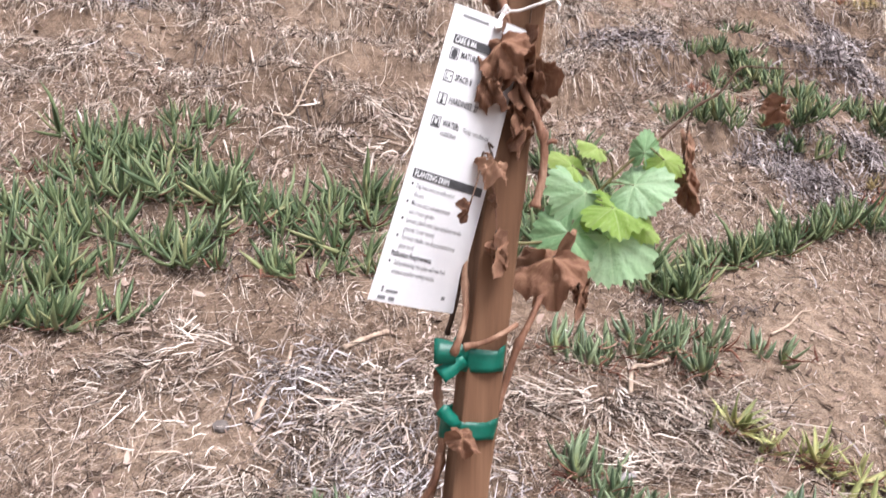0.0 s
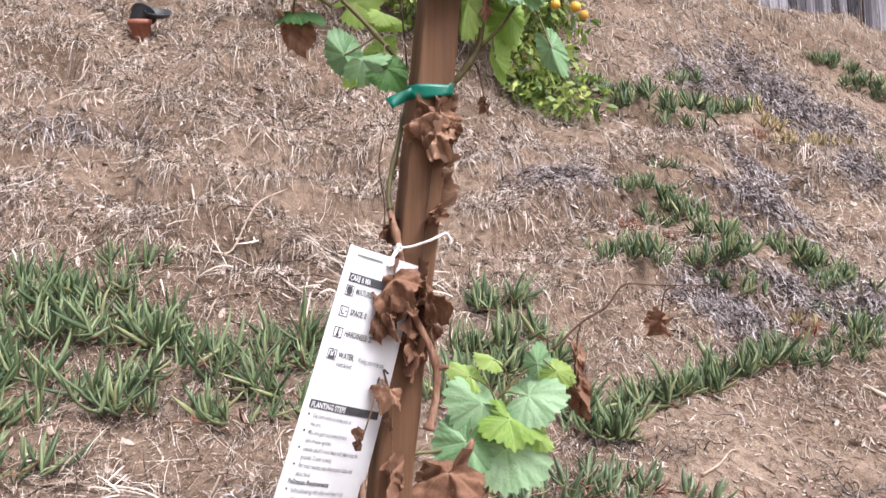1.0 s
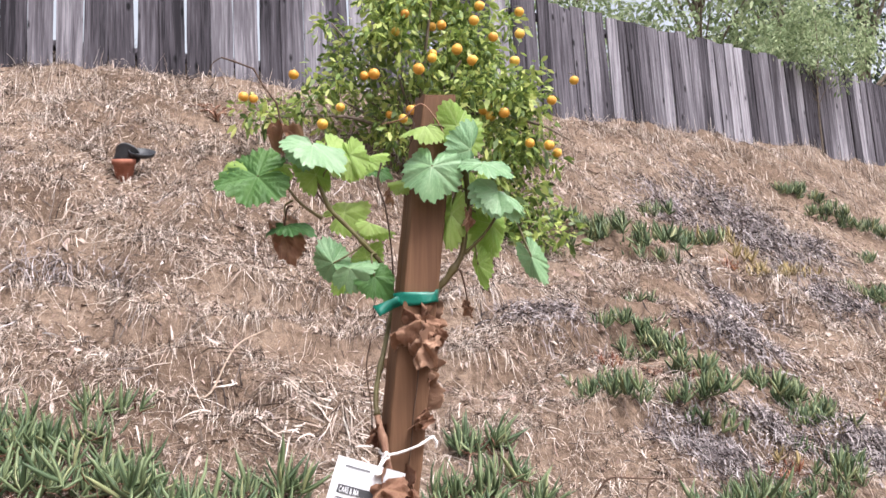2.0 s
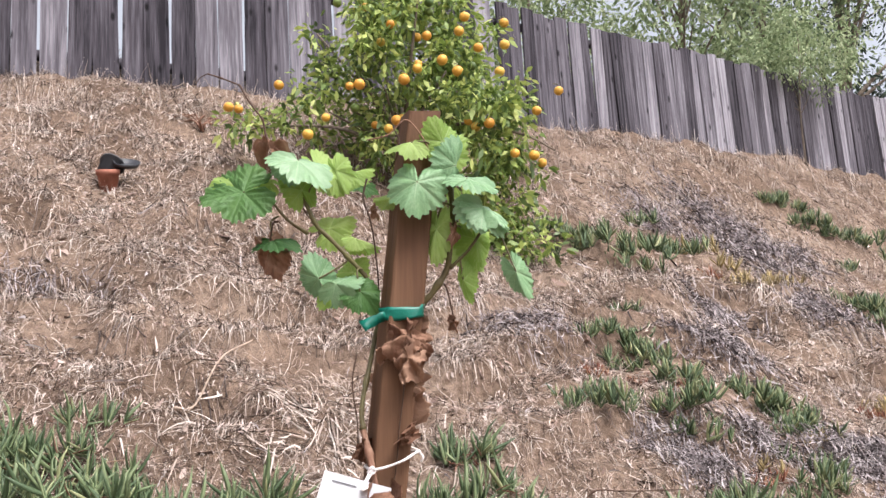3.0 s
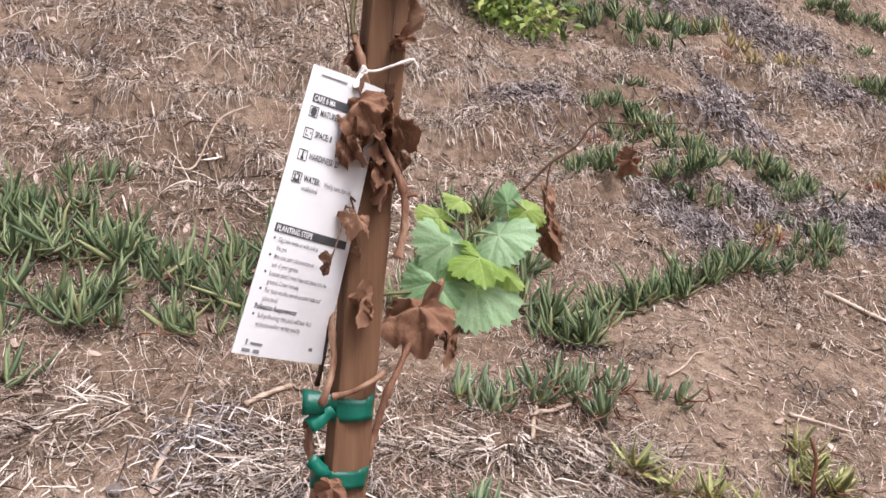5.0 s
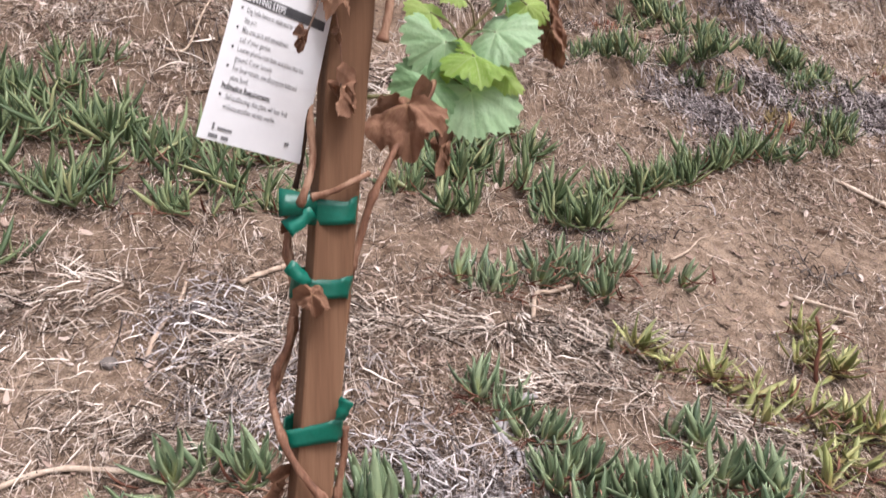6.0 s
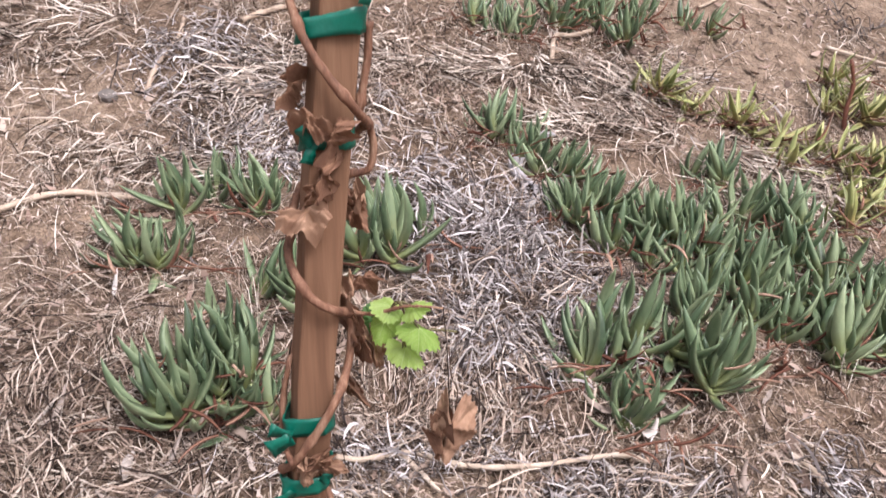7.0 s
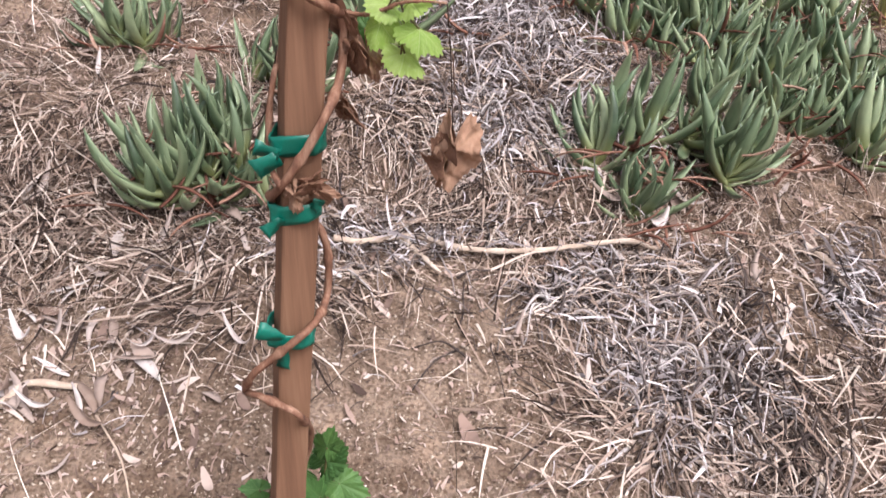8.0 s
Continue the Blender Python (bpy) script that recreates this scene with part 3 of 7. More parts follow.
def leaf(centre, tip, normal, size, mesh, name="leaf", label="", squash=1.0, stalk=None):
    """Hang a leaf: its middle, the way its tip points, the way its face looks, and its length."""
    t = Vector(tip).normalized()
    nn = Vector(normal)
    nn = (nn - t * nn.dot(t)).normalized()
    s = t.cross(nn)
    m = Matrix((s, t, nn)).transposed().to_4x4()
    size = size * (0.70 if name == "leaf" and centre[2] > 1.1 else 0.80 if name == "leaf" and centre[2] > 0.6 else 0.95 if centre[2] > 0.6 or name != "leaf" else 0.66) / 1.32
    m = Matrix.Translation(Vector(centre) - t * size * 0.28) @ m @ Matrix.Diagonal((size * squash, size, size, 1))
    ob = part(name, mesh, vine, label)
    ob.matrix_basis = INTO_VINE @ m
    if stalk is not None:
        p0 = Vector(centre) - t * size * 0.28
        p1 = Vector(stalk)
        mid = (p0 + p1) / 2 + Vector((0, 0, 0.004)) - t * 0.004
        cane([p1, mid, p0], 0.0009, 0.0007, CANE_GREEN if name == "leaf" else TENDRIL, "leaf_stalk", 0, sides=6)
    return ob


# canes, from the root upwards; they wind round the stake
cane([(-0.050, 0.60, 0.02), (-0.038, 0.592, 0.10), (-0.020, 0.582, 0.176), (-0.0189, 0.533, 0.2408), (-0.0314, 0.531, 0.254), (-0.0442, 0.533, 0.2604),
      (-0.0576, 0.548, 0.2540), (-0.0494, 0.534, 0.2783), (-0.0357, 0.532, 0.293), (-0.0159, 0.531, 0.3109), (-0.0042, 0.548, 0.3143), (0.0015, 0.571, 0.3194),
      (0.0034, 0.573, 0.3466), (0.0013, 0.573, 0.3642), (-0.0051, 0.577, 0.3737), (-0.022, 0.578, 0.388), (-0.0284, 0.556, 0.4024), (-0.0179, 0.533, 0.4219),
      (-0.0033, 0.531, 0.4434), (0.0109, 0.532, 0.4675), (0.0188, 0.549, 0.4835), (0.0222, 0.553, 0.5097), (0.0205, 0.551, 0.5207)], 0.0031, 0.0031)
cane([(-0.0179, 0.531, 0.4226), (-0.0249, 0.545, 0.431), (-0.0244, 0.553, 0.4564), (-0.0191, 0.553, 0.4838), (-0.0161, 0.575, 0.4939), (-0.013, 0.58, 0.52)], 0.0024, 0.002)
cane([(0.0205, 0.551, 0.5207), (0.0114, 0.535, 0.5303), (0.0001, 0.532, 0.5393), (-0.0091, 0.535, 0.553), (-0.014, 0.548, 0.5633), (-0.011, 0.553, 0.5776),
      (-0.0092, 0.562, 0.592), (0.001, 0.578, 0.605), (0.02, 0.58, 0.622), (0.0345, 0.562, 0.638), (0.0345, 0.548, 0.6427), (0.0275, 0.532, 0.6568), (0.0163, 0.531, 0.6711),
      (0.0054, 0.532, 0.6886), (-0.0028, 0.539, 0.709), (-0.0063, 0.553, 0.7218), (-0.0022, 0.553, 0.7386), (0.0045, 0.551, 0.7518), (0.0080, 0.552, 0.7705)], 0.0034, 0.0027)
cane([(0.0205, 0.553, 0.5207), (0.0328, 0.55, 0.5196), (0.0452, 0.545, 0.5239), (0.0541, 0.54, 0.5286), (0.0646, 0.535, 0.531), (0.0787, 0.531, 0.531)], 0.0017, 0.0007, CANE, "cane", 0.6, 0.016)
cane([(0.023, 0.573, 0.6044), (0.0351, 0.573, 0.607), (0.0388, 0.573, 0.6201), (0.0368, 0.570, 0.634), (0.0325, 0.557, 0.645)], 0.0028, 0.0028)
cane([(0.0382, 0.553, 0.6983), (0.0372, 0.553, 0.6791), (0.0339, 0.553, 0.6611), (0.0315, 0.553, 0.648)], 0.0028, 0.003)
cane([(-0.0063, 0.556, 0.7218), (0.0036, 0.558, 0.7482), (0.0083, 0.556, 0.7698), (0.0084, 0.556, 0.7947), (0.0057, 0.555, 0.8124), (0.0079, 0.555, 0.8263), (0.0145, 0.543, 0.8388), (0.0185, 0.534, 0.8471), (0.024, 0.541, 0.868), (0.023, 0.545, 0.90), (0.028, 0.548, 0.94), (0.036, 0.55, 0.98)], 0.0036, 0.0022)
cane([(0.012, 0.556, 0.85), (0.019, 0.547, 0.88), (0.0235, 0.541, 0.92), (0.030, 0.54, 0.97)], 0.002, 0.0016, TENDRIL, "cane", 0.2)
cane([(0.0385, 0.573, 0.7618), (0.0443, 0.555, 0.7976), (0.0506, 0.553, 0.8186), (0.0569, 0.553, 0.8395), (0.0668, 0.556, 0.86), (0.0756, 0.565, 0.8769), (0.09, 0.585, 0.893), (0.10, 0.60, 0.915)], 0.0032, 0.0022)
cane([(0.0234, 0.536, 0.846), (0.0367, 0.533, 0.8501), (0.0483, 0.535, 0.8556), (0.0566, 0.545, 0.8588)], 0.0023, 0.002)
cane([(0.0660, 0.531, 0.9352), (0.0704, 0.532, 0.9528), (0.0713, 0.533, 0.9746), (0.0668, 0.533, 0.9892), (0.0586, 0.532, 1.0055), (0.0519, 0.532, 1.0218), (0.0495, 0.533, 1.0399),
      (0.0449, 0.54, 1.0618), (0.0406, 0.548, 1.0786)], 0.0031, 0.0026)
cane([(0.0713, 0.533, 0.9746), (0.076, 0.533, 0.976), (0.0795, 0.533, 0.9755)], 0.002, 0.0016)
cane([(0.0406, 0.548, 1.0786), (0.0396, 0.552, 1.0935), (0.0440, 0.560, 1.118), (0.0505, 0.573, 1.150), (0.0516, 0.573, 1.164), (0.0447, 0.556, 1.1815), (0.031, 0.552, 1.1973), (0.0173, 0.55, 1.2113), (0.0074, 0.548, 1.2212),
      (-0.0005, 0.546, 1.2373), (-0.0077, 0.545, 1.2494), (-0.0118, 0.545, 1.2616)], 0.0021, 0.0016, CANE_GREEN, "cane", 0.5, 0.035)
cane([(0.0017, 0.547, 1.2145), (-0.012, 0.54, 1.2231), (-0.0239, 0.535, 1.2371)], 0.0015, 0.001, CANE_GREEN, "cane", 0.3)
cane([(0.058, 0.575, 1.05), (0.07, 0.578, 1.10), (0.0798, 0.556, 1.1578), (0.0898, 0.553, 1.1735), (0.0998, 0.551, 1.1894), (0.102, 0.549, 1.2055), (0.1043, 0.547, 1.2258), (0.1026, 0.545, 1.2462), (0.0988, 0.543, 1.2616), (0.0912, 0.537, 1.272)], 0.0031, 0.0018, CANE_GREEN, "cane", 0.5, 0.035)
cane([(0.1018, 0.550, 1.1900), (0.114, 0.545, 1.2015), (0.1242, 0.542, 1.2157), (0.1304, 0.540, 1.2239)], 0.0014, 0.0009, CANE_GREEN, "cane", 0.3)
cane([(-0.0118, 0.545, 1.2616), (-0.0272, 0.553, 1.2826), (-0.0316, 0.553, 1.2978), (-0.0332, 0.553, 1.3011), (-0.0423, 0.553, 1.3133), (-0.0486, 0.553, 1.3244), (-0.0506, 0.553, 1.3256), (-0.0626, 0.553, 1.3303), (-0.0722, 0.553, 1.3333)], 0.0009, 0.0006, TENDRIL, "tendril", 0.7, 0.015)
cane([(-0.0722, 0.553, 1.3333), (-0.0775, 0.553, 1.3298), (-0.0801, 0.553, 1.3247)], 0.0005, 0.0004, TENDRIL, "tendril", 0)
cane([(-0.0133, 0.56, 1.2706), (-0.0111, 0.56, 1.25), (-0.0053, 0.56, 1.2399), (0.0008, 0.56, 1.2298), (0.0069, 0.56, 1.2218), (0.0133, 0.56, 1.2017)], 0.0007, 0.0005, TENDRIL, "tendril", 0.4, 0.02)
cane([(0.0912, 0.535, 1.2592), (0.0836, 0.534, 1.2792), (0.0708, 0.534, 1.2941), (0.0582, 0.533, 1.2829), (0.0427, 0.533, 1.2787)], 0.0007, 0.0005, CANE, "tendril", 0.3, 0.02)
cane([(0.0615, 0.534, 1.289), (0.066, 0.53, 1.277), (0.064, 0.529, 1.266), (0.0595, 0.533, 1.258)], 0.0005, 0.0004, TENDRIL, "tendril", 0)
cane([(0.0430, 0.55, 1.255), (0.0405, 0.547, 1.24), (0.046, 0.545, 1.222), (0.050, 0.55, 1.195), (0.052, 0.56, 1.17)], 0.0008, 0.0006, TENDRIL, "tendril", 0.3, 0.02)
cane([(0.0375, 0.533, 0.9733), (0.0345, 0.531, 0.971), (0.0305, 0.518, 0.953), (0.0262, 0.508, 0.9395)], 0.0008, 0.0006, TENDRIL, "tendril", 0)
cane([(0.0400, 0.534, 0.951), (0.042, 0.533, 0.9352), (0.0432, 0.533, 0.9135)], 0.0006, 0.0005, CANE, "tendril", 0.2)
cane([(0.0360, 0.553, 1.130), (0.0330, 0.552, 1.11), (0.0365, 0.552, 1.085), (0.037, 0.553, 1.07)], 0.0006, 0.0005, TENDRIL, "tendril", 0)
cane([(0.0787, 0.531, 0.531), (0.0813, 0.533, 0.501), (0.0834, 0.535, 0.4555)], 0.0005, 0.0004, TENDRIL, "tendril", 0)
cane([(0.0830, 0.540, 0.50), (0.0845, 0.54, 0.48), (0.0885, 0.54, 0.468), (0.0875, 0.54, 0.452)], 0.0005, 0.0004, TENDRIL, "tendril", 0)
cane([(0.035, 0.575, 0.492), (0.055, 0.585, 0.4865), (0.075, 0.59, 0.487), (0.092, 0.59, 0.485)], 0.0013, 0.0008, CANE_GREEN, "cane", 0.3)
cane([(-0.0165, 0.556, 0.50), (-0.0230, 0.56, 0.47), (-0.033, 0.565, 0.448), (-0.044, 0.57, 0.442)], 0.0006, 0.0005, TENDRIL, "tendril", 0)
cane([(0.056, 0.60, 0.905), (0.08, 0.607, 0.906), (0.097, 0.609, 0.910), (0.106, 0.61, 0.924), (0.118, 0.612, 0.941), (0.139, 0.613, 0.962), (0.161, 0.613, 0.979)], 0.0016, 0.0011, CANE_GREEN, "cane", 0.4, 0.025)
cane([(0.161, 0.613, 0.979), (0.182, 0.613, 0.999), (0.201, 0.613, 1.011), (0.214, 0.613, 1.027), (0.232, 0.613, 1.0275), (0.251, 0.613, 1.0268), (0.286, 0.613, 1.0275)], 0.0012, 0.0004, TENDRIL, "tendril", 0.5, 0.012)
cane([(0.182, 0.613, 0.999), (0.179, 0.614, 0.985), (0.1785, 0.613, 0.969)], 0.0006, 0.0005, TENDRIL, "tendril", 0)

# fresh leaves at the top of the stake, lower on a side shoot, and near the foot
UP, FRONT = (0, -0.35, 0.95), (0, -1, 0.25)
G, P, Q = GREEN_LEAVES, PALE_LEAVES, YOUNG_LEAVES
for c, tip, nrm, size, me, sq, stalk in (
        ((-0.050, 0.535, 1.2395), (-1, -0.1, -0.25), (-0.1, -0.85, 0.5), 0.056, G[0], 1.05, (-0.0239, 0.535, 1.2371)),
        ((0.002, 0.532, 1.2600), (0.85, -0.25, -0.5), (0.25, -0.55, 0.8), 0.052, P[0], 0.95, (-0.010, 0.545, 1.259)),
        ((-0.014, 0.540, 1.2630), (-0.7, 0.3, 0.45), (-0.2, -0.6, 0.8), 0.034, P[1], 0.8, (-0.010, 0.545, 1.259)),
        ((-0.003, 0.545, 1.2480), (0.5, 0.2, -0.85), (0.1, -0.9, 0.2), 0.036, Q[0], 0.8, None),
        ((0.0265, 0.548, 1.2580), (0.75, 0.3, 0.15), (0.1, -0.8, 0.5), 0.034, Q[1], 0.9, (0.0, 0.546, 1.24)),
        ((0.0430, 0.553, 1.2500), (0.8, 0.1, -0.2), (0, -0.7, 0.7), 0.026, G[1], 0.8, None),
        ((0.0560, 0.548, 1.2400), (-0.8, 0.1, 0.1), (0, -0.9, 0.4), 0.022, Q[2], 0.7, None),
        ((-0.017, 0.545, 1.2095), (0.9, -0.3, -0.05), (0.05, -0.45, 0.9), 0.038, G[2], 0.8, (-0.018, 0.541, 1.226)),
        ((0.0075, 0.550, 1.1880), (-0.35, -0.2, 0.8), (-0.1, -0.95, 0.2), 0.036, P[1], 0.8, (0.031, 0.552, 1.197)),
        ((0.0265, 0.545, 1.1800), (0.6, -0.2, 0.1), (0.1, -0.85, 0.5), 0.037, P[3], 0.85, None),
        ((0.0160, 0.550, 1.1715), (-0.5, -0.1, -0.6), (0, -0.9, 0.3), 0.028, Q[3], 0.8, None),
        ((0.0420, 0.545, 1.1695), (0.6, -0.1, -0.6), (0.1, -0.9, 0.35), 0.036, G[3], 0.9, (0.040, 0.552, 1.19)),
        ((0.0355, 0.560, 1.1920), (0.5, 0.1, 0.6), (0, -0.9, 0.3), 0.030, Q[0], 0.8, None),
        ((0.0215, 0.560, 1.2230), (0.6, 0.1, 0.3), (0, -0.9, 0.35), 0.038, Q[1], 0.85, None),
        ((0.0420, 0.560, 1.2100), (0.95, 0, -0.1), (0, -0.6, 0.8), 0.030, Q[2], 0.6, None),
        ((0.0765, 0.522, 1.2400), (-0.15, -0.25, -0.95), (-0.1, -0.9, 0.4), 0.046, P[2], 1.05, (0.1026, 0.545, 1.2462)),
        ((0.0690, 0.528, 1.2760), (-0.9, -0.2, -0.1), (-0.1, -0.6, 0.8), 0.034, Q[3], 0.75, (0.090, 0.537, 1.270)),
        ((0.0940, 0.532, 1.2830), (-0.4, -0.1, 0.9), (0.1, -0.95, 0.2), 0.038, Q[0], 0.85, (0.0912, 0.537, 1.268)),
        ((0.1060, 0.530, 1.2660), (0.15, -0.1, 0.95), (0.7, -0.7, 0.1), 0.040, P[3], 0.8, (0.0988, 0.543, 1.2586)),
        ((0.1190, 0.527, 1.2490), (0.95, -0.15, -0.2), (0.1, -0.5, 0.85), 0.042, P[0], 0.8, (0.1026, 0.545, 1.2462)),
        ((0.1290, 0.530, 1.2260), (0.7, -0.2, -0.65), (0.35, -0.65, 0.6), 0.044, P[1], 0.75, (0.1043, 0.547, 1.2258)),
        ((0.1490, 0.532, 1.1800), (0.45, -0.1, -0.9), (-0.3, -0.9, 0.2), 0.040, P[2], 0.5, (0.1304, 0.540, 1.2239)),
        ((0.1180, 0.553, 1.2050), (0.3, 0.1, -0.9), (0.1, -0.95, 0.15), 0.048, Q[1], 0.9, (0.103, 0.548, 1.215)),
        ((0.0905, 0.548, 1.2140), (-0.1, 0.1, -0.95), (-0.3, -0.9, 0.1), 0.042, Q[2], 0.65, (0.1026, 0.545, 1.235)),
        ((0.1120, 0.550, 1.1770), (0.15, 0.1, -0.95), (-0.5, -0.8, 0.1), 0.034, Q[3], 0.5, (0.108, 0.549, 1.196)),
        ((0.1140, 0.552, 1.2350), (0.2, 0.1, -0.8), (0.1, -0.9, 0.1), 0.034, Q[0], 0.8, None),
        ((0.0226, 0.545, 1.255), (0.3, -0.1, -0.9), (-0.5, -0.8, 0.2), 0.034, Q[1], 0.7, None),
        ((-0.0041, 0.54, 1.2491), (-0.3, -0.1, 0.8), (0.2, -0.9, 0.3), 0.036, Q[2], 0.8, None),
        ((0.1015, 0.545, 1.2753), (0.5, -0.1, 0.8), (-0.3, -0.9, 0.1), 0.044, Q[3], 0.7, None),
        ((0.0911, 0.54, 1.2093), (-0.1, 0, -0.95), (-0.5, -0.8, 0.2), 0.046, Q[0], 0.5, None),
        ((0.1214, 0.548, 1.2052), (0.2, 0, -0.9), (0.2, -0.9, 0.2), 0.04, Q[2], 0.8, None),
        ((0.0388, 0.55, 1.2103), (0.9, 0, -0.3), (0, -0.6, 0.8), 0.026, Q[1], 0.6, None),
        ((0.129, 0.53, 1.2276), (0.8, -0.2, -0.55), (0.4, -0.5, 0.75), 0.048, P[3], 0.6, None),
        ((-0.0283, 0.55, 1.2532), (-0.7, 0, 0.3), (0, -0.8, 0.5), 0.022, Q[3], 0.8, None),
        ((-0.0480, 0.543, 1.2480), (-0.8, 0.1, 0.3), (-0.1, -0.7, 0.6), 0.046, Q[1], 1.0, None),
        ((0.0120, 0.543, 1.2560), (0.5, -0.1, -0.7), (-0.4, -0.8, 0.3), 0.044, Q[3], 0.6, None),
        ((0.0350, 0.552, 1.2610), (0.7, 0.1, 0.3), (0.1, -0.6, 0.7), 0.036, Q[2], 0.7, None),
        # side shoot
        ((0.1330, 0.598, 0.9045), (0.85, -0.2, -0.35), (0.1, -0.85, 0.5), 0.058, P[1], 1.0, (0.103, 0.61, 0.918)),
        ((0.0920, 0.598, 0.9050), (-0.35, -0.2, -0.75), (-0.1, -0.9, 0.35), 0.054, P[0], 0.95, (0.101, 0.61, 0.916)),
        ((0.1010, 0.604, 0.9445), (-0.6, -0.1, 0.35), (-0.15, -0.75, 0.6), 0.048, P[3], 0.95, (0.110, 0.611, 0.93)),
        ((0.1480, 0.600, 0.9480), (0.8, -0.2, 0.2), (0.2, -0.7, 0.65), 0.046, P[1], 1.0, (0.120, 0.612, 0.944)),
        ((0.1330, 0.595, 0.9280), (0.85, -0.2, -0.3), (0.2, -0.6, 0.75), 0.046, Q[0], 0.9, (0.112, 0.611, 0.932)),
        ((0.1500, 0.600, 0.9160), (0.7, -0.1, -0.6), (0.3, -0.85, 0.3), 0.028, Q[1], 0.8, None),
        ((0.1660, 0.605, 0.9620), (0.7, -0.1, -0.3), (0.1, -0.9, 0.35), 0.028, Q[3], 0.9, (0.150, 0.613, 0.97)),
        ((0.1490, 0.608, 0.9730), (0.1, -0.1, 0.9), (0, -0.85, 0.5), 0.026, P[0], 0.8, (0.148, 0.613, 0.966)),
        ((0.1120, 0.608, 0.9740), (-0.6, -0.1, 0.3), (0, -0.6, 0.8), 0.024, Q[2], 0.7, (0.128, 0.612, 0.951)),
        ((0.0940, 0.612, 0.9620), (-0.6, 0.1, 0.35), (0, -0.7, 0.7), 0.030, Q[0], 0.8, (0.118, 0.611, 0.941)),
        ((0.1050, 0.600, 0.9220), (0.3, -0.4, 0.5), (0, -0.8, 0.6), 0.018, Q[2], 0.8, None),
        # near the foot
        ((0.0440, 0.548, 0.5255), (-0.75, -0.2, 0.2), (-0.3, -0.45, 0.85), 0.027, Q[0], 0.9, (0.0541, 0.54, 0.5286)),
        ((0.0415, 0.545, 0.5120), (-0.3, -0.3, -0.8), (-0.25, -0.9, 0.3), 0.031, Q[1], 0.75, (0.0541, 0.54, 0.5286)),
        ((0.0630, 0.540, 0.5300), (0.6, -0.3, 0.3), (0.2, -0.35, 0.9), 0.027, Q[2], 0.85, (0.0541, 0.54, 0.5286)),
        ((0.0680, 0.536, 0.5130), (0.8, -0.35, -0.4), (0.35, -0.4, 0.85), 0.034, Q[3], 0.75, (0.0560, 0.54, 0.519)),
        ((0.0590, 0.540, 0.4970), (0.5, -0.35, -0.45), (0.1, -0.35, 0.9), 0.033, Q[1], 0.8, (0.0545, 0.54, 0.512)),
        ((0.0330, 0.575, 0.5000), (-0.3, -0.1, -0.7), (0, -0.8, 0.6), 0.028, G[3], 0.8, None)):
    label = "bright yellow-green young leaf" if me in Q else "pale green toothed leaf" if me in P else "green lobed toothed leaf"
    leaf(c, tip, nrm, size, me, "leaf", label, sq, stalk)
cane([(0.0541, 0.54, 0.5286), (0.0560, 0.541, 0.519), (0.0545, 0.541, 0.505), (0.053, 0.545, 0.49)], 0.0008, 0.0006, CANE_GREEN, "leaf_stalk", 0)

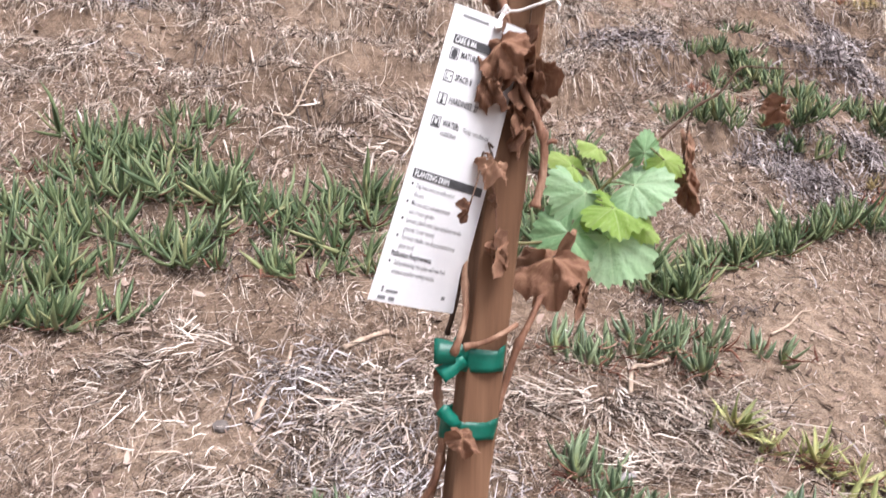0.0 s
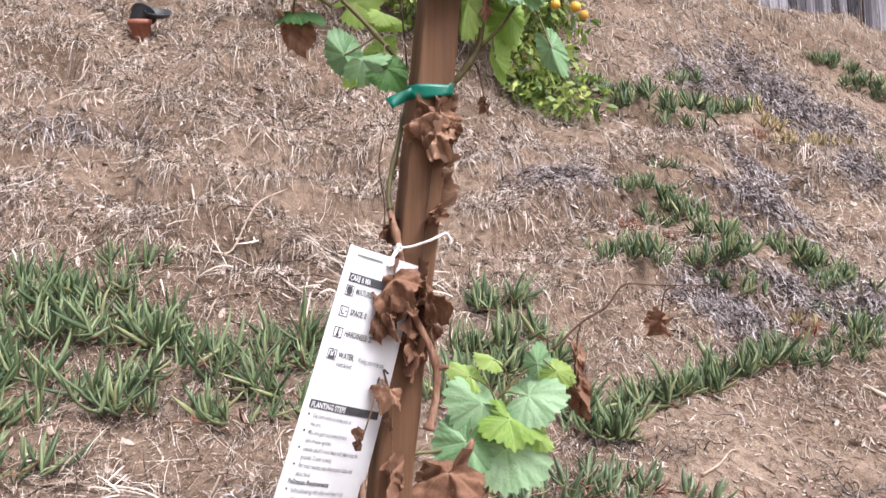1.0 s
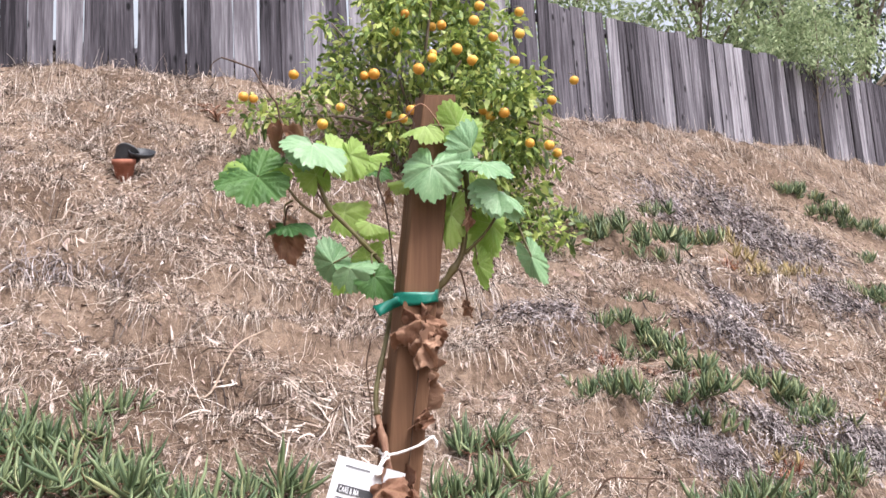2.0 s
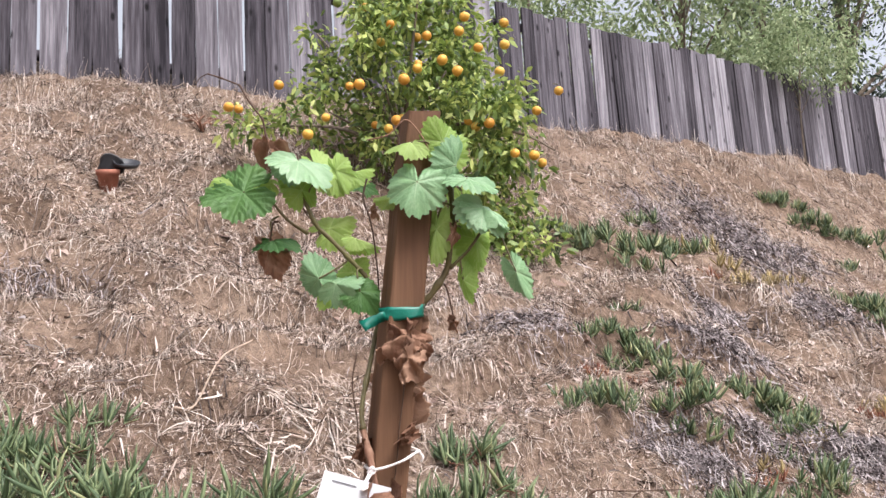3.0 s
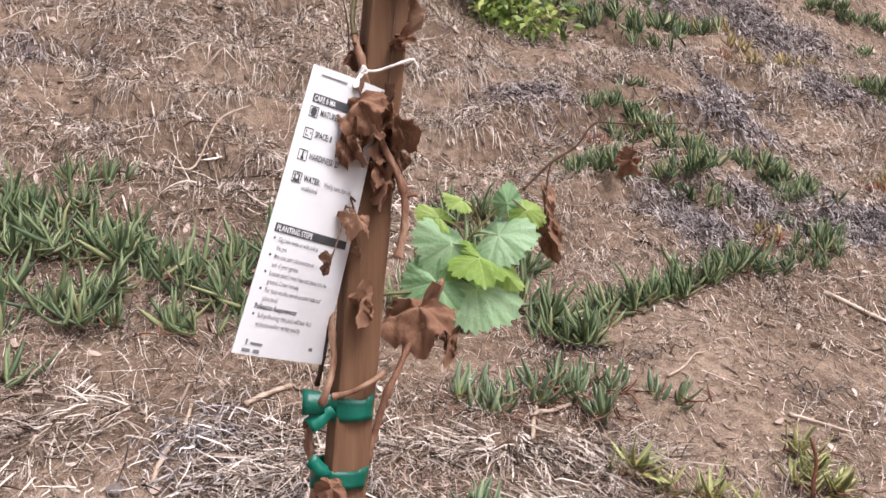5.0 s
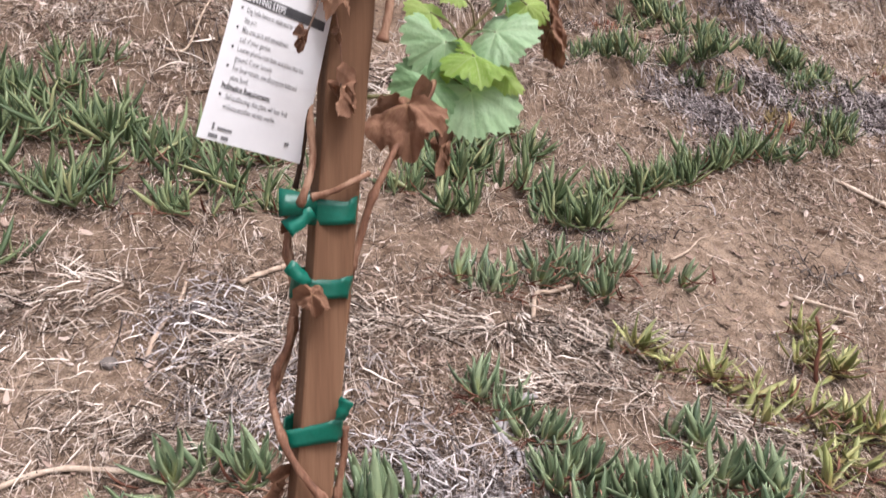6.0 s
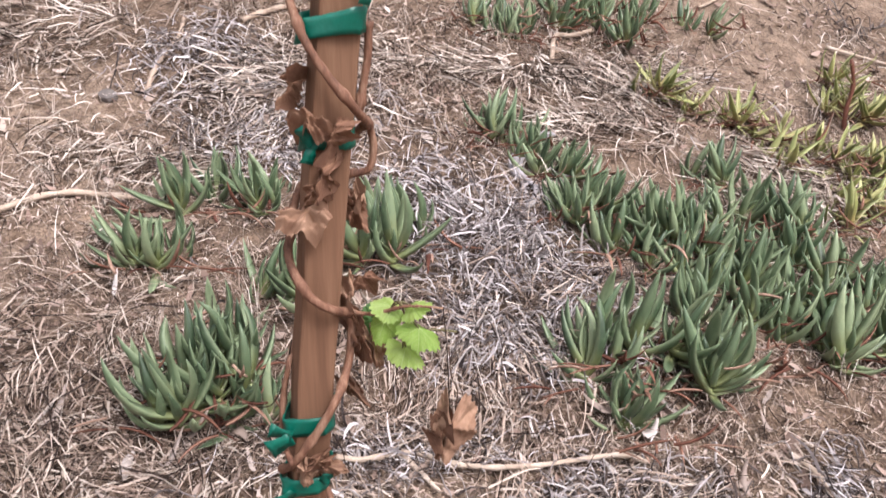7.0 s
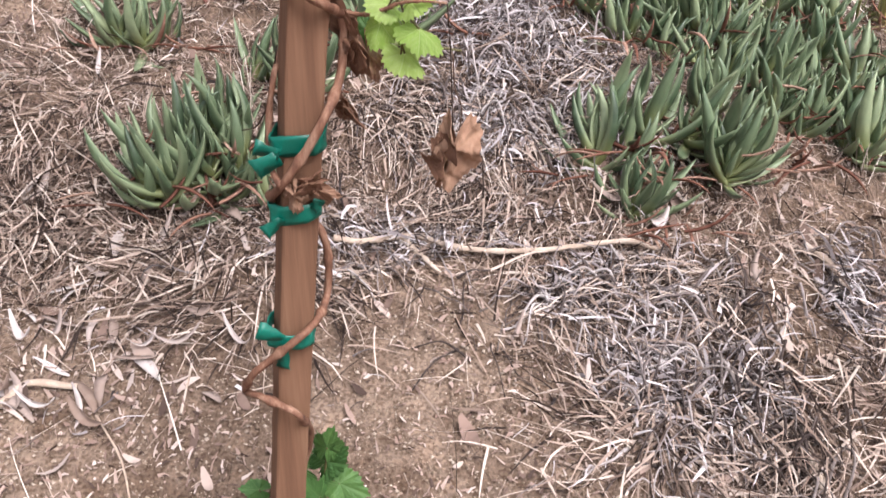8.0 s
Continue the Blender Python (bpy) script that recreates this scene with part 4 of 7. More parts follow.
# withered leaves
D = DEAD_LEAVES
for c, tip, nrm, size, k, sq, stalk in (
        ((0.0640, 0.527, 1.1380), (-0.5, -0.1, -0.35), (0.1, -0.8, 0.5), 0.032, 0, 0.9, None),
        ((0.0760, 0.529, 1.1300), (0.3, -0.1, -0.85), (0.2, -0.9, 0.1), 0.044, 1, 0.8, None),
        ((0.0690, 0.522, 1.1200), (-0.2, -0.1, -0.9), (-0.2, -0.9, 0.2), 0.032, 2, 0.9, None),
        ((0.0840, 0.545, 1.1450), (0.2, 0.0, 0.9), (0.5, -0.8, 0.1), 0.036, 3, 0.5, None),
        ((0.0560, 0.534, 1.1310), (-0.9, -0.1, -0.2), (0.1, -0.8, 0.5), 0.022, 4, 0.8, None),
        ((0.0800, 0.548, 1.0980), (0.1, 0, -0.95), (0.7, -0.7, 0), 0.052, 3, 0.45, None),
        ((0.0715, 0.530, 1.0780), (0.5, -0.2, 0.6), (0, -0.9, 0.3), 0.022, 4, 0.8, None),
        ((0.0375, 0.545, 1.0650), (-0.5, -0.1, -0.6), (-0.2, -0.9, 0.3), 0.020, 2, 0.7, None),
        ((0.0400, 0.512, 1.0270), (-0.4, -0.2, -0.7), (-0.2, -0.8, 0.5), 0.036, 0, 1.0, None),
        ((0.0330, 0.512, 1.0080), (-0.1, -0.2, -0.95), (-0.3, -0.9, 0.1), 0.036, 1, 0.6, None),
        ((0.0430, 0.514, 1.0040), (0.25, -0.1, -0.9), (0.2, -0.9, 0.2), 0.034, 4, 0.7, None),
        ((0.0500, 0.520, 1.0180), (0.5, -0.1, -0.5), (0.1, -0.7, 0.6), 0.034, 2, 0.9, None),
        ((0.0710, 0.525, 1.0200), (0.65, -0.1, -0.5), (0.3, -0.8, 0.3), 0.042, 3, 0.8, None),
        ((0.0620, 0.530, 1.0340), (0.2, -0.1, 0.8), (0.2, -0.9, 0.2), 0.036, 4, 0.8, None),
        ((0.0700, 0.535, 0.9980), (0.2, -0.1, -0.9), (0.4, -0.9, 0.1), 0.034, 1, 0.6, None),
        ((0.0520, 0.525, 0.9900), (0, -0.1, -0.95), (-0.3, -0.9, 0.1), 0.034, 2, 0.5, None),
        ((0.0590, 0.529, 0.9770), (-0.2, -0.1, -0.9), (0.3, -0.9, 0.1), 0.032, 0, 0.5, None),
        ((0.0440, 0.520, 0.9610), (0.5, -0.2, -0.4), (0.1, -0.5, 0.8), 0.024, 1, 0.9, (0.040, 0.531, 0.972)),
        ((0.0420, 0.522, 0.9030), (0, -0.1, -0.95), (-0.2, -0.95, 0.1), 0.032, 4, 0.7, (0.0432, 0.532, 0.916)),
        ((0.0235, 0.502, 0.9330), (-0.1, -0.1, -0.9), (0.3, -0.9, 0.1), 0.016, 3, 0.7, None),
        ((0.0420, 0.530, 0.9380), (0.2, 0, -0.7), (0.2, -0.9, 0.2), 0.010, 3, 0.8, None),
        ((0.0720, 0.560, 0.8950), (-0.7, -0.2, -0.4), (-0.1, -0.7, 0.7), 0.052, 0, 1.0, (0.09, 0.585, 0.893)),
        ((0.0820, 0.565, 0.8880), (0.6, -0.2, -0.55), (0.2, -0.8, 0.5), 0.044, 2, 0.8, None),
        ((-0.0225, 0.545, 1.1960), (0.25, -0.1, -0.9), (-0.2, -0.9, 0.3), 0.036, 1, 0.9, (-0.018, 0.541, 1.222)),
        ((-0.0215, 0.548, 1.2800), (0.6, -0.1, -0.1), (-0.1, -0.8, 0.5), 0.028, 3, 0.9, None),
        ((-0.0250, 0.551, 1.2690), (-0.2, -0.1, -0.9), (-0.3, -0.9, 0.1), 0.026, 2, 0.6, None),
        ((0.0500, 0.552, 1.2300), (0.3, -0.1, -0.8), (0.2, -0.9, 0.2), 0.014, 4, 0.6, None),
        ((0.1040, 0.537, 1.2120), (0.0, -0.2, -0.9), (0.2, -0.9, 0.1), 0.020, 1, 0.7, None),
        ((0.1060, 0.560, 1.1500), (0.2, 0, -0.9), (0.1, -0.95, 0.2), 0.016, 2, 0.6, (0.098, 0.556, 1.18)),
        ((0.1820, 0.611, 0.9400), (0.35, -0.1, -0.9), (-0.2, -0.9, 0.2), 0.046, 3, 0.7, (0.1785, 0.613, 0.969)),
        ((0.1790, 0.611, 0.9680), (0.1, -0.1, -0.9), (-0.3, -0.9, 0.1), 0.030, 1, 0.4, (0.182, 0.613, 0.993)),
        ((0.2440, 0.611, 0.9960), (0.3, -0.1, -0.7), (0.1, -0.9, 0.4), 0.026, 2, 0.9, (0.251, 0.613, 1.026)),
        ((0.1020, 0.590, 0.8650), (-0.1, 0, -0.95), (-0.2, -0.95, 0.1), 0.036, 4, 0.6, (0.09, 0.585, 0.893)),
        ((0.0265, 0.522, 0.7880), (0.75, -0.2, -0.5), (0.1, -0.8, 0.6), 0.024, 0, 0.8, None),
        ((0.0060, 0.545, 0.8300), (-0.3, 0, -0.8), (-0.5, -0.8, 0), 0.020, 2, 0.6, None),
        ((0.0090, 0.528, 0.6480), (0.5, -0.2, -0.2), (0, -0.7, 0.7), 0.030, 3, 0.8, None),
        ((0.0210, 0.526, 0.6440), (0.4, -0.2, 0.3), (0.1, -0.8, 0.5), 0.024, 1, 0.7, None),
        ((-0.0090, 0.545, 0.6600), (-0.3, -0.1, -0.8), (-0.4, -0.9, 0), 0.030, 4, 0.5, None),
        ((0.0090, 0.524, 0.6140), (-0.2, -0.1, -0.95), (-0.3, -0.9, 0.1), 0.036, 2, 0.4, None),
        ((-0.0060, 0.527, 0.5950), (-0.8, -0.2, -0.1), (0, -0.6, 0.8), 0.034, 1, 0.8, None),
        ((0.0020, 0.530, 0.6040), (-0.5, -0.1, -0.6), (-0.1, -0.8, 0.5), 0.026, 3, 0.8, None),
        ((0.0300, 0.562, 0.5800), (0.4, -0.1, -0.7), (0.3, -0.9, 0.1), 0.030, 0, 0.6, None),
        ((0.0310, 0.560, 0.5960), (0.2, -0.1, 0.8), (0.3, -0.9, 0.2), 0.022, 4, 0.6, None),
        ((0.0220, 0.548, 0.5380), (0.1, -0.1, 0.9), (0.3, -0.9, 0.1), 0.030, 2, 0.6, None),
        ((0.0340, 0.556, 0.5430), (0.8, -0.1, 0.1), (0, -0.6, 0.8), 0.026, 1, 0.5, None),
        ((0.0300, 0.546, 0.4990), (0.2, -0.1, -0.9), (0.3, -0.9, 0.1), 0.044, 3, 0.5, None),
        ((0.0380, 0.550, 0.4900), (0.3, -0.1, -0.9), (0.1, -0.95, 0.1), 0.034, 1, 0.5, None),
        ((0.0240, 0.560, 0.4560), (0.5, -0.1, -0.6), (0.2, -0.9, 0.3), 0.032, 4, 0.6, None),
        ((0.0835, 0.535, 0.4340), (-0.1, -0.1, -0.95), (-0.25, -0.95, 0.1), 0.046, 0, 0.75, None),
        ((0.0780, 0.537, 0.4290), (-0.3, 0, -0.9), (0.3, -0.9, 0.1), 0.036, 2, 0.5, None),
        ((-0.0060, 0.528, 0.4230), (-0.6, -0.1, -0.4), (-0.1, -0.8, 0.5), 0.026, 3, 0.7, None),
        ((0.0080, 0.532, 0.4180), (0.7, -0.1, -0.2), (0.1, -0.8, 0.5), 0.028, 2, 0.6, None),
        ((-0.0090, 0.530, 0.4120), (0.2, -0.1, -0.8), (0.1, -0.9, 0.2), 0.024, 1, 0.8, None)):
    leaf(c, tip, nrm, size, D[k], "dead_leaf", "withered curled brown leaf", sq, stalk)


# ---- the plant tag on its string ----
def plant_tag():
    tl, tr = Vector((0.0168, 0.5120, 1.0552)), Vector((0.0595, 0.5290, 1.0415))
    bl, br = Vector((-0.0340, 0.4970, 0.8832)), Vector((0.0155, 0.5490, 0.8650))
    high, wide = (tl - bl).length, 0.064
    root = new("plant_tag")
    root.location = tl
    tagged(root, "white printed plant care tag hanging by string from the stake", "plant tag")

    def at_card(x, y, lift=0.0):
        """A place on the slightly twisted card, from its top left corner."""
        u, v = x / wide, -y / high
        p = tl.lerp(tr, u).lerp(bl.lerp(br, u), v)
        out = (tr - tl).lerp(br - bl, v).cross(tl - bl).normalized()
        return p - tl + out * (lift + 0.0022 * math.sin(math.pi * u) + 0.0015 * math.sin(3.0 * v))

    nx, ny, verts, faces = 8, 22, [], []
    for back in (0, 1):
        for j in range(ny + 1):
            for i in range(nx + 1):
                x, y = wide * i / nx, -high * j / ny
                verts.append(at_card(x, y, -0.0005 * back))
    row = nx + 1
    size = row * (ny + 1)
    for j in range(ny):
        for i in range(nx):
            a = j * row + i
            faces.append((a + row, a + row + 1, a + 1, a))
            faces.append((size + a, size + a + 1, size + a + row + 1, size + a + row))
    rim = [i for i in range(row)] + [j * row + nx for j in range(1, ny + 1)] + [ny * row + i for i in range(nx - 1, -1, -1)] + [j * row for j in range(ny - 1, 0, -1)]
    for a, b in zip(rim, rim[1:] + rim[:1]):
        faces.append((b, a, a + size, b + size))
    part("card", mesh_of("card", verts, faces, CARD, False), root)

    def flat(name, x0, y0, x1, y1, material, lift=0.0004, label=""):
        n = 10
        vs, fs = [], []
        for i in range(n + 1):
            x = x0 + (x1 - x0) * i / n
            vs += [at_card(x, y0, lift), at_card(x, y1, lift)]
        for i in range(n):
            fs.append((2 * i, 2 * i + 1, 2 * i + 3, 2 * i + 2))
        return part(name, mesh_of(name, vs, fs, material), root, label)

    def words(text, x, y, size_t, material, width=0.62, lift=0.0005, bold=False):
        cu = bpy.data.curves.new("text", "FONT")
        cu.body, cu.size = text, size_t
        cu.resolution_u = 2
        cu.offset = 0.00010 if bold else 0.00002
        ob = bpy.data.objects.new("text", cu)
        me = bpy.data.meshes.new_from_object(ob)
        bpy.data.objects.remove(ob)
        for v in me.vertices:
            px, py = x + v.co.x * width, y + v.co.y
            v.co = at_card(px, py, lift)
        me.materials.clear()
        me.materials.append(material)
        return part("text", me, root)

    h = high
    flat("line", 0.008, -0.024 * h, 0.030, -0.030 * h, GREYINK, label="thin grey line of small print")
    flat("band", 0.006, -0.092 * h, 0.058, -0.122 * h, INK)
    words("CARE & MA", 0.007, -0.118 * h, 0.0052, CARD, 0.66, 0.0008, True)
    signs = (((0.0012, -0.0015, 0.0056, -0.0052), (0.002, -0.0008, 0.0048, -0.0015), (0.002, -0.0052, 0.0048, -0.006)),
             ((0.0014, -0.0046, 0.0038, -0.0052), (0.0014, -0.0016, 0.0019, -0.0052), (0.0046, -0.0026, 0.0056, -0.0036)),
             ((0.0028, -0.0010, 0.0038, -0.0044), (0.0022, -0.0042, 0.0044, -0.0060), (0.0046, -0.0016, 0.0054, -0.0020)),
             ((0.0010, -0.0044, 0.0058, -0.0060), (0.0014, -0.0014, 0.0024, -0.0044), (0.0044, -0.0014, 0.0054, -0.0044), (0.0028, -0.0010, 0.0040, -0.0020)))
    for (f, t), sign in zip(((0.165, "MATURE"), (0.240, "SPACE: 8"), (0.315, "HARDINESS: 27"), (0.392, "WATER:")), signs):
        x0, y0, s = 0.006, -(f - 0.030) * h, 0.0068
        for a, b, c, d in ((0, 0, s, -0.0006), (0, -s + 0.0006, s, -s), (0, -0.0006, 0.0005, -s + 0.0006), (s - 0.0005, -0.0006, s, -s + 0.0006)) + sign:
            flat("icon", x0 + a, y0 + b, x0 + c, y0 + d, INK, label="small dark outlined symbol")
        words(t, 0.0145, -(f - 0.004) * h, 0.0054, INK, 0.66, bold=True)
    words("Weekly, more often until", 0.0305, -0.388 * h, 0.0046, GREYINK, 0.50)
    words("established", 0.0145, -0.418 * h, 0.0046, GREYINK, 0.6)
    flat("band", 0.004, -0.545 * h, 0.060, -0.575 * h, INK)
    words("PLANTING STEPS", 0.005, -0.571 * h, 0.0052, CARD, 0.66, 0.0008, True)
    y = 0.606
    for k, (t, dot) in enumerate((("Dig hole twice as wide and as", 1), ("the pot.", 0), ("Mix one part soil amendment", 1), ("soil of your garden.", 0), ("Loosen plant's root base and place into the", 1),
                                  ("ground. Cover loosely.", 0), ("For best results, use all-purpose balanced", 1), ("plant food.", 0))):
        words(t, 0.0085, -y * h, 0.0044, GREYINK, 0.56)
        if dot:
            flat("bullet", 0.005, -(y - 0.006) * h, 0.0062, -(y - 0.014) * h, INK)
        y += 0.0292
    words("Pollination Requirements:", 0.005, -y * h, 0.0047, INK, 0.6, bold=True)
    y += 0.0292
    for t, dot in (("Self-pollinating: this plant will bear fruit", 1), ("without another variety nearby.", 0)):
        words(t, 0.0085, -y * h, 0.0044, GREYINK, 0.56)
        if dot:
            flat("bullet", 0.005, -(y - 0.006) * h, 0.0062, -(y - 0.014) * h, INK)
        y += 0.0292
    flat("icon", 0.006, -0.945 * h, 0.0072, -0.965 * h, GREYINK)
    flat("line", 0.009, -0.955 * h, 0.017, -0.963 * h, GREYINK)
    flat("line", 0.005, -0.978 * h, 0.010, -0.990 * h, GREYINK)
    flat("line", 0.012, -0.978 * h, 0.016, -0.990 * h, GREYINK)
    flat("icon", 0.050, -0.945 * h, 0.053, -0.957 * h, GREYINK)
    # the string: through the card, knotted, round the stake
    inv = Matrix.Translation(-tl)
    hole = tl + at_card(0.040, -0.004, 0.001)
    lines = ([hole, (0.0405, 0.518, 1.0425), (0.0457, 0.527, 1.0533)],
             [hole + Vector((0.001, 0, 0)), (0.0425, 0.521, 1.0445), (0.0465, 0.526, 1.053)],
             [(0.0457, 0.527, 1.0533), (0.0547, 0.534, 1.0543), (0.0674, 0.535, 1.0586), (0.076, 0.545, 1.0629), (0.079, 0.553, 1.0635), (0.072, 0.571, 1.062), (0.055, 0.573, 1.058), (0.0425, 0.556, 1.0545), (0.0457, 0.528, 1.0535)],
             [(0.044, 0.526, 1.052), (0.0465, 0.5245, 1.0555), (0.0485, 0.526, 1.0525), (0.0455, 0.5245, 1.0515), (0.0475, 0.5245, 1.0548)],
             [(0.0785, 0.551, 1.0635), (0.081, 0.549, 1.060), (0.0805, 0.55, 1.0565)])
    for pts in lines:
        me = tube("string", [Vector(p) for p in pts], 0.0009, 0.0009, STRING, 7, 8, 0.25, 0.0016, 0.25)
        me.transform(inv)
        part("string", me, root, "twisted white string")


plant_tag()


# ---- ice plants ----
def finger_shape(curl, fat, n, flat=1.0, plain=False):
    """One fleshy three-sided leaf, one unit long, rising along z and curling by curl (radians) towards -x, its keel on the x side."""
    verts, faces, edge = [], [], []
    if plain:
        ring = ((-0.26, -1.0), (-0.26, 1.0), (0.42, 0.6), (0.92, 0.0), (0.42, -0.6))
    else:
        ring = ((-0.20, -1.0), (-0.24, 0.0), (-0.20, 1.0), (0.42, 0.60), (0.92, 0.0), (0.42, -0.60))
    k = len(ring)
    cx = cz = 0.0
    for i in range(n):
        t = i / (n - 1)
        a = -curl * (t ** 1.3)
        if i:
            cx, cz = cx + math.sin(a) / (n - 1), cz + math.cos(a) / (n - 1)
        r = fat * (0.74 + 0.75 * t - 0.72 * t * t) * max(0.03, 1 - t ** 3.2) ** 0.85
        for s, (qx, qy) in enumerate(ring):
            qx = qx * flat
            verts.append((cx + r * qx * math.cos(a), r * qy, cz - r * qx * math.sin(a)))
            edge.append(0.42 if s in (0, 2) else 0.0)
    for i in range(n - 1):
        for s in range(k):
            a, b = i * k + s, i * k + (s + 1) % k
            faces.append((a, b, b + k, a + k))
    faces.append(tuple((n - 1) * k + s for s in range(k)))
    return verts, faces, edge


def finger_mesh(name, curl, fat, material, flat=1.0):
    verts, faces, edge = finger_shape(curl, fat, 8, flat)
    me = mesh_of(name, verts, faces, material)
    me.attributes.new("edge", "FLOAT", "POINT").data.foreach_set("value", edge)
    return me


FINGERS = [finger_mesh("leaf", b, f, ICE) for b, f in ((0.6, 0.094), (0.85, 0.10), (1.15, 0.094), (0.3, 0.085), (0.75, 0.106))]
DRIED = [finger_mesh("dry_leaf", b, f, ICE_DRY) for b, f in ((-0.9, 0.05), (0.8, 0.06), (-0.3, 0.045))]
STRIPED = [finger_mesh("leaf", b, f, STRIPE, 0.45) for b, f in ((0.2, 0.098), (0.6, 0.105), (-0.6, 0.10), (-0.2, 0.09))]


def finger_set(rng, count, size, spread, shoots, lean, wide=1.0):
    """The placings of the leaves of one clump: matrices in the clump's own space."""
    out = []
    for s in range(shoots):
        a0 = rng.uniform(0, 6.28)
        ox, oy = (spread * rng.uniform(0.2, 1) * math.cos(a0), spread * rng.uniform(0.2, 1) * math.sin(a0)) if shoots > 1 else (0, 0)
        tiltx, tilty = rng.uniform(-0.2, 0.6) + lean[0], rng.uniform(-0.5, 0.5) + lean[1]
        per = max(5, count // shoots)
        for i in range(per):
            f = i / per
            az = i * 2.4 + a0 + rng.uniform(-0.3, 0.3)
            open_ = wide * (1 - f) ** 0.8 + 0.10 + rng.uniform(-0.16, 0.3)
            sz = size * rng.uniform(0.55, 1.25) * (0.72 + 0.5 * math.sin(math.pi * (0.2 + 0.6 * f)))
            m = Matrix.Translation((ox, oy, size * 0.35 * f)) @ Euler((tiltx, tilty, 0)).to_matrix().to_4x4() @ Euler((0, open_, az), "XYZ").to_matrix().to_4x4()
            out.append((m @ Matrix.Diagonal((sz, sz, sz, 1)), rng.randrange(12)))
    return out


def ice_plant(x, y, size, count, shoots, seed, meshes, label, lean=(0, 0), wide=1.0):
    rng = random.Random(seed)
    root = new("ice_plant")
    root.location = on(x, y, -0.012)
    root.rotation_euler = (radians(-14), 0, 0)
    tagged(root, label, "ice plant", "ice plants on the slope")
    for m, pick in finger_set(rng, count, size, size * 0.75, shoots, lean, wide):
        ob = part("leaf", meshes[pick % len(meshes)], root)
        ob.matrix_basis = m
    for k in range(19):
        s = size * rng.uniform(0.5, 1.0)
        ob = part("dry_leaf", DRIED[k % 3], root, "dried reddish-brown leaf")
        ob.matrix_basis = Matrix.Translation((rng.uniform(-1, 1) * size * 1.25, rng.uniform(-1.4, 0.8) * size, 0.010)) @ Euler((0, rng.uniform(1.1, 1.7), rng.uniform(0, 6.28))).to_matrix().to_4x4() @ Matrix.Diagonal((s, s, s, 1))
    for k in range(1):
        a = rng.uniform(0, 6.28)
        d = Vector((math.cos(a), math.sin(a) * 0.7 - 0.3, 0)) * size * rng.uniform(0.8, 1.4)
        pts = [(0, 0, 0.006), tuple(d * 0.3 + Vector((0, 0, 0.008))), tuple(d * 0.6 + Vector((0, 0, d.y * 0.25 + 0.002)))]
        part("stem", tube("stem", pts, 0.0028, 0.0022, ICE_RED, 6, 3, 0.3, 0.012), root, "thick reddish trailing stem")
    return root


NEAR = [(-0.235, 1.345), (-0.13, 1.345), (-0.28, 1.24), (-0.10, 1.17), (-0.19, 1.03), (-0.225, 1.0), (-0.13, 1.0), (-0.18, 1.07), (0.02, 1.26), (0.06, 1.27), (0.33, 1.44), (0.33, 1.34), (0.4, 1.37), (0.41, 1.28),
        (0.47, 1.3), (0.59, 1.46), (0.46, 1.24), (0.315, 1.045), (0.37, 1.08), (0.46, 1.05), (0.355, 0.975), (0.56, 1.16), (0.61, 1.14), (0.63, 1.08), (0.7, 1.25), (0.66, 1.29), (0.71, 1.17), (0.75, 1.13), (0.55, 1.21), (0.71, 1.34), (0.6, 1.26), (0.52, 1.27), (0.66, 1.2), (0.5, 1.14), (0.64, 1.36), (0.78, 1.22), (0.54, 1.33)]
CHAIN = [(0.225, 1.56), (0.255, 1.53), (0.29, 1.50), (0.25, 1.92), (0.29, 1.87), (0.33, 1.84), (0.39, 1.89), (0.44, 1.95), (0.48, 1.97), (0.51, 1.93), (0.55, 1.87), (0.62, 1.97), (0.73, 1.94)]
ROW = [(0.42, 2.29), (0.47, 2.24), (0.52, 2.19), (0.56, 2.15), (0.62, 2.23), (0.68, 2.29), (0.74, 2.3), (0.8, 2.34), (0.86, 2.37), (0.93, 2.41), (1.0, 2.45), (1.06, 2.49), (1.12, 2.52), (1.19, 2.56),
       (0.12, 2.26), (0.16, 2.34), (0.24, 2.33), (0.29, 2.32), (0.34, 2.37), (0.24, 2.16), (0.21, 2.43), (0.31, 2.44), (0.4, 2.52), (0.47, 2.45), (0.28, 2.56), (0.36, 2.58)]
LEFT = [(-0.93, 2.46), (-0.82, 2.3), (-0.83, 2.18), (-0.75, 2.32), (-0.67, 2.29), (-0.68, 2.12), (-0.63, 2.08), (-0.6, 2.19), (-0.57, 2.3), (-0.62, 2.34), (-0.5, 2.24), (-0.41, 2.08), (-0.44, 2.3), (-0.34, 2.28),
        (-0.26, 2.36), (-0.28, 2.16), (-0.36, 2.19), (-0.77, 2.48), (-0.75, 2.58), (-0.85, 2.44), (-0.89, 2.32), (-0.22, 2.28), (-0.19, 2.12), (-1.0, 2.36), (-1.02, 2.52), (-0.95, 2.22), (-0.7, 2.4), (-0.9, 2.12), (-0.94, 1.84), (-0.89, 1.86), (-0.84, 1.9), (-1.0, 1.96), (-0.93, 1.98), (-0.86, 2.02), (-1.04, 2.1), (-1.13, 2.23), (-1.06, 2.27), (-0.98, 2.44), (-0.88, 2.42), (-1.08, 2.42)]
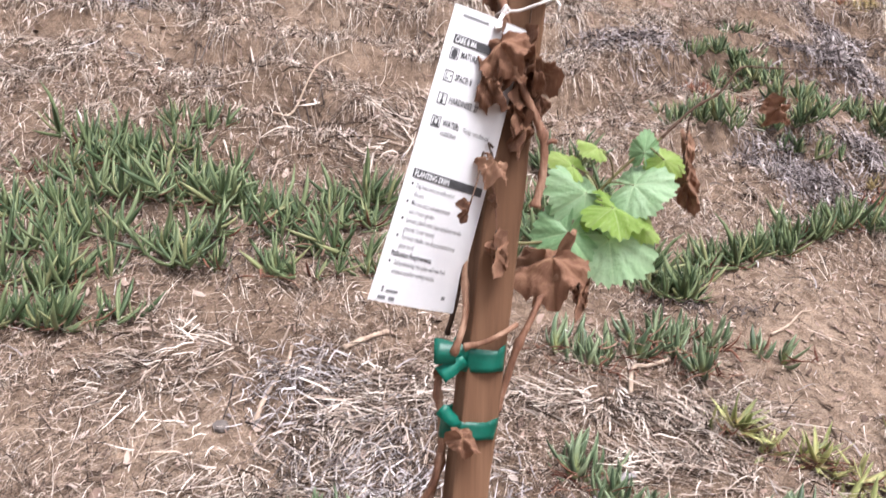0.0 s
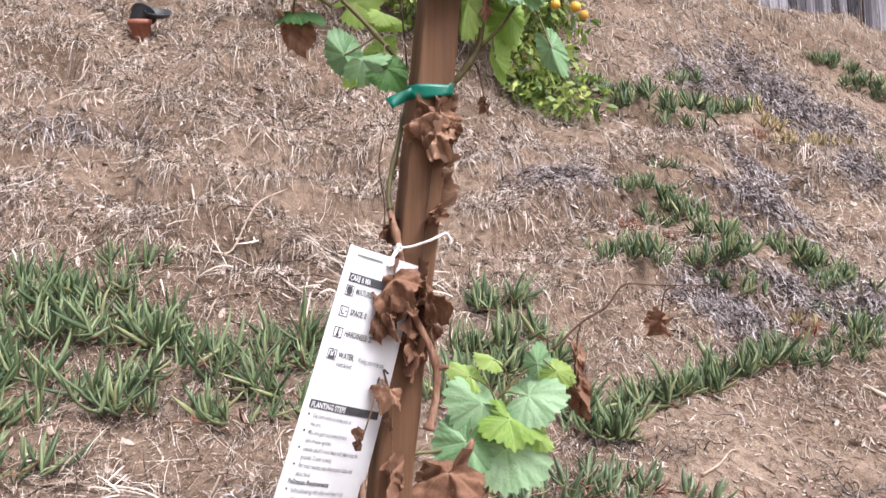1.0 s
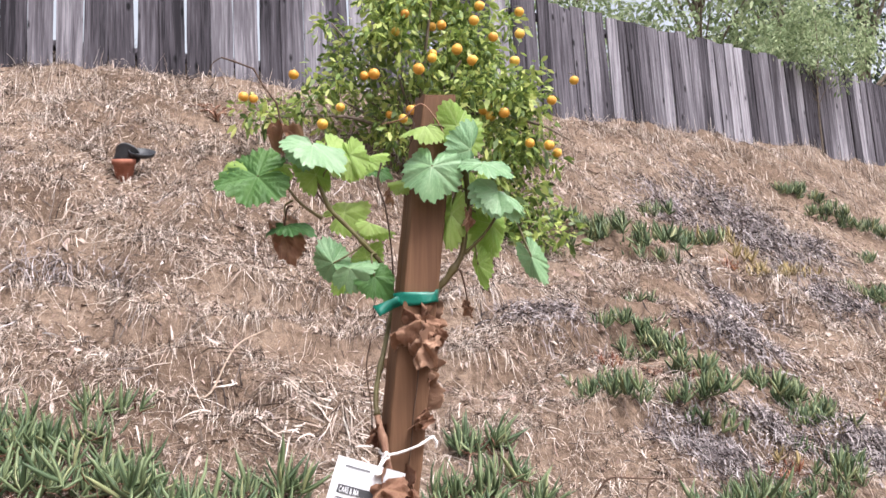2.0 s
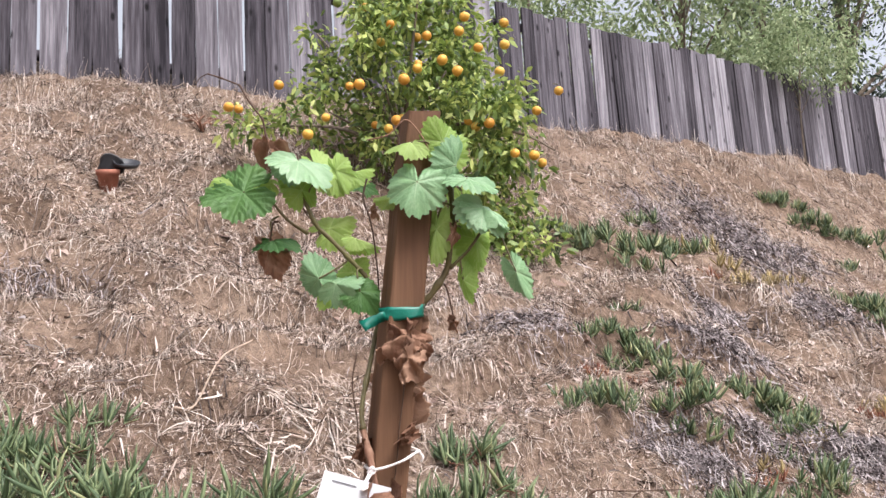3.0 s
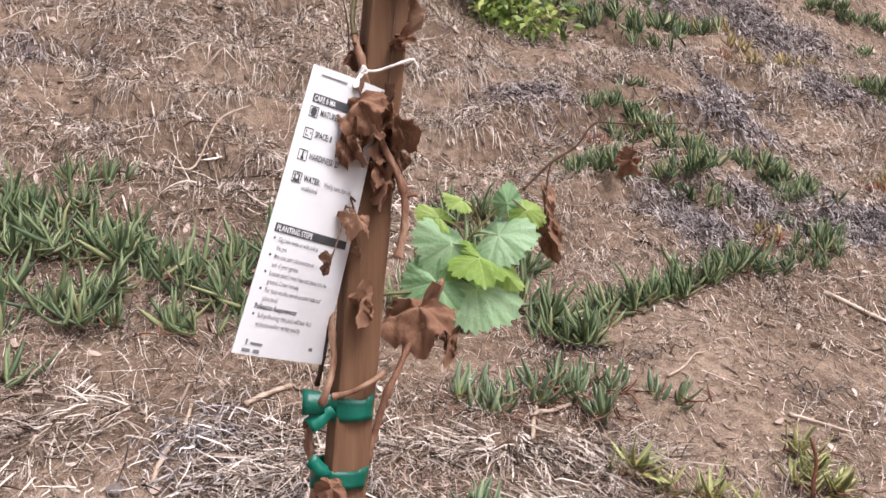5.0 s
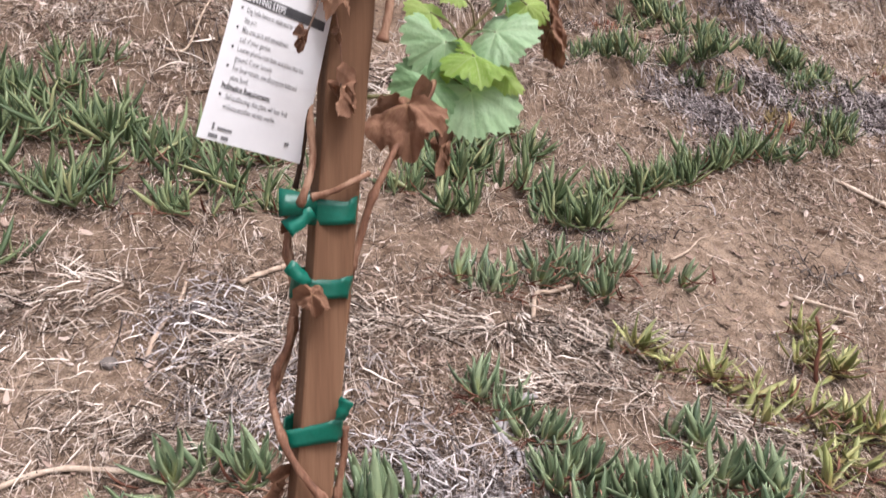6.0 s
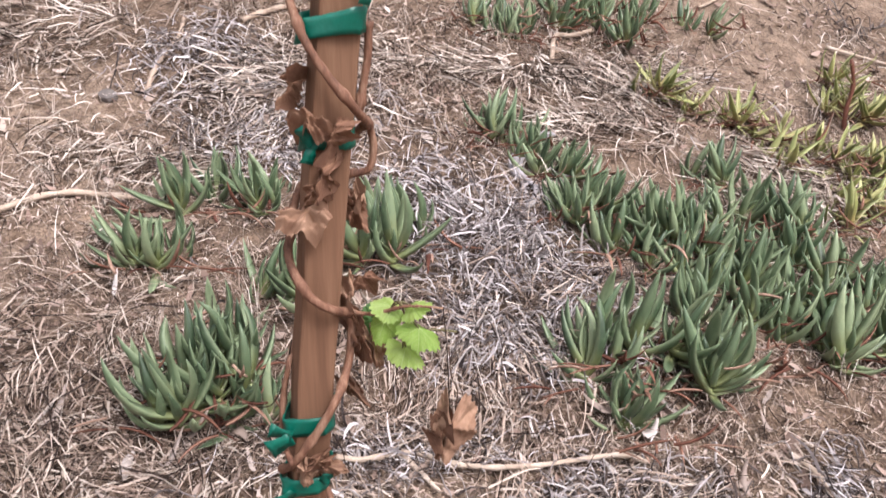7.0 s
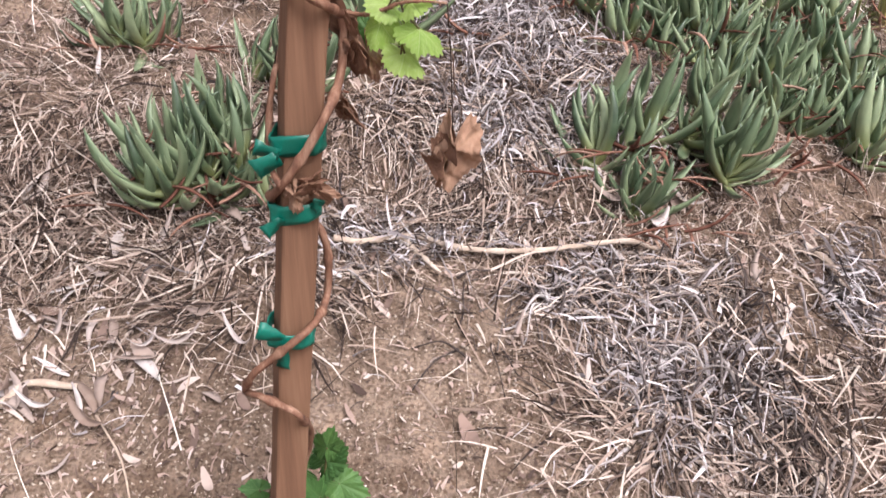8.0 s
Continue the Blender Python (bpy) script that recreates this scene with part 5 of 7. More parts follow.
HIGH = [(1.04, 4.78), (1.09, 4.72), (1.16, 4.68), (1.25, 4.75), (1.32, 4.75), (1.41, 4.66), (1.46, 4.64), (1.54, 4.65), (1.73, 5.05), (1.85, 5.1), (1.9, 5.09), (2.0, 5.18), (1.74, 5.52), (1.15, 3.72), (1.19, 3.9), (1.11, 3.57), (0.94, 3.44), (0.99, 3.47), (1.16, 3.41), (1.18, 3.34), (1.16, 3.23), (1.18, 3.21), (1.06, 3.34), (0.79, 2.9), (0.83, 2.89), (0.88, 2.97), (0.77, 2.93), (1.05, 2.95), (1.08, 2.91), (1.14, 2.84), (1.49, 3.29), (1.5, 3.24), (1.52, 3.2), (1.54, 3.19), (1.57, 3.14), (1.59, 3.11), (1.58, 3.04), (1.49, 3.0), (1.45, 2.8), (1.46, 2.75), (1.46, 2.69), (1.41, 2.67), (1.24, 2.61)]
FAR = [(3.34, 6.99), (3.39, 6.94), (3.44, 6.91), (3.49, 6.86), (3.5, 6.74), (3.55, 6.7), (3.59, 6.61), (3.65, 6.58), (3.72, 6.59), (3.87, 6.73), (3.9, 6.66), (4.08, 6.78), (4.16, 6.8), (4.34, 6.93), (3.44, 6.07), (2.99, 5.14), (2.98, 5.03), (3.0, 4.98), (3.05, 4.94), (3.08, 4.91), (2.99, 5.19)]
YELLOW = [(0.555, 1.7), (0.595, 1.7), (0.625, 1.64), (0.675, 1.63), (0.725, 1.65), (0.765, 1.61), (0.755, 1.53), (0.865, 1.58), (0.945, 1.72), (0.965, 1.81), (0.975, 1.69), (0.865, 1.49), (0.865, 1.42), (0.795, 1.37), (0.925, 1.56), (0.9, 1.5), (0.84, 1.44), (0.95, 1.53), (0.87, 1.56)]
GOLD = [(2.06, 5.28), (2.05, 5.12), (2.1, 4.9), (2.11, 4.86), (2.13, 4.83), (2.15, 4.76), (2.22, 4.78), (2.37, 4.94), (2.39, 4.88), (2.5, 5.01), (1.54, 2.92), (1.33, 2.78), (2.1, 3.41), (2.11, 3.38)]
GREEN_LABEL = "clump of fleshy grey-green ice plant growing in dry litter"
for k, (x, y) in enumerate(NEAR):
    ice_plant(x, y, (0.074 if x < 0.1 or y < 1.09 else 0.063) * (1 + 0.13 * math.sin(5 * k)), 46 if k % 3 else 36, 4 if k % 3 else 3, 100 + k, FINGERS, GREEN_LABEL, (0, 0), 1.15)
for k, (x, y) in enumerate(CHAIN):
    ice_plant(x, y, 0.062, 24, 3, 200 + k, FINGERS, "small trailing clump of green ice plant")
for k, (x, y) in enumerate(YELLOW):
    ice_plant(x, y, 0.055, 30, 3, 500 + k, STRIPED, "yellowing striped ice plant with reddish stems", (0.2, 0.35), 1.5)


def finger_clump(name, seed, size, material, count=44, shoots=6, spread=1.9, fat=0.09, wide=0.85):
    """Shoots joined into one mesh, for plants up the slope."""
    rng = random.Random(seed)
    shapes = [finger_shape(b, fat, 4, 1.0, True)[:2] for b in (0.4, 0.75, 0.1)]
    verts, faces = [], []
    for m, pick in finger_set(rng, count, size, size * spread, shoots, (0, 0), wide):
        v, f = shapes[pick % 3]
        o = len(verts)
        verts += [m @ Vector(q) for q in v]
        faces += [tuple(o + i for i in p) for p in f]
    return mesh_of(name, verts, faces, material)


SHOOTS = [finger_clump("shoot", 30 + k, 0.066, ICE_FAR, 8, 1, 0, 0.072, 0.9) for k in range(6)]


def ice_plant_patch(x, y, shoots, spread, seed, label):
    rng = random.Random(seed)
    root = new("ice_plant")
    root.location, root.rotation_euler = on(x, y, -0.012), (radians(-14), 0, 0)
    tagged(root, label, "ice plant", "ice plants on the slope")
    for k in range(shoots):
        ob = part("shoot", rng.choice(SHOOTS), root)
        s = rng.uniform(0.7, 1.35)
        px, py = rng.gauss(0, spread), rng.gauss(0, spread * 0.7)
        ob.matrix_basis = Matrix.Translation((px, py, 0.006 * rng.random() - 0.1 * py)) @ Euler((rng.uniform(-0.2, 0.5), rng.uniform(-0.4, 0.4), rng.uniform(0, 6.28))).to_matrix().to_4x4() @ Matrix.Diagonal((s, s, s * rng.uniform(0.9, 1.3), 1))
    for k in range(11):
        s = rng.uniform(0.035, 0.065)
        ob = part("dry_leaf", DRIED[k % 3], root, "dried reddish-brown leaf")
        ob.matrix_basis = Matrix.Translation((rng.gauss(0, 1.2 * spread), -spread * rng.uniform(-0.6, 1.4), 0.008)) @ Euler((0, rng.uniform(1.1, 1.7), rng.uniform(0, 6.28))).to_matrix().to_4x4() @ Matrix.Diagonal((s, s, s, 1))


for k, (x, y) in enumerate(ROW):
    ice_plant_patch(x, y, 8, 0.032, 300 + k, "upright ice plant shoots along a trailing runner")
for k, (x, y) in enumerate(LEFT):
    ice_plant_patch(x, y, 9, 0.055, 400 + k, "dense patch of tall green ice plant shoots")


CLUMPS = [finger_clump("foliage", k, 0.052, ICE_FAR, 96, 13, 2.2) for k in range(5)]
GOLD_FAR = varied("golden_ice_plant_foliage", [(0.1, (0.12, 0.085, 0.04)), (0.45, (0.22, 0.165, 0.07)), (0.8, (0.38, 0.28, 0.12))], 0.5, 0.4, 30, source="island", bump=0.1, mix=0.3)
GOLD_CLUMPS = [finger_clump("foliage", 10 + k, 0.055, GOLD_FAR, 60, 8, 2.2) for k in range(2)]
RED_FAR = varied("reddened_ice_plant_foliage", [(0.1, (0.09, 0.035, 0.025)), (0.5, (0.21, 0.075, 0.045)), (0.85, (0.34, 0.17, 0.09))], 0.55, 0.3, 30, source="island", bump=0.1, mix=0.3)
RED_CLUMPS = [finger_clump("foliage", 20 + k, 0.042, RED_FAR, 48, 8, 2.0) for k in range(2)]
RED = [(0.85, 3.25), (0.89, 3.22), (1.97, 4.88), (1.98, 4.78), (1.03, 3.2), (1.08, 3.14), (1.13, 3.14), (1.17, 3.14), (1.2, 3.18), (1.24, 2.67), (1.29, 2.73), (2.03, 3.4), (2.05, 3.38)]
rng = random.Random(5)
for spots, meshes, label in ((HIGH, CLUMPS, "clump of green ice plant among dry grass"), (FAR, CLUMPS, "low ice plant clump high on the slope"), (GOLD, GOLD_CLUMPS, "golden yellowing ice plant clump"), (RED, RED_CLUMPS, "low ice plant clump turned dull red")):
    for x, y in spots:
        root = new("ice_plant")
        x, y = x + rng.uniform(-0.02, 0.02) * y / 3, y + rng.uniform(-0.03, 0.03) * y / 3
        root.location, root.rotation_euler = on(x, y, -0.015), (radians(-14), 0, rng.uniform(0, 6.28))
        s = rng.uniform(0.75, 1.2) * (1.35 if y > 4 else 1.0) * (0.8 if meshes in (GOLD_CLUMPS, RED_CLUMPS) else 1.0)
        root.scale = (s, s, s)
        tagged(root, label, "ice plant", "ice plants on the slope")
        part("foliage", rng.choice(meshes), root)


# ---- what lies and stands in masses: dry grass, bleached leaves, litter, crumbs ----
R = np.random.RandomState(11)
BARE = [(-0.50, 1.60, 0.16, 0.16), (0.60, 0.92, 0.11, 0.10), (0.10, 0.74, 0.11, 0.09), (0.85, 2.08, 0.18, 0.10), (0.9, 1.9, 0.25, 0.12), (1.2, 2.12, 0.22, 0.16), (0.75, 2.02, 0.2, 0.1), (-0.30, 1.75, 0.10, 0.08), (0.45, 1.72, 0.15, 0.06), (0.2, 2.05, 0.2, 0.06), (1.9, 4.0, 0.3, 0.25), (-0.16, 0.64, 0.16, 0.10), (0.12, 0.68, 0.15, 0.16), (-0.02, 0.82, 0.10, 0.06), (0.5, 0.75, 0.08, 0.08)]
MATS = [(0.18, 1.30, 0.10, 0.10), (0.22, 1.22, 0.09, 0.08), (0.10, 1.36, 0.10, 0.10), (0.22, 1.10, 0.12, 0.07), (0.05, 0.94, 0.09, 0.025), (0.29, 0.87, 0.07, 0.035), (0.30, 0.79, 0.045, 0.06), (0.40, 0.72, 0.04, 0.05), (0.57, 0.86, 0.03, 0.05), (-0.3, 1.72, 0.10, 0.10), (-0.12, 1.5, 0.1, 0.08),
        (-1.2, 3.42, 0.2, 0.12), (0.65, 3.4, 0.2, 0.15), (1.94, 5.56, 0.25, 0.22), (2.47, 6.21, 0.28, 0.25), (2.53, 5.88, 0.26, 0.24), (2.72, 5.76, 0.26, 0.23), (2.82, 5.64, 0.25, 0.23), (2.46, 5.28, 0.24, 0.21), (1.82, 4.36, 0.2, 0.17), (1.42, 3.51, 0.16, 0.14), (1.52, 3.48, 0.16, 0.14), (2.46, 4.6, 0.21, 0.18), (2.68, 4.72, 0.21, 0.19), (1.34, 2.85, 0.13, 0.11), (1.09, 2.66, 0.12, 0.11), (1.73, 2.91, 0.13, 0.12), (1.61, 2.82, 0.13, 0.11), (1.78, 2.87, 0.13, 0.11), (1.01, 2.77, 0.12, 0.11)]


def spots(x, y, areas):
    out = np.zeros_like(x)
    for cx, cy, rx, ry in areas:
        out = np.maximum(out, np.exp(-(((x - cx) / rx) ** 2 + ((y - cy) / ry) ** 2)))
    return out


BARE += [(hx, hy, 1.1 * hr, 0.8 * hr) for hx, hy, hr, deep in HOLES if hy > 1.5]


def near_bare(y, least=0.2):
    """Less litter on the scraped soil at the foot of the stake."""
    return np.clip((y - 0.80) / 0.14, least, 1)


def covered(x, y):
    """How much of the grass stays: the steep little risers of the ledges are bare."""
    f, strong = ledges(x, y)
    green = spots(x, y, [(px, py, 0.035 * py, 0.03 * py) for px, py in HIGH + FAR])
    return (1 - 0.9 * green) * (1 - 0.85 * strong * np.clip((f - 0.70) / 0.06, 0, 1) * np.clip((0.98 - f) / 0.04, 0, 1))


def scatter(count, power=1.0, low=0.45, high=9.3):
    """Places over the slope, thinning with distance."""
    u = R.rand(count)
    y = low * (high / low) ** (u ** power)
    x = 0.04 + 0.085 * y + (R.rand(count) * 2 - 1) * (0.62 * y + 0.28)
    return x, y


def tangent_frame(x, y):
    e = 0.01
    sx, sy = (slope(x + e, y) - slope(x - e, y)) / (2 * e), (slope(x, y + e) - slope(x, y - e)) / (2 * e)
    n = np.stack([-sx, -sy, np.ones_like(sx)], axis=-1)
    return n / np.linalg.norm(n, axis=-1, keepdims=True), sx, sy


def blades(name, x, y, length, width, rise, curl, heading, material, lift=0.001, steps=4, loft=0.0, droop=0.45):
    """Curved blades that start at x, y, run towards heading and rise out of the ground by rise (radians)."""
    n = len(x)
    t = np.linspace(0, 1, steps)[None, :]
    wob = (R.rand(n, 1) - 0.5) * curl
    ang = heading[:, None] + wob * t * 2.2
    run = np.cos(rise)[:, None] * length[:, None]
    px = x[:, None] + np.cumsum(np.cos(ang), axis=1) / steps * run
    py = y[:, None] + np.cumsum(np.sin(ang), axis=1) / steps * run
    px, py = px - (px[:, :1] - x[:, None]), py - (py[:, :1] - y[:, None])
    up = np.sin(rise)[:, None] * length[:, None] * (t - droop * t * t * (1 + (R.rand(n, 1) - 0.5) * 1.4))
    pz = lie(px, py) * 0.5 + (lie(x, y)[:, None] + slope(px, py) - slope(x, y)[:, None]) * 0.5
    pz = np.maximum(pz, lie(px, py)) + lift + up + 0.003 * R.rand(n, 1) + loft * (R.rand(n, 1) ** 2) * np.clip(0.45 + vnoise(x, y, 0.11, 50), 0.1, 1.3)[:, None]
    spine = np.stack([px, py, pz], axis=-1)
    roll = R.rand(n, 1) * math.pi
    w = (width[:, None] * (1.0 - 0.75 * t ** 2))
    side = np.stack([-np.sin(ang) * w * np.cos(roll), np.cos(ang) * w * np.cos(roll), w * np.abs(np.sin(roll)) * 0.8], axis=-1)
    return strips(name, spine, side, material)


x, y = scatter(205000, 0.95)
clump = 0.42 + 0.8 * vnoise(x, y, 0.28, 21) + 1.1 * vnoise(x, y, 0.075, 22)
keep = R.rand(len(x)) < np.clip(clump + 0.06 * np.clip(y - 2.4, 0, 3) - 0.05 * (y < 2.2), 0.06, 1) * (1 - 0.93 * spots(x, y, BARE)) * near_bare(y, 0.16) * covered(x, y)
x, y = x[keep], y[keep]
n = len(x)
wide = np.clip(y / 2.8, 0.7, 1.7)
lying = R.rand(n) < 0.6
ln = R.uniform(0.015, 0.08, n) * np.clip(y / 1.8, 0.8, 1.5)
head_dir = np.where(R.rand(n) < 0.55, -1.57 + 1.9 * vnoise(x, y, 0.13, 23) + R.normal(0, 0.45, n), R.uniform(0, 2 * math.pi, n))
rise = np.where(lying, R.uniform(0.0, 0.35, n), R.uniform(0.35, 1.25, n))
straw = new("dry_grass", blades("dry_grass", x, y, ln, R.uniform(0.0006, 0.0018, n) * wide, rise, 0.45, head_dir, STRAW, 0.001, 4, 0.022))
tagged(straw, "dry bleached grass and straw matted over the slope", "dry grass", kind="stuff")

# a thin mat of broken straw close to the soil
x, y = scatter(110000, 1.15, 0.45, 2.9)
keep = R.rand(len(x)) < np.clip(0.75 + 0.7 * vnoise(x, y, 0.16, 28) + 0.3 * vnoise(x, y, 0.05, 29), 0.05, 1) * (1 - 0.95 * spots(x, y, BARE)) * near_bare(y, 0.12)
x, y = x[keep], y[keep]
n = len(x)
mat = new("matted_straw", blades("matted_straw", x, y, R.uniform(0.012, 0.05, n), R.uniform(0.0004, 0.0012, n) * np.clip(y / 1.6, 0.7, 1.5), R.uniform(0.0, 0.22, n), 0.35, R.uniform(0, 2 * math.pi, n), STRAW, 0.0015, 3))
tagged(mat, "thin mat of broken straw on the soil", "dry grass", kind="stuff")

# tangled bundles of hay
HAY = [(-0.36, 1.08, 0.09, 0.09), (-0.42, 0.98, 0.10, 0.06), (-0.30, 0.92, 0.10, 0.05), (-0.60, 1.75, 0.10, 0.10), (0.30, 1.73, 0.14, 0.03), (0.50, 1.74, 0.10, 0.03), (-0.20, 1.62, 0.08, 0.06), (-0.33, 1.45, 0.12, 0.05), (0.02, 1.12, 0.06, 0.06),
       (0.10, 1.0, 0.10, 0.04), (0.30, 0.70, 0.08, 0.05), (0.62, 0.80, 0.06, 0.08), (-0.1, 0.86, 0.10, 0.04), (0.72, 1.48, 0.08, 0.05), (0.45, 1.58, 0.10, 0.05), (0.28, 0.84, 0.10, 0.04), (0.42, 0.70, 0.06, 0.05), (0.2, 1.12, 0.10, 0.08), (0.60, 0.72, 0.08, 0.06), (-0.05, 1.75, 0.12, 0.06), (-0.1, 2.6, 0.2, 0.1)]
hx = np.concatenate([R.normal(cx, 0.85 * rx, 520) for cx, cy, rx, ry in HAY])
hy = np.concatenate([R.normal(cy, 0.85 * ry, 520) for cx, cy, rx, ry in HAY])
for near, material in ((True, STRAW), (False, STRAW_PALE)):
    pick = (hy < 1.35) == near
    ax, ay = hx[pick], hy[pick]
    n = len(ax)
    hay = new("hay_tangles", blades("hay_tangles", ax, ay, R.uniform(0.025, 0.11, n) * np.clip(ay / 1.5, 0.8, 1.4), R.uniform(0.0008, 0.0025, n) * np.clip(ay / 1.8, 0.7, 1.6), R.uniform(0.0, 0.5, n), 0.45, -1.57 + 2.2 * vnoise(ax, ay, 0.1, 25) + R.normal(0, 0.6, n), material, 0.004, 5, 0.028))
    tagged(hay, "tangled bundles of dry hay and stems", "dry grass", kind="stuff")

# fine pale grass, close-set higher up
x, y = scatter(112000, 0.8, 2.3, 9.3)
keep = R.rand(len(x)) < np.clip(0.75 + 0.7 * vnoise(x, y, 0.22, 24), 0.1, 1) * (1 - 0.8 * spots(x, y, BARE)) * (1 - 0.6 * np.clip(spots(x, y, MATS), 0, 1)) * covered(x, y)
x, y = x[keep], y[keep]
n = len(x)
fine_grass = new("fine_grass", blades("fine_grass", x, y, R.uniform(0.02, 0.065, n) * np.clip(y / 3.5, 0.8, 1.5), R.uniform(0.0006, 0.0013, n) * np.clip(y / 2.6, 1, 2.4), R.uniform(0.05, 1.0, n), 0.7, R.uniform(0, 2 * math.pi, n), STRAW_PALE, 0.001, 3, 0.02))
tagged(fine_grass, "fine pale dead grass covering the upper slope", "dry grass", kind="stuff")

# thinner cover on the rest of the hillside
x, y = R.uniform(-6.5, 8.5, 30000), R.uniform(-2.5, 9.5, 30000)
keep = (np.abs(x - 0.04 - 0.085 * y) > 0.6 * np.maximum(y, 0.1) + 0.2) & (R.rand(30000) < np.clip(0.6 + 0.7 * vnoise(x, y, 0.5, 26), 0.1, 1))
x, y = x[keep], y[keep]
n = len(x)
side_grass = new("sparse_grass", blades("sparse_grass", x, y, R.uniform(0.05, 0.16, n), R.uniform(0.001, 0.003, n), R.uniform(0.05, 1.0, n), 1.4, R.uniform(0, 2 * math.pi, n), STRAW_PALE, 0.001, 3))
tagged(side_grass, "thin dead grass over the rest of the hillside", "dry grass", kind="stuff")

# drooping tussocks that hang over the ledges
qx, qy = scatter(5200, 0.8, 1.7, 7.5)
qf, qs = ledges(qx, qy)
qk = R.rand(len(qx)) < np.where((qf < 0.14) | (qf > 0.96), 0.9 * qs, 0.0) + 0.10 * (qy > 2.5) + 0.05
qk &= R.rand(len(qx)) < (1 - spots(qx, qy, BARE + MATS)) * (1 - spots(qx, qy, [(px, py, 0.05 * py, 0.05 * py) for px, py in HIGH + FAR]))
qx, qy = qx[qk], qy[qk]
per = 34
ox, oy = np.repeat(qx, per) + R.normal(0, 0.03, len(qx) * per), np.repeat(qy, per) + R.normal(0, 0.012, len(qx) * per)
n = len(ox)
ol = np.repeat(R.uniform(0.07, 0.15, len(qx)), per) * R.uniform(0.5, 1.2, n) * np.clip(oy / 3, 0.8, 1.3)
oh = -1.57 + np.repeat(R.normal(0, 0.45, len(qx)), per) + R.normal(0, 0.75, n)
tussock = new("grass_tussocks", blades("grass_tussocks", ox, oy, ol, R.uniform(0.0007, 0.0015, n) * np.clip(oy / 2.6, 0.8, 1.8), R.uniform(0.3, 1.25, n), 0.8, oh, STRAW_PALE, 0.002, 5, 0.012, 0.95))
tagged(tussock, "drooping tussocks of dead grass hanging over small ledges", "dry grass", kind="stuff")

# long loose stalks
x, y = scatter(1800, 1.0)
keep = R.rand(len(x)) < near_bare(y, 0.3)
x, y = x[keep], y[keep]
n = len(x)
stalks = new("long_stalks", blades("long_stalks", x, y, R.uniform(0.06, 0.2, n) * np.clip(y / 1.8, 0.7, 1.5), R.uniform(0.0006, 0.0013, n) * np.clip(y / 2.6, 0.75, 2.0), R.uniform(0.0, 0.3, n), 0.3, R.uniform(0, 2 * math.pi, n), STRAW_PALE, 0.006, 6))
tagged(stalks, "long loose pale grass stalks lying over the slope", "dry grass", kind="stuff")

# short brown chips and broken stems
x, y = scatter(105000, 1.0)
keep = R.rand(len(x)) < np.clip(0.6 + 0.6 * vnoise(x, y, 0.2, 27), 0.12, 1) * (1 - 0.6 * spots(x, y, BARE)) * near_bare(y, 0.85)
x, y = x[keep], y[keep]
n = len(x)
chips = new("stem_chips", blades("stem_chips", x, y, R.uniform(0.005, 0.024, n) * np.clip(y / 1.8, 0.8, 2.0), R.uniform(0.0009, 0.0034, n) * np.clip(y / 2.0, 0.75, 2.0), R.uniform(0.0, 0.6, n), 1.0, R.uniform(0, 2 * math.pi, n), LITTER, 0.002, 3))
tagged(chips, "short broken brown stems and chips of litter", "plant litter", kind="stuff")

# upright tufts, thickest up by the fence
tx, ty = scatter(4200, 0.75, 1.0, 9.3)
tk = R.rand(len(tx)) < (0.25 + 0.75 * np.clip((ty - 2.6) / 2.5, 0, 1)) * (1 - spots(tx, ty, BARE)) * covered(tx, ty)
tx, ty = tx[tk], ty[tk]
per = 17
ox, oy = np.repeat(tx, per) + R.normal(0, 0.014, len(tx) * per) * np.repeat(np.clip(ty / 3, 0.7, 2), per), np.repeat(ty, per) + R.normal(0, 0.012, len(tx) * per)
n = len(ox)
tl = np.repeat(R.uniform(0.04, 0.11, len(tx)) * np.clip(ty / 3.2, 0.8, 1.6), per) * R.uniform(0.5, 1.2, n)
tuft = new("grass_tufts", blades("grass_tufts", ox, oy, tl, R.uniform(0.0006, 0.0013, n) * np.clip(oy / 2.6, 0.8, 2.0), R.uniform(0.4, 1.4, n), 0.8, R.uniform(0, 2 * math.pi, n), STRAW_PALE, 0))
tagged(tuft, "upright tufts of dead straw-coloured grass", "dry grass", kind="stuff")

# taller grass along the foot of the fence
cx = R.uniform(-3.4, 5.2, 300)
cy = 6.5 + np.where(cx < 1.1, 0.33, 0.536) * (cx - 1.1) - R.uniform(0.04, 0.5, 300)
per = 13
ox, oy = np.repeat(cx, per) + R.normal(0, 0.03, 300 * per), np.repeat(cy, per) + R.normal(0, 0.02, 300 * per)
n = len(ox)
crest = new("crest_grass", blades("crest_grass", ox, oy, R.uniform(0.08, 0.26, n) * np.repeat(R.uniform(0.5, 1.1, 300), per), R.uniform(0.0008, 0.0020, n), R.uniform(0.9, 1.5, n), 0.9, R.uniform(0, 2 * math.pi, n), STRAW_PALE, 0, 5))
tagged(crest, "tall dead grass standing along the foot of the fence", "dry grass", kind="stuff")

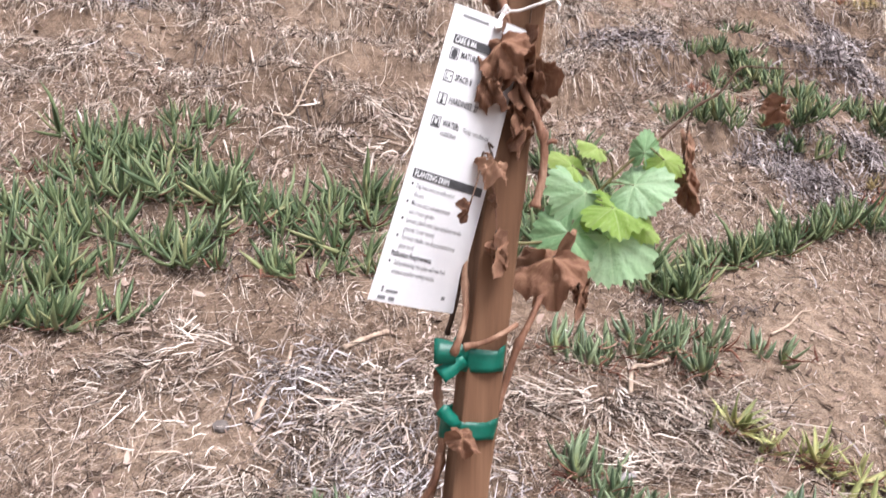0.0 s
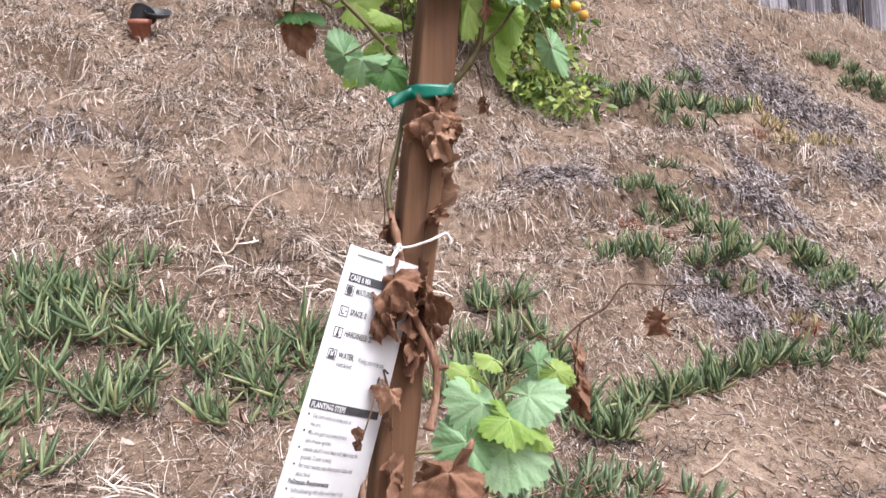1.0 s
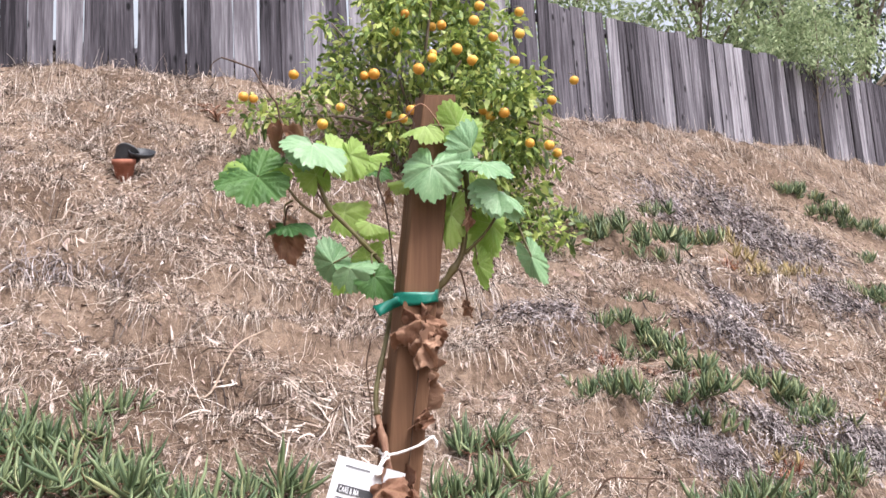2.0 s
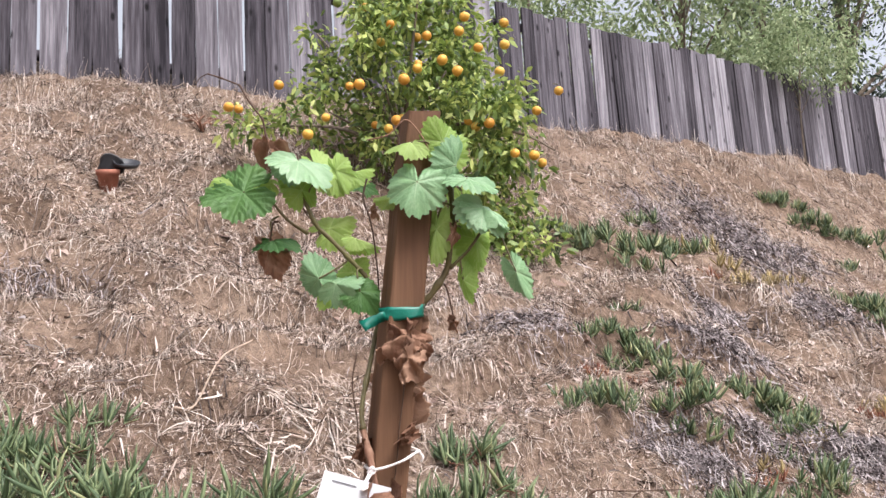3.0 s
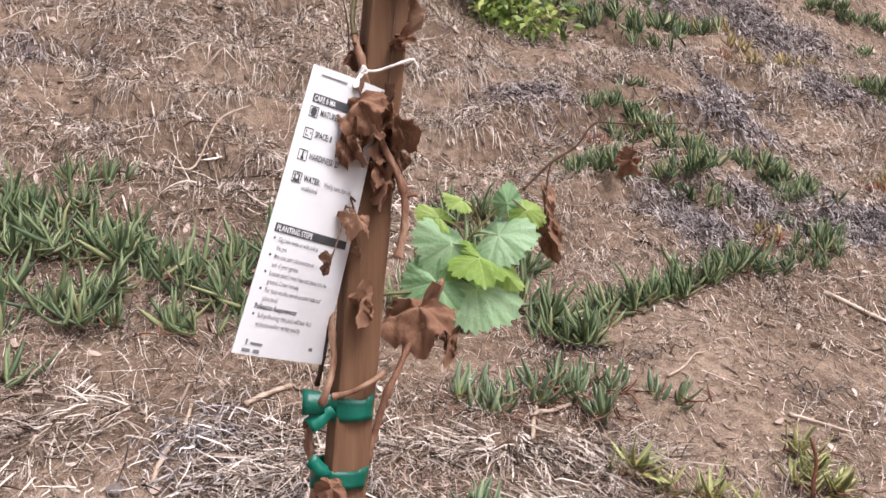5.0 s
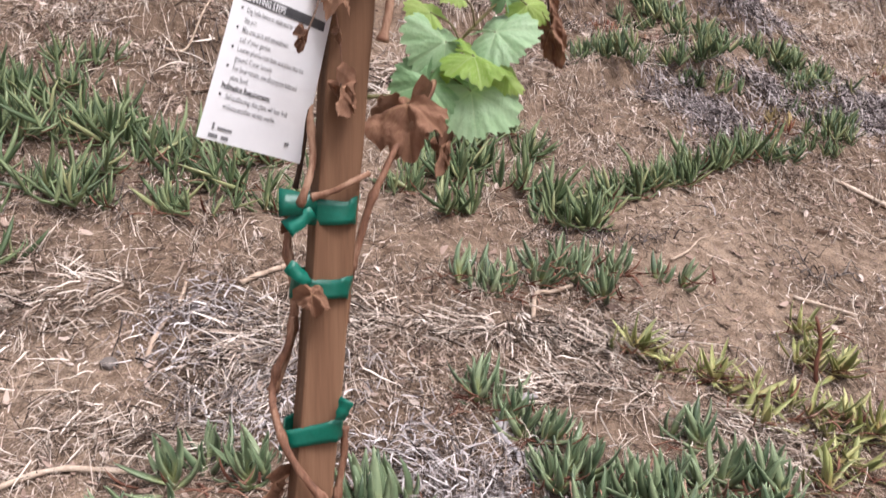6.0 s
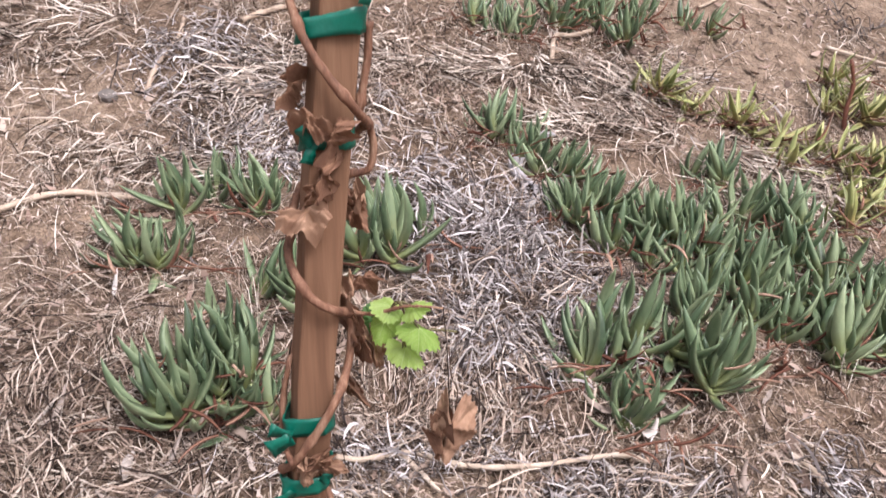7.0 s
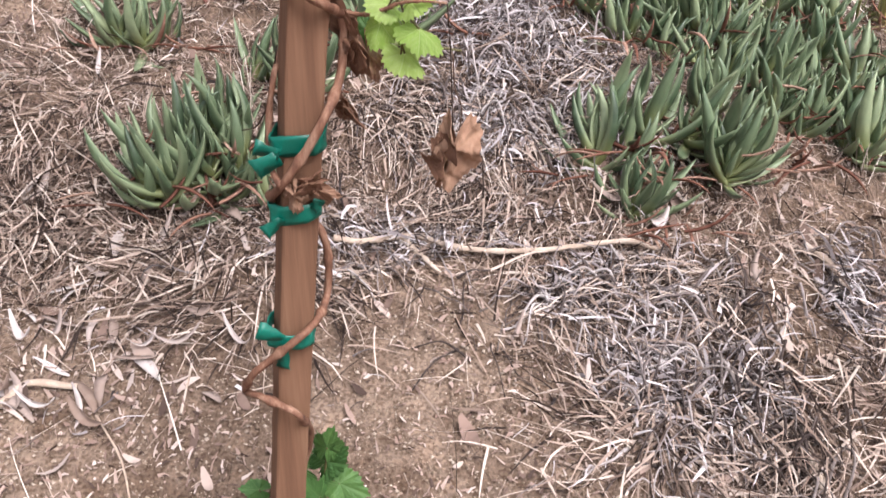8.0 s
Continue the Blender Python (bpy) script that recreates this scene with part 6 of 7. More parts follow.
# bleached, curled dead ice-plant leaves in mats
mx, my = scatter(60000, 0.9)
mk = R.rand(len(mx)) < np.clip(spots(mx, my, MATS) * 1.2, 0, 1)*(my < 2.2) + 0.05 * (vnoise(mx, my, 0.15, 31) > 0.0) * (1 - spots(mx, my, BARE))
NEAR_MATS, FAR_MATS = [m for m in MATS if m[1] < 2], [m for m in MATS if m[1] >= 2]
mx = np.concatenate([mx[mk]] + [R.normal(cx, 0.75 * rx, 480 if cy > 1.0 else 230) for cx, cy, rx, ry in NEAR_MATS])
my = np.concatenate([my[mk]] + [R.normal(cy, 0.75 * ry, 480 if cy > 1.0 else 230) for cx, cy, rx, ry in NEAR_MATS])
n = len(mx)
far_s = np.clip(my / 1.8, 0.8, 2.0)
mats = new("dead_ice_plant_mat", blades("dead_ice_plant_mat", mx, my, R.uniform(0.016, 0.075, n) * far_s, np.where(R.rand(n) < 0.14, R.uniform(0.0022, 0.0038, n), R.uniform(0.0007, 0.0020, n)) * far_s, R.uniform(0.0, 0.7, n), 0.9, np.where(R.rand(n) < 0.7, -1.57 + 2.6 * vnoise(mx, my, 0.07, 33) + R.normal(0, 0.4, n), R.uniform(0, 2 * math.pi, n)), GREY, 0.003, 6, 0.024))
ux = np.concatenate([R.normal(cx, 0.6 * rx, 1150) for cx, cy, rx, ry in FAR_MATS])
uy = np.concatenate([R.normal(cy, 0.6 * ry, 1150) for cx, cy, rx, ry in FAR_MATS])
n = len(ux)
mounds = new("dead_ice_plant_mounds", blades("dead_ice_plant_mounds", ux, uy, R.uniform(0.03, 0.08, n) * np.clip(uy / 3.5, 0.8, 1.5), R.uniform(0.0010, 0.0028, n) * np.clip(uy / 3, 0.8, 1.6), R.uniform(0.0, 0.8, n), 1.2, R.uniform(0, 2 * math.pi, n), GREY_DARK, 0.003, 5, 0.06))
tagged(mounds, "dark grey mounds of dead ice plant on the slope", "dead leaves", kind="stuff")
tagged(mats, "mats of bleached grey curled dead ice plant leaves", "dead leaves", kind="stuff")

# flat pale leaves and bark chips
lx, ly = scatter(9500, 1.35)
lk = R.rand(len(lx)) < (0.45 + 0.5 * vnoise(lx, ly, 0.3, 41) + 0.3 * spots(lx, ly, [(-0.28, 0.85, 0.2, 0.12)])) * near_bare(ly, 0.25)
lx, ly = lx[lk], ly[lk]
n = len(lx)
ll = R.uniform(0.012, 0.042, n) * np.clip(ly / 2, 0.8, 1.8)
t = np.linspace(0, 1, 5)[None, :]
ha = R.uniform(0, 2 * math.pi, n)[:, None]
cx, cy = lx[:, None] + np.cos(ha) * ll[:, None] * (t - 0.5), ly[:, None] + np.sin(ha) * ll[:, None] * (t - 0.5)
cz = lie(lx, ly)[:, None] + slope(cx, cy) - slope(lx, ly)[:, None] + 0.004 + 0.004 * R.rand(n, 1) + ll[:, None] * R.uniform(-0.15, 0.3, (n, 1)) * (t - 0.5) ** 2 * 4
lw = ll[:, None] * R.uniform(0.07, 0.22, (n, 1)) * np.sqrt(np.clip(np.sin(math.pi * np.clip(t, 0.04, 0.97)), 0, 1))
ls = np.stack([-np.sin(ha) * lw, np.cos(ha) * lw, R.uniform(-0.5, 0.9, (n, 1)) * lw], axis=-1)
litter = new("leaf_litter", strips("leaf_litter", np.stack([cx, cy, cz], axis=-1), ls, LITTER))
tagged(litter, "scattered pale dry leaves and bark chips", "leaf litter", kind="stuff")

# crumbs of soil and small pebbles
px, py = scatter(20000, 1.5, 0.45, 3.0)
px, py = np.concatenate([px, R.uniform(-0.45, 0.65, 26000)]), np.concatenate([py, R.uniform(0.48, 1.0, 26000)])
n = len(px)
pr = 0.0007 + 0.0026 * R.rand(n) ** 2.5 * np.clip(py / 1.2, 0.8, 2.2)
unit = np.array([(1, 0, 0), (0, 1, 0), (-1, 0, 0), (0, -1, 0), (0, 0, 1), (0, 0, -1)], float)
cv = unit[None] * pr[:, None, None] * R.uniform(0.6, 1.3, (n, 6, 1)) + np.stack([px, py, lie(px, py) + 0.2 * pr], axis=-1)[:, None, :]
verts = cv.reshape(-1, 3)
tri = [(6 * i + a, 6 * i + b, 6 * i + 4) for i in range(n) for a, b in ((0, 1), (1, 2), (2, 3), (3, 0))]
crumbs = new("soil_crumbs", mesh_of("soil_crumbs", verts, tri, GRIT, False))
tagged(crumbs, "small crumbs of dry soil and pebbles", "soil crumbs", kind="stuff")


# ---- single sticks, roots and a stone ----
RUNNER_PALE = varied("bleached_dead_stem", [(0.2, (0.22, 0.195, 0.20)), (0.5, (0.40, 0.37, 0.385)), (0.85, (0.60, 0.57, 0.585))], 0.9, 0.1, 70, source="object", mix=0.6, bump=0.6)


def dry_stick(spots_xy, r0, r1, label, lift=0.006, rise=0.0):
    pts = [on(px, py, lift + rise * k) for k, (px, py) in enumerate(spots_xy)]
    ob = new("dry_stick", tube("dry_stick", pts, r0, r1, STICK, 7, 6, 0.25, 0.05, 0.3))
    return tagged(ob, label, "stick", "sticks on the slope")


dry_stick([(-0.02, 0.925), (0.01, 0.925), (0.07, 0.94), (0.13, 0.912), (0.21, 0.908), (0.31, 0.912), (0.345, 0.905)], 0.0036, 0.003, "long pale weathered stick lying across the slope", 0.015)
dry_stick([(0.055, 0.945), (0.08, 0.91), (0.10, 0.88)], 0.004, 0.002, "short grey curved twig on litter", 0.012)
dry_stick([(-0.38, 0.71), (-0.33, 0.73), (-0.31, 0.75), (-0.265, 0.752)], 0.0042, 0.0034, "pale bleached stick lying on soil", 0.008)
dry_stick([(-0.56, 1.28), (-0.52, 1.30), (-0.44, 1.34), (-0.34, 1.36)], 0.0055, 0.004, "long pale stick lying on dry litter", 0.010)
dry_stick([(0.53, 0.93), (0.55, 0.9), (0.56, 0.87), (0.59, 0.83), (0.62, 0.78)], 0.0042, 0.003, "crooked grey-brown stick on bare soil", 0.010)
for dx, dy, lift in ((-0.012, -0.01, 0.022), (0.004, 0.0, 0.018), (-0.022, -0.014, 0.016)):
    hook = dry_stick([(0.335 + dx, 1.535 + dy), (0.29 + dx, 1.51 + dy), (0.268 + 0.6 * dx, 1.45 + dy), (0.272 - dx, 1.38), (0.268 + 2 * dx, 1.31 + dy), (0.30 + dx, 1.26)], 0.0056, 0.003, "bleached grey hooked dead stem", lift, -0.004)
    hook.data.materials[0] = RUNNER_PALE
dry_stick([(-0.34, 1.84), (-0.34, 1.78), (-0.36, 1.68), (-0.37, 1.62)], 0.0035, 0.005, "pale curved root lying on the soil", 0.010)
dry_stick([(-0.23, 1.85), (-0.18, 1.9), (-0.14, 1.93)], 0.0055, 0.006, "short thick pale root", 0.010)
dry_stick([(0.37, 1.75), (0.39, 1.83), (0.43, 1.86), (0.48, 1.89)], 0.0045, 0.004, "pale bent root under ice plant", 0.012)
dry_stick([(0.34, 0.89), (0.39, 0.885), (0.43, 0.90)], 0.002, 0.001, "thin dark twig on bare soil", 0.008)
dry_stick([(0.43, 0.72), (0.45, 0.68), (0.46, 0.63)], 0.006, 0.005, "thick dead grey-brown stem", 0.012)
dry_stick([(-0.16, 0.72), (-0.157, 0.78)], 0.0014, 0.001, "thin pale straw stalk", 0.006)
dry_stick([(-0.24, 0.72), (-0.21, 0.68), (-0.195, 0.64)], 0.0012, 0.001, "thin pale straw stalk", 0.006)
dry_stick([(1.37, 2.47), (1.44, 2.45), (1.51, 2.42), (1.6, 2.36)], 0.007, 0.005, "pale bleached branch on the bank", 0.012)
dry_stick([(-0.54, 2.64), (-0.49, 2.70), (-0.43, 2.77), (-0.36, 2.98)], 0.004, 0.002, "dry dark twig rising from the bank", 0.02, 0.02)
dry_stick([(-1.36, 3.36), (-1.30, 3.30), (-1.26, 3.22)], 0.006, 0.003, "bleached white forked twig", 0.02)
dry_stick([(0.75, 2.03), (0.80, 2.06), (0.85, 2.12), (0.88, 2.13)], 0.003, 0.002, "pale thin crooked root", 0.008)
dry_stick([(1.0, 1.92), (1.06, 1.90), (1.12, 1.86)], 0.004, 0.003, "short pale stick beside yellowing ice plant", 0.008)


def stone():
    bm = bmesh.new()
    bmesh.ops.create_icosphere(bm, subdivisions=2, radius=0.017)
    for v in bm.verts:
        v.co *= 1 + 0.3 * noise.noise(v.co * 70)
        v.co.z *= 0.75
    me = bpy.data.meshes.new("stone")
    bm.to_mesh(me)
    bm.free()
    me.materials.append(STONE)
    ob = new("stone", me)
    ob.location = on(-0.43, 1.60, 0.006)
    return tagged(ob, "small grey-brown stone half sunk in the soil", "stone")


stone()

# dark tangles of dead runners, some standing in for shade in hollows, and pale papery leaves
ROOT_DARK = varied("dark_dead_runner_and_shade", [(0.2, (0.03, 0.022, 0.02)), (0.5, (0.085, 0.065, 0.058)), (0.85, (0.24, 0.205, 0.19))], 0.9, 0.1, 60, source="island", mix=0.5)


def runner_tangles(heaps, label, material, seed):
    """Thin dead runners in heaps (x, y, half widths, count, radius, height), joined."""
    g = random.Random(seed)
    verts, faces = [], []
    for x, y, rx, ry, count, r, high in heaps:
        for k in range(count):
            px, py, a = x + g.gauss(0, rx), y + g.gauss(0, ry), g.uniform(0, 6.28)
            pts = []
            for s in range(5):
                pts.append(on(px, py, r + high * math.sin(math.pi * s / 4) * g.uniform(0.1, 1)))
                a += g.uniform(-0.5, 0.5)
                px, py = px + 0.016 * math.cos(a), py + 0.016 * math.sin(a)
            q = g.uniform(0.4, 1.0) * r * 0.72
            me = tube("runner", pts, q, q * 0.6, material, 5, 3, 0.4, 0.012, 0.3)
            o = len(verts)
            verts += [tuple(v.co) for v in me.vertices]
            faces += [tuple(o + i for i in p.vertices) for p in me.polygons]
            bpy.data.meshes.remove(me)
    ob = new("runner_tangles", mesh_of("runner_tangles", verts, faces, material))
    return tagged(ob, label, "dead plant", kind="stuff")


RUNNER = varied("grey_dead_runner", [(0.2, (0.06, 0.046, 0.042)), (0.5, (0.22, 0.182, 0.172)), (0.85, (0.44, 0.395, 0.38))], 0.92, 0.08, 60, source="island", mix=0.4, bump=0.5)
# the heaps taken from HOLES are added to darken the hollows like shade
runner_tangles([(0.425, 0.84, 0.012, 0.014, 16, 0.003, 0.035), (0.425, 0.735, 0.022, 0.02, 26, 0.003, 0.04), (0.44, 0.66, 0.02, 0.03, 24, 0.003, 0.04), (0.31, 0.865, 0.05, 0.012, 30, 0.002, 0.015), (0.40, 1.20, 0.06, 0.02, 24, 0.002, 0.03), (0.70, 2.10, 0.05, 0.02, 16, 0.0028, 0.03), (1.12, 2.05, 0.05, 0.04, 24, 0.003, 0.03), (-0.60, 2.10, 0.14, 0.03, 40, 0.003, 0.03), (0.55, 2.12, 0.08, 0.02, 30, 0.003, 0.03), (0.15, 0.80, 0.03, 0.02, 12, 0.0018, 0.012)] + [(hx, hy + 0.3 * hr, 0.6 * hr, 0.4 * hr, 16, 0.004, 0.02) for hx, hy, hr, deep in HOLES if hy > 1.5], "dark tangles of dead ice plant runners, some added as shade in hollows", ROOT_DARK, 1)
runner_tangles([(0.375, 0.80, 0.03, 0.02, 30, 0.0028, 0.03), (0.29, 0.87, 0.07, 0.02, 36, 0.0028, 0.025), (0.31, 0.79, 0.05, 0.035, 34, 0.0028, 0.03), (0.36, 0.70, 0.05, 0.03, 26, 0.0026, 0.03), (0.23, 1.10, 0.08, 0.04, 60, 0.0026, 0.035), (0.14, 1.20, 0.07, 0.05, 40, 0.0026, 0.03), (0.57, 0.86, 0.03, 0.035, 30, 0.0026, 0.03), (0.05, 0.915, 0.07, 0.012, 40, 0.0022, 0.02), (0.26, 1.24, 0.05, 0.04, 46, 0.0026, 0.045), (0.20, 1.33, 0.05, 0.04, 40, 0.0026, 0.04), (-0.24, 1.52, 0.06, 0.04, 40, 0.0026, 0.03), (-0.31, 1.70, 0.05, 0.04, 34, 0.0026, 0.03), (-0.08, 1.62, 0.08, 0.03, 34, 0.003, 0.03)], "bleached grey tangles of dead ice plant stems", RUNNER, 2)
g = random.Random(61)
LEAF_SPOTS = [(-0.345, 1.195), (-0.325, 1.17), (-0.36, 1.21), (-0.52, 1.56), (-0.30, 0.86), (-0.27, 0.88), (0.18, 1.02), (0.22, 1.03), (-0.33, 0.83)]
LEAF_SPOTS += [(g.uniform(-0.48, -0.10), g.uniform(0.70, 0.98)) for k in range(52)] + [(g.uniform(0.15, 0.62), g.uniform(0.70, 1.0)) for k in range(14)]
for k, (x, y) in enumerate(LEAF_SPOTS):
    n, a, long, fat = 7, g.uniform(0, 6.28), g.uniform(0.022, 0.058), g.uniform(0.0028, 0.0062)
    arch, bend, tip = g.uniform(-0.012, 0.02), g.uniform(-0.6, 0.6), g.uniform(-0.5, 0.5)
    sp, sd = [], []
    for s in range(n):
        t = s / (n - 1)
        b = a + bend * (t - 0.5)
        p = on(x + long * (t - 0.5) * math.cos(b), y + long * (t - 0.5) * math.sin(b), 0.007 + abs(arch) * 0.5 + arch * (t - 0.5) ** 2 * 4)
        w = fat * math.sin(math.pi * (0.06 + 0.88 * t)) ** 0.8
        sp.append(tuple(p))
        sd.append((-math.sin(b) * w, math.cos(b) * w, tip * w))
    ob = new("fallen_leaf", strips("fallen_leaf", np.array([sp]), np.array([sd]), FALLEN))
    tagged(ob, "pale papery fallen leaf lying on litter", "leaf", "fallen leaves")
    ob.modifiers.new("thick", "SOLIDIFY").thickness = 0.0006

# one yellowing plant stands up on a bare red stem
tall = new("ice_plant")
tall.location = on(0.93, 1.66, -0.01)
tagged(tall, "yellowing ice plant with an upright reddish stem", "ice plant", "ice plants on the slope")
part("stem", tube("stem", [(0, 0, 0), (-0.004, 0, 0.05), (0.002, 0.0, 0.10), (-0.01, 0, 0.15)], 0.005, 0.003, ICE_RED, 8, 4, 0.35, 0.02, 0.15), tall, "thick reddish stem")
g = random.Random(77)
for k in range(16):
    z = 0.03 + 0.12 * (k // 2) / 8
    s = 0.055 * g.uniform(0.7, 1.1)
    ob = part("leaf", STRIPED[k % 3], tall)
    ob.matrix_basis = Matrix.Translation((0, 0, z)) @ Euler((0, g.uniform(0.7, 1.2), (0 if k % 2 else math.pi) + g.uniform(-0.7, 0.5))).to_matrix().to_4x4() @ Matrix.Diagonal((s, s, s, 1))

# a green weed at the foot of the stake
weed = new("weed")
weed.location = on(-0.022, 0.60, 0.02)
tagged(weed, "small green lobed weed at the foot of the stake", "weed")
for k, (dx, dy, dz, tip, size) in enumerate(((0.012, -0.01, 0.10, (0.5, -0.2, 0.8), 0.034), (0.022, -0.015, 0.08, (0.8, -0.3, -0.2), 0.032), (0.006, -0.02, 0.07, (-0.2, -0.4, 0.7), 0.034), (0.02, -0.02, 0.05, (0.4, -0.5, -0.4), 0.034), (0.014, -0.015, 0.12, (0.2, -0.1, 0.9), 0.028), (-0.01, 0.0, 0.085, (-0.7, 0.0, 0.4), 0.03), (-0.045, -0.01, 0.07, (-0.6, -0.2, 0.3), 0.02))):
    t = Vector(tip).normalized()
    nn = Vector((0, -0.7, 0.7))
    nn = (nn - t * nn.dot(t)).normalized()
    s = t.cross(nn)
    m = Matrix((s, t, nn)).transposed().to_4x4()
    ob = part("leaf", GREEN_LEAVES[k % 5], weed)
    ob.matrix_basis = Matrix.Translation((dx, dy, dz)) @ m @ Matrix.Diagonal((size * 0.55, size * 0.8, size * 0.7, 1))
    part("stalk", tube("stalk", [(0, 0, 0), (dx * 0.6, dy * 0.6, dz * 0.6), (dx, dy, dz)], 0.0012, 0.0008, CANE_GREEN, 6, 3), weed)


# a withered weed beside the citrus tree
dry_weed = new("dry_weed")
dry_weed.location = on(-0.98, 5.2, -0.01)
tagged(dry_weed, "withered reddish-brown weed with curled twigs in dry grass", "dead weed")
g = random.Random(12)
for k in range(9):
    a, h = g.uniform(-1.2, 1.2), g.uniform(0.06, 0.15)
    part("twig", tube("twig", [(0, 0, 0), (0.3 * h * math.sin(a), 0.02 * k - 0.08, 0.55 * h), (1.1 * h * math.sin(a) + 0.02, 0.01 * k, h), (1.5 * h * math.sin(a), 0.0, 0.8 * h)], 0.006, 0.003, CANE, 6, 4, 0.4, 0.03, 0.2), dry_weed)


# ---- pots half way up the slope ----
def lathe(name, profile, material, sides=28):
    verts, faces = [], []
    for r, z in profile:
        for s in range(sides):
            a = 2 * math.pi * s / sides
            verts.append((r * math.cos(a), r * math.sin(a), z))
    for i in range(len(profile) - 1):
        for s in range(sides):
            a, b = i * sides + s, i * sides + (s + 1) % sides
            faces.append((a, b, b + sides, a + sides))
    return mesh_of(name, verts, faces, material)


clay = new("terracotta_pot", lathe("terracotta_pot", [(0.0, 0.0), (0.040, 0.0), (0.050, 0.085), (0.056, 0.085), (0.058, 0.11), (0.052, 0.11), (0.046, 0.03), (0.0, 0.03)], TERRACOTTA))
clay.location, clay.rotation_euler = on(-1.25, 4.30, -0.015), (radians(10), radians(-6), 0.4)
tagged(clay, "small terracotta pot half buried in dry grass", "flower pot")
black_pot = new("nursery_pot")
black_pot.location, black_pot.rotation_euler = on(-1.27, 4.29, 0.085), (radians(-38), radians(16), 0)
tagged(black_pot, "tipped black plastic nursery pot lying on a clay pot", "plant pot")
part("body", lathe("body", [(0.0, 0.0), (0.042, 0.0), (0.058, 0.08), (0.064, 0.08), (0.064, 0.09), (0.055, 0.09), (0.040, 0.006), (0.0, 0.006)], BLACK), black_pot)
part("liner", lathe("liner", [(0.0, 0.06), (0.050, 0.062), (0.052, 0.088), (0.048, 0.088), (0.0, 0.064)], DUSTY), black_pot, "dusty grey inner pot")
tray = new("plant_saucer", lathe("plant_saucer", [(0.0, 0.0), (0.05, 0.0), (0.062, 0.018), (0.066, 0.018), (0.054, -0.004), (0.0, -0.004)], BLACK))
tray.location, tray.rotation_euler = on(-1.17, 4.30, 0.115), (radians(28), radians(8), 0)
tagged(tray, "black plastic saucer leaning on the pots", "saucer")


# ---- trees ----
def tree_leaves(name, seeds, per, size, spread, material, rs, droop=0.2):
    """Small folded leaves in loose sprays round each twig end."""
    c = np.repeat(np.array(seeds), per, axis=0)
    n = len(c)
    d = rs.normal(0, 1, (n, 3))
    d /= np.linalg.norm(d, axis=1, keepdims=True)
    base = c + d * spread * rs.rand(n, 1) ** 0.6
    go = d * 0.8 + rs.normal(0, 0.6, (n, 3)) + np.array([0, 0, -droop])
    go /= np.linalg.norm(go, axis=1, keepdims=True)
    ln = size * rs.uniform(0.6, 1.25, (n, 1, 1))
    t = np.linspace(0, 1, 3)[None, :, None]
    spine = base[:, None, :] + go[:, None, :] * ln * t + np.array([0, 0, -0.25]) * ln * t * t
    s = np.cross(go, rs.normal(0, 1, (n, 3)))
    s /= np.linalg.norm(s, axis=1, keepdims=True)
    w = np.sin(math.pi * (0.08 + 0.84 * t)) * ln * 0.25
    return strips(name, spine, s[:, None, :] * w, material)


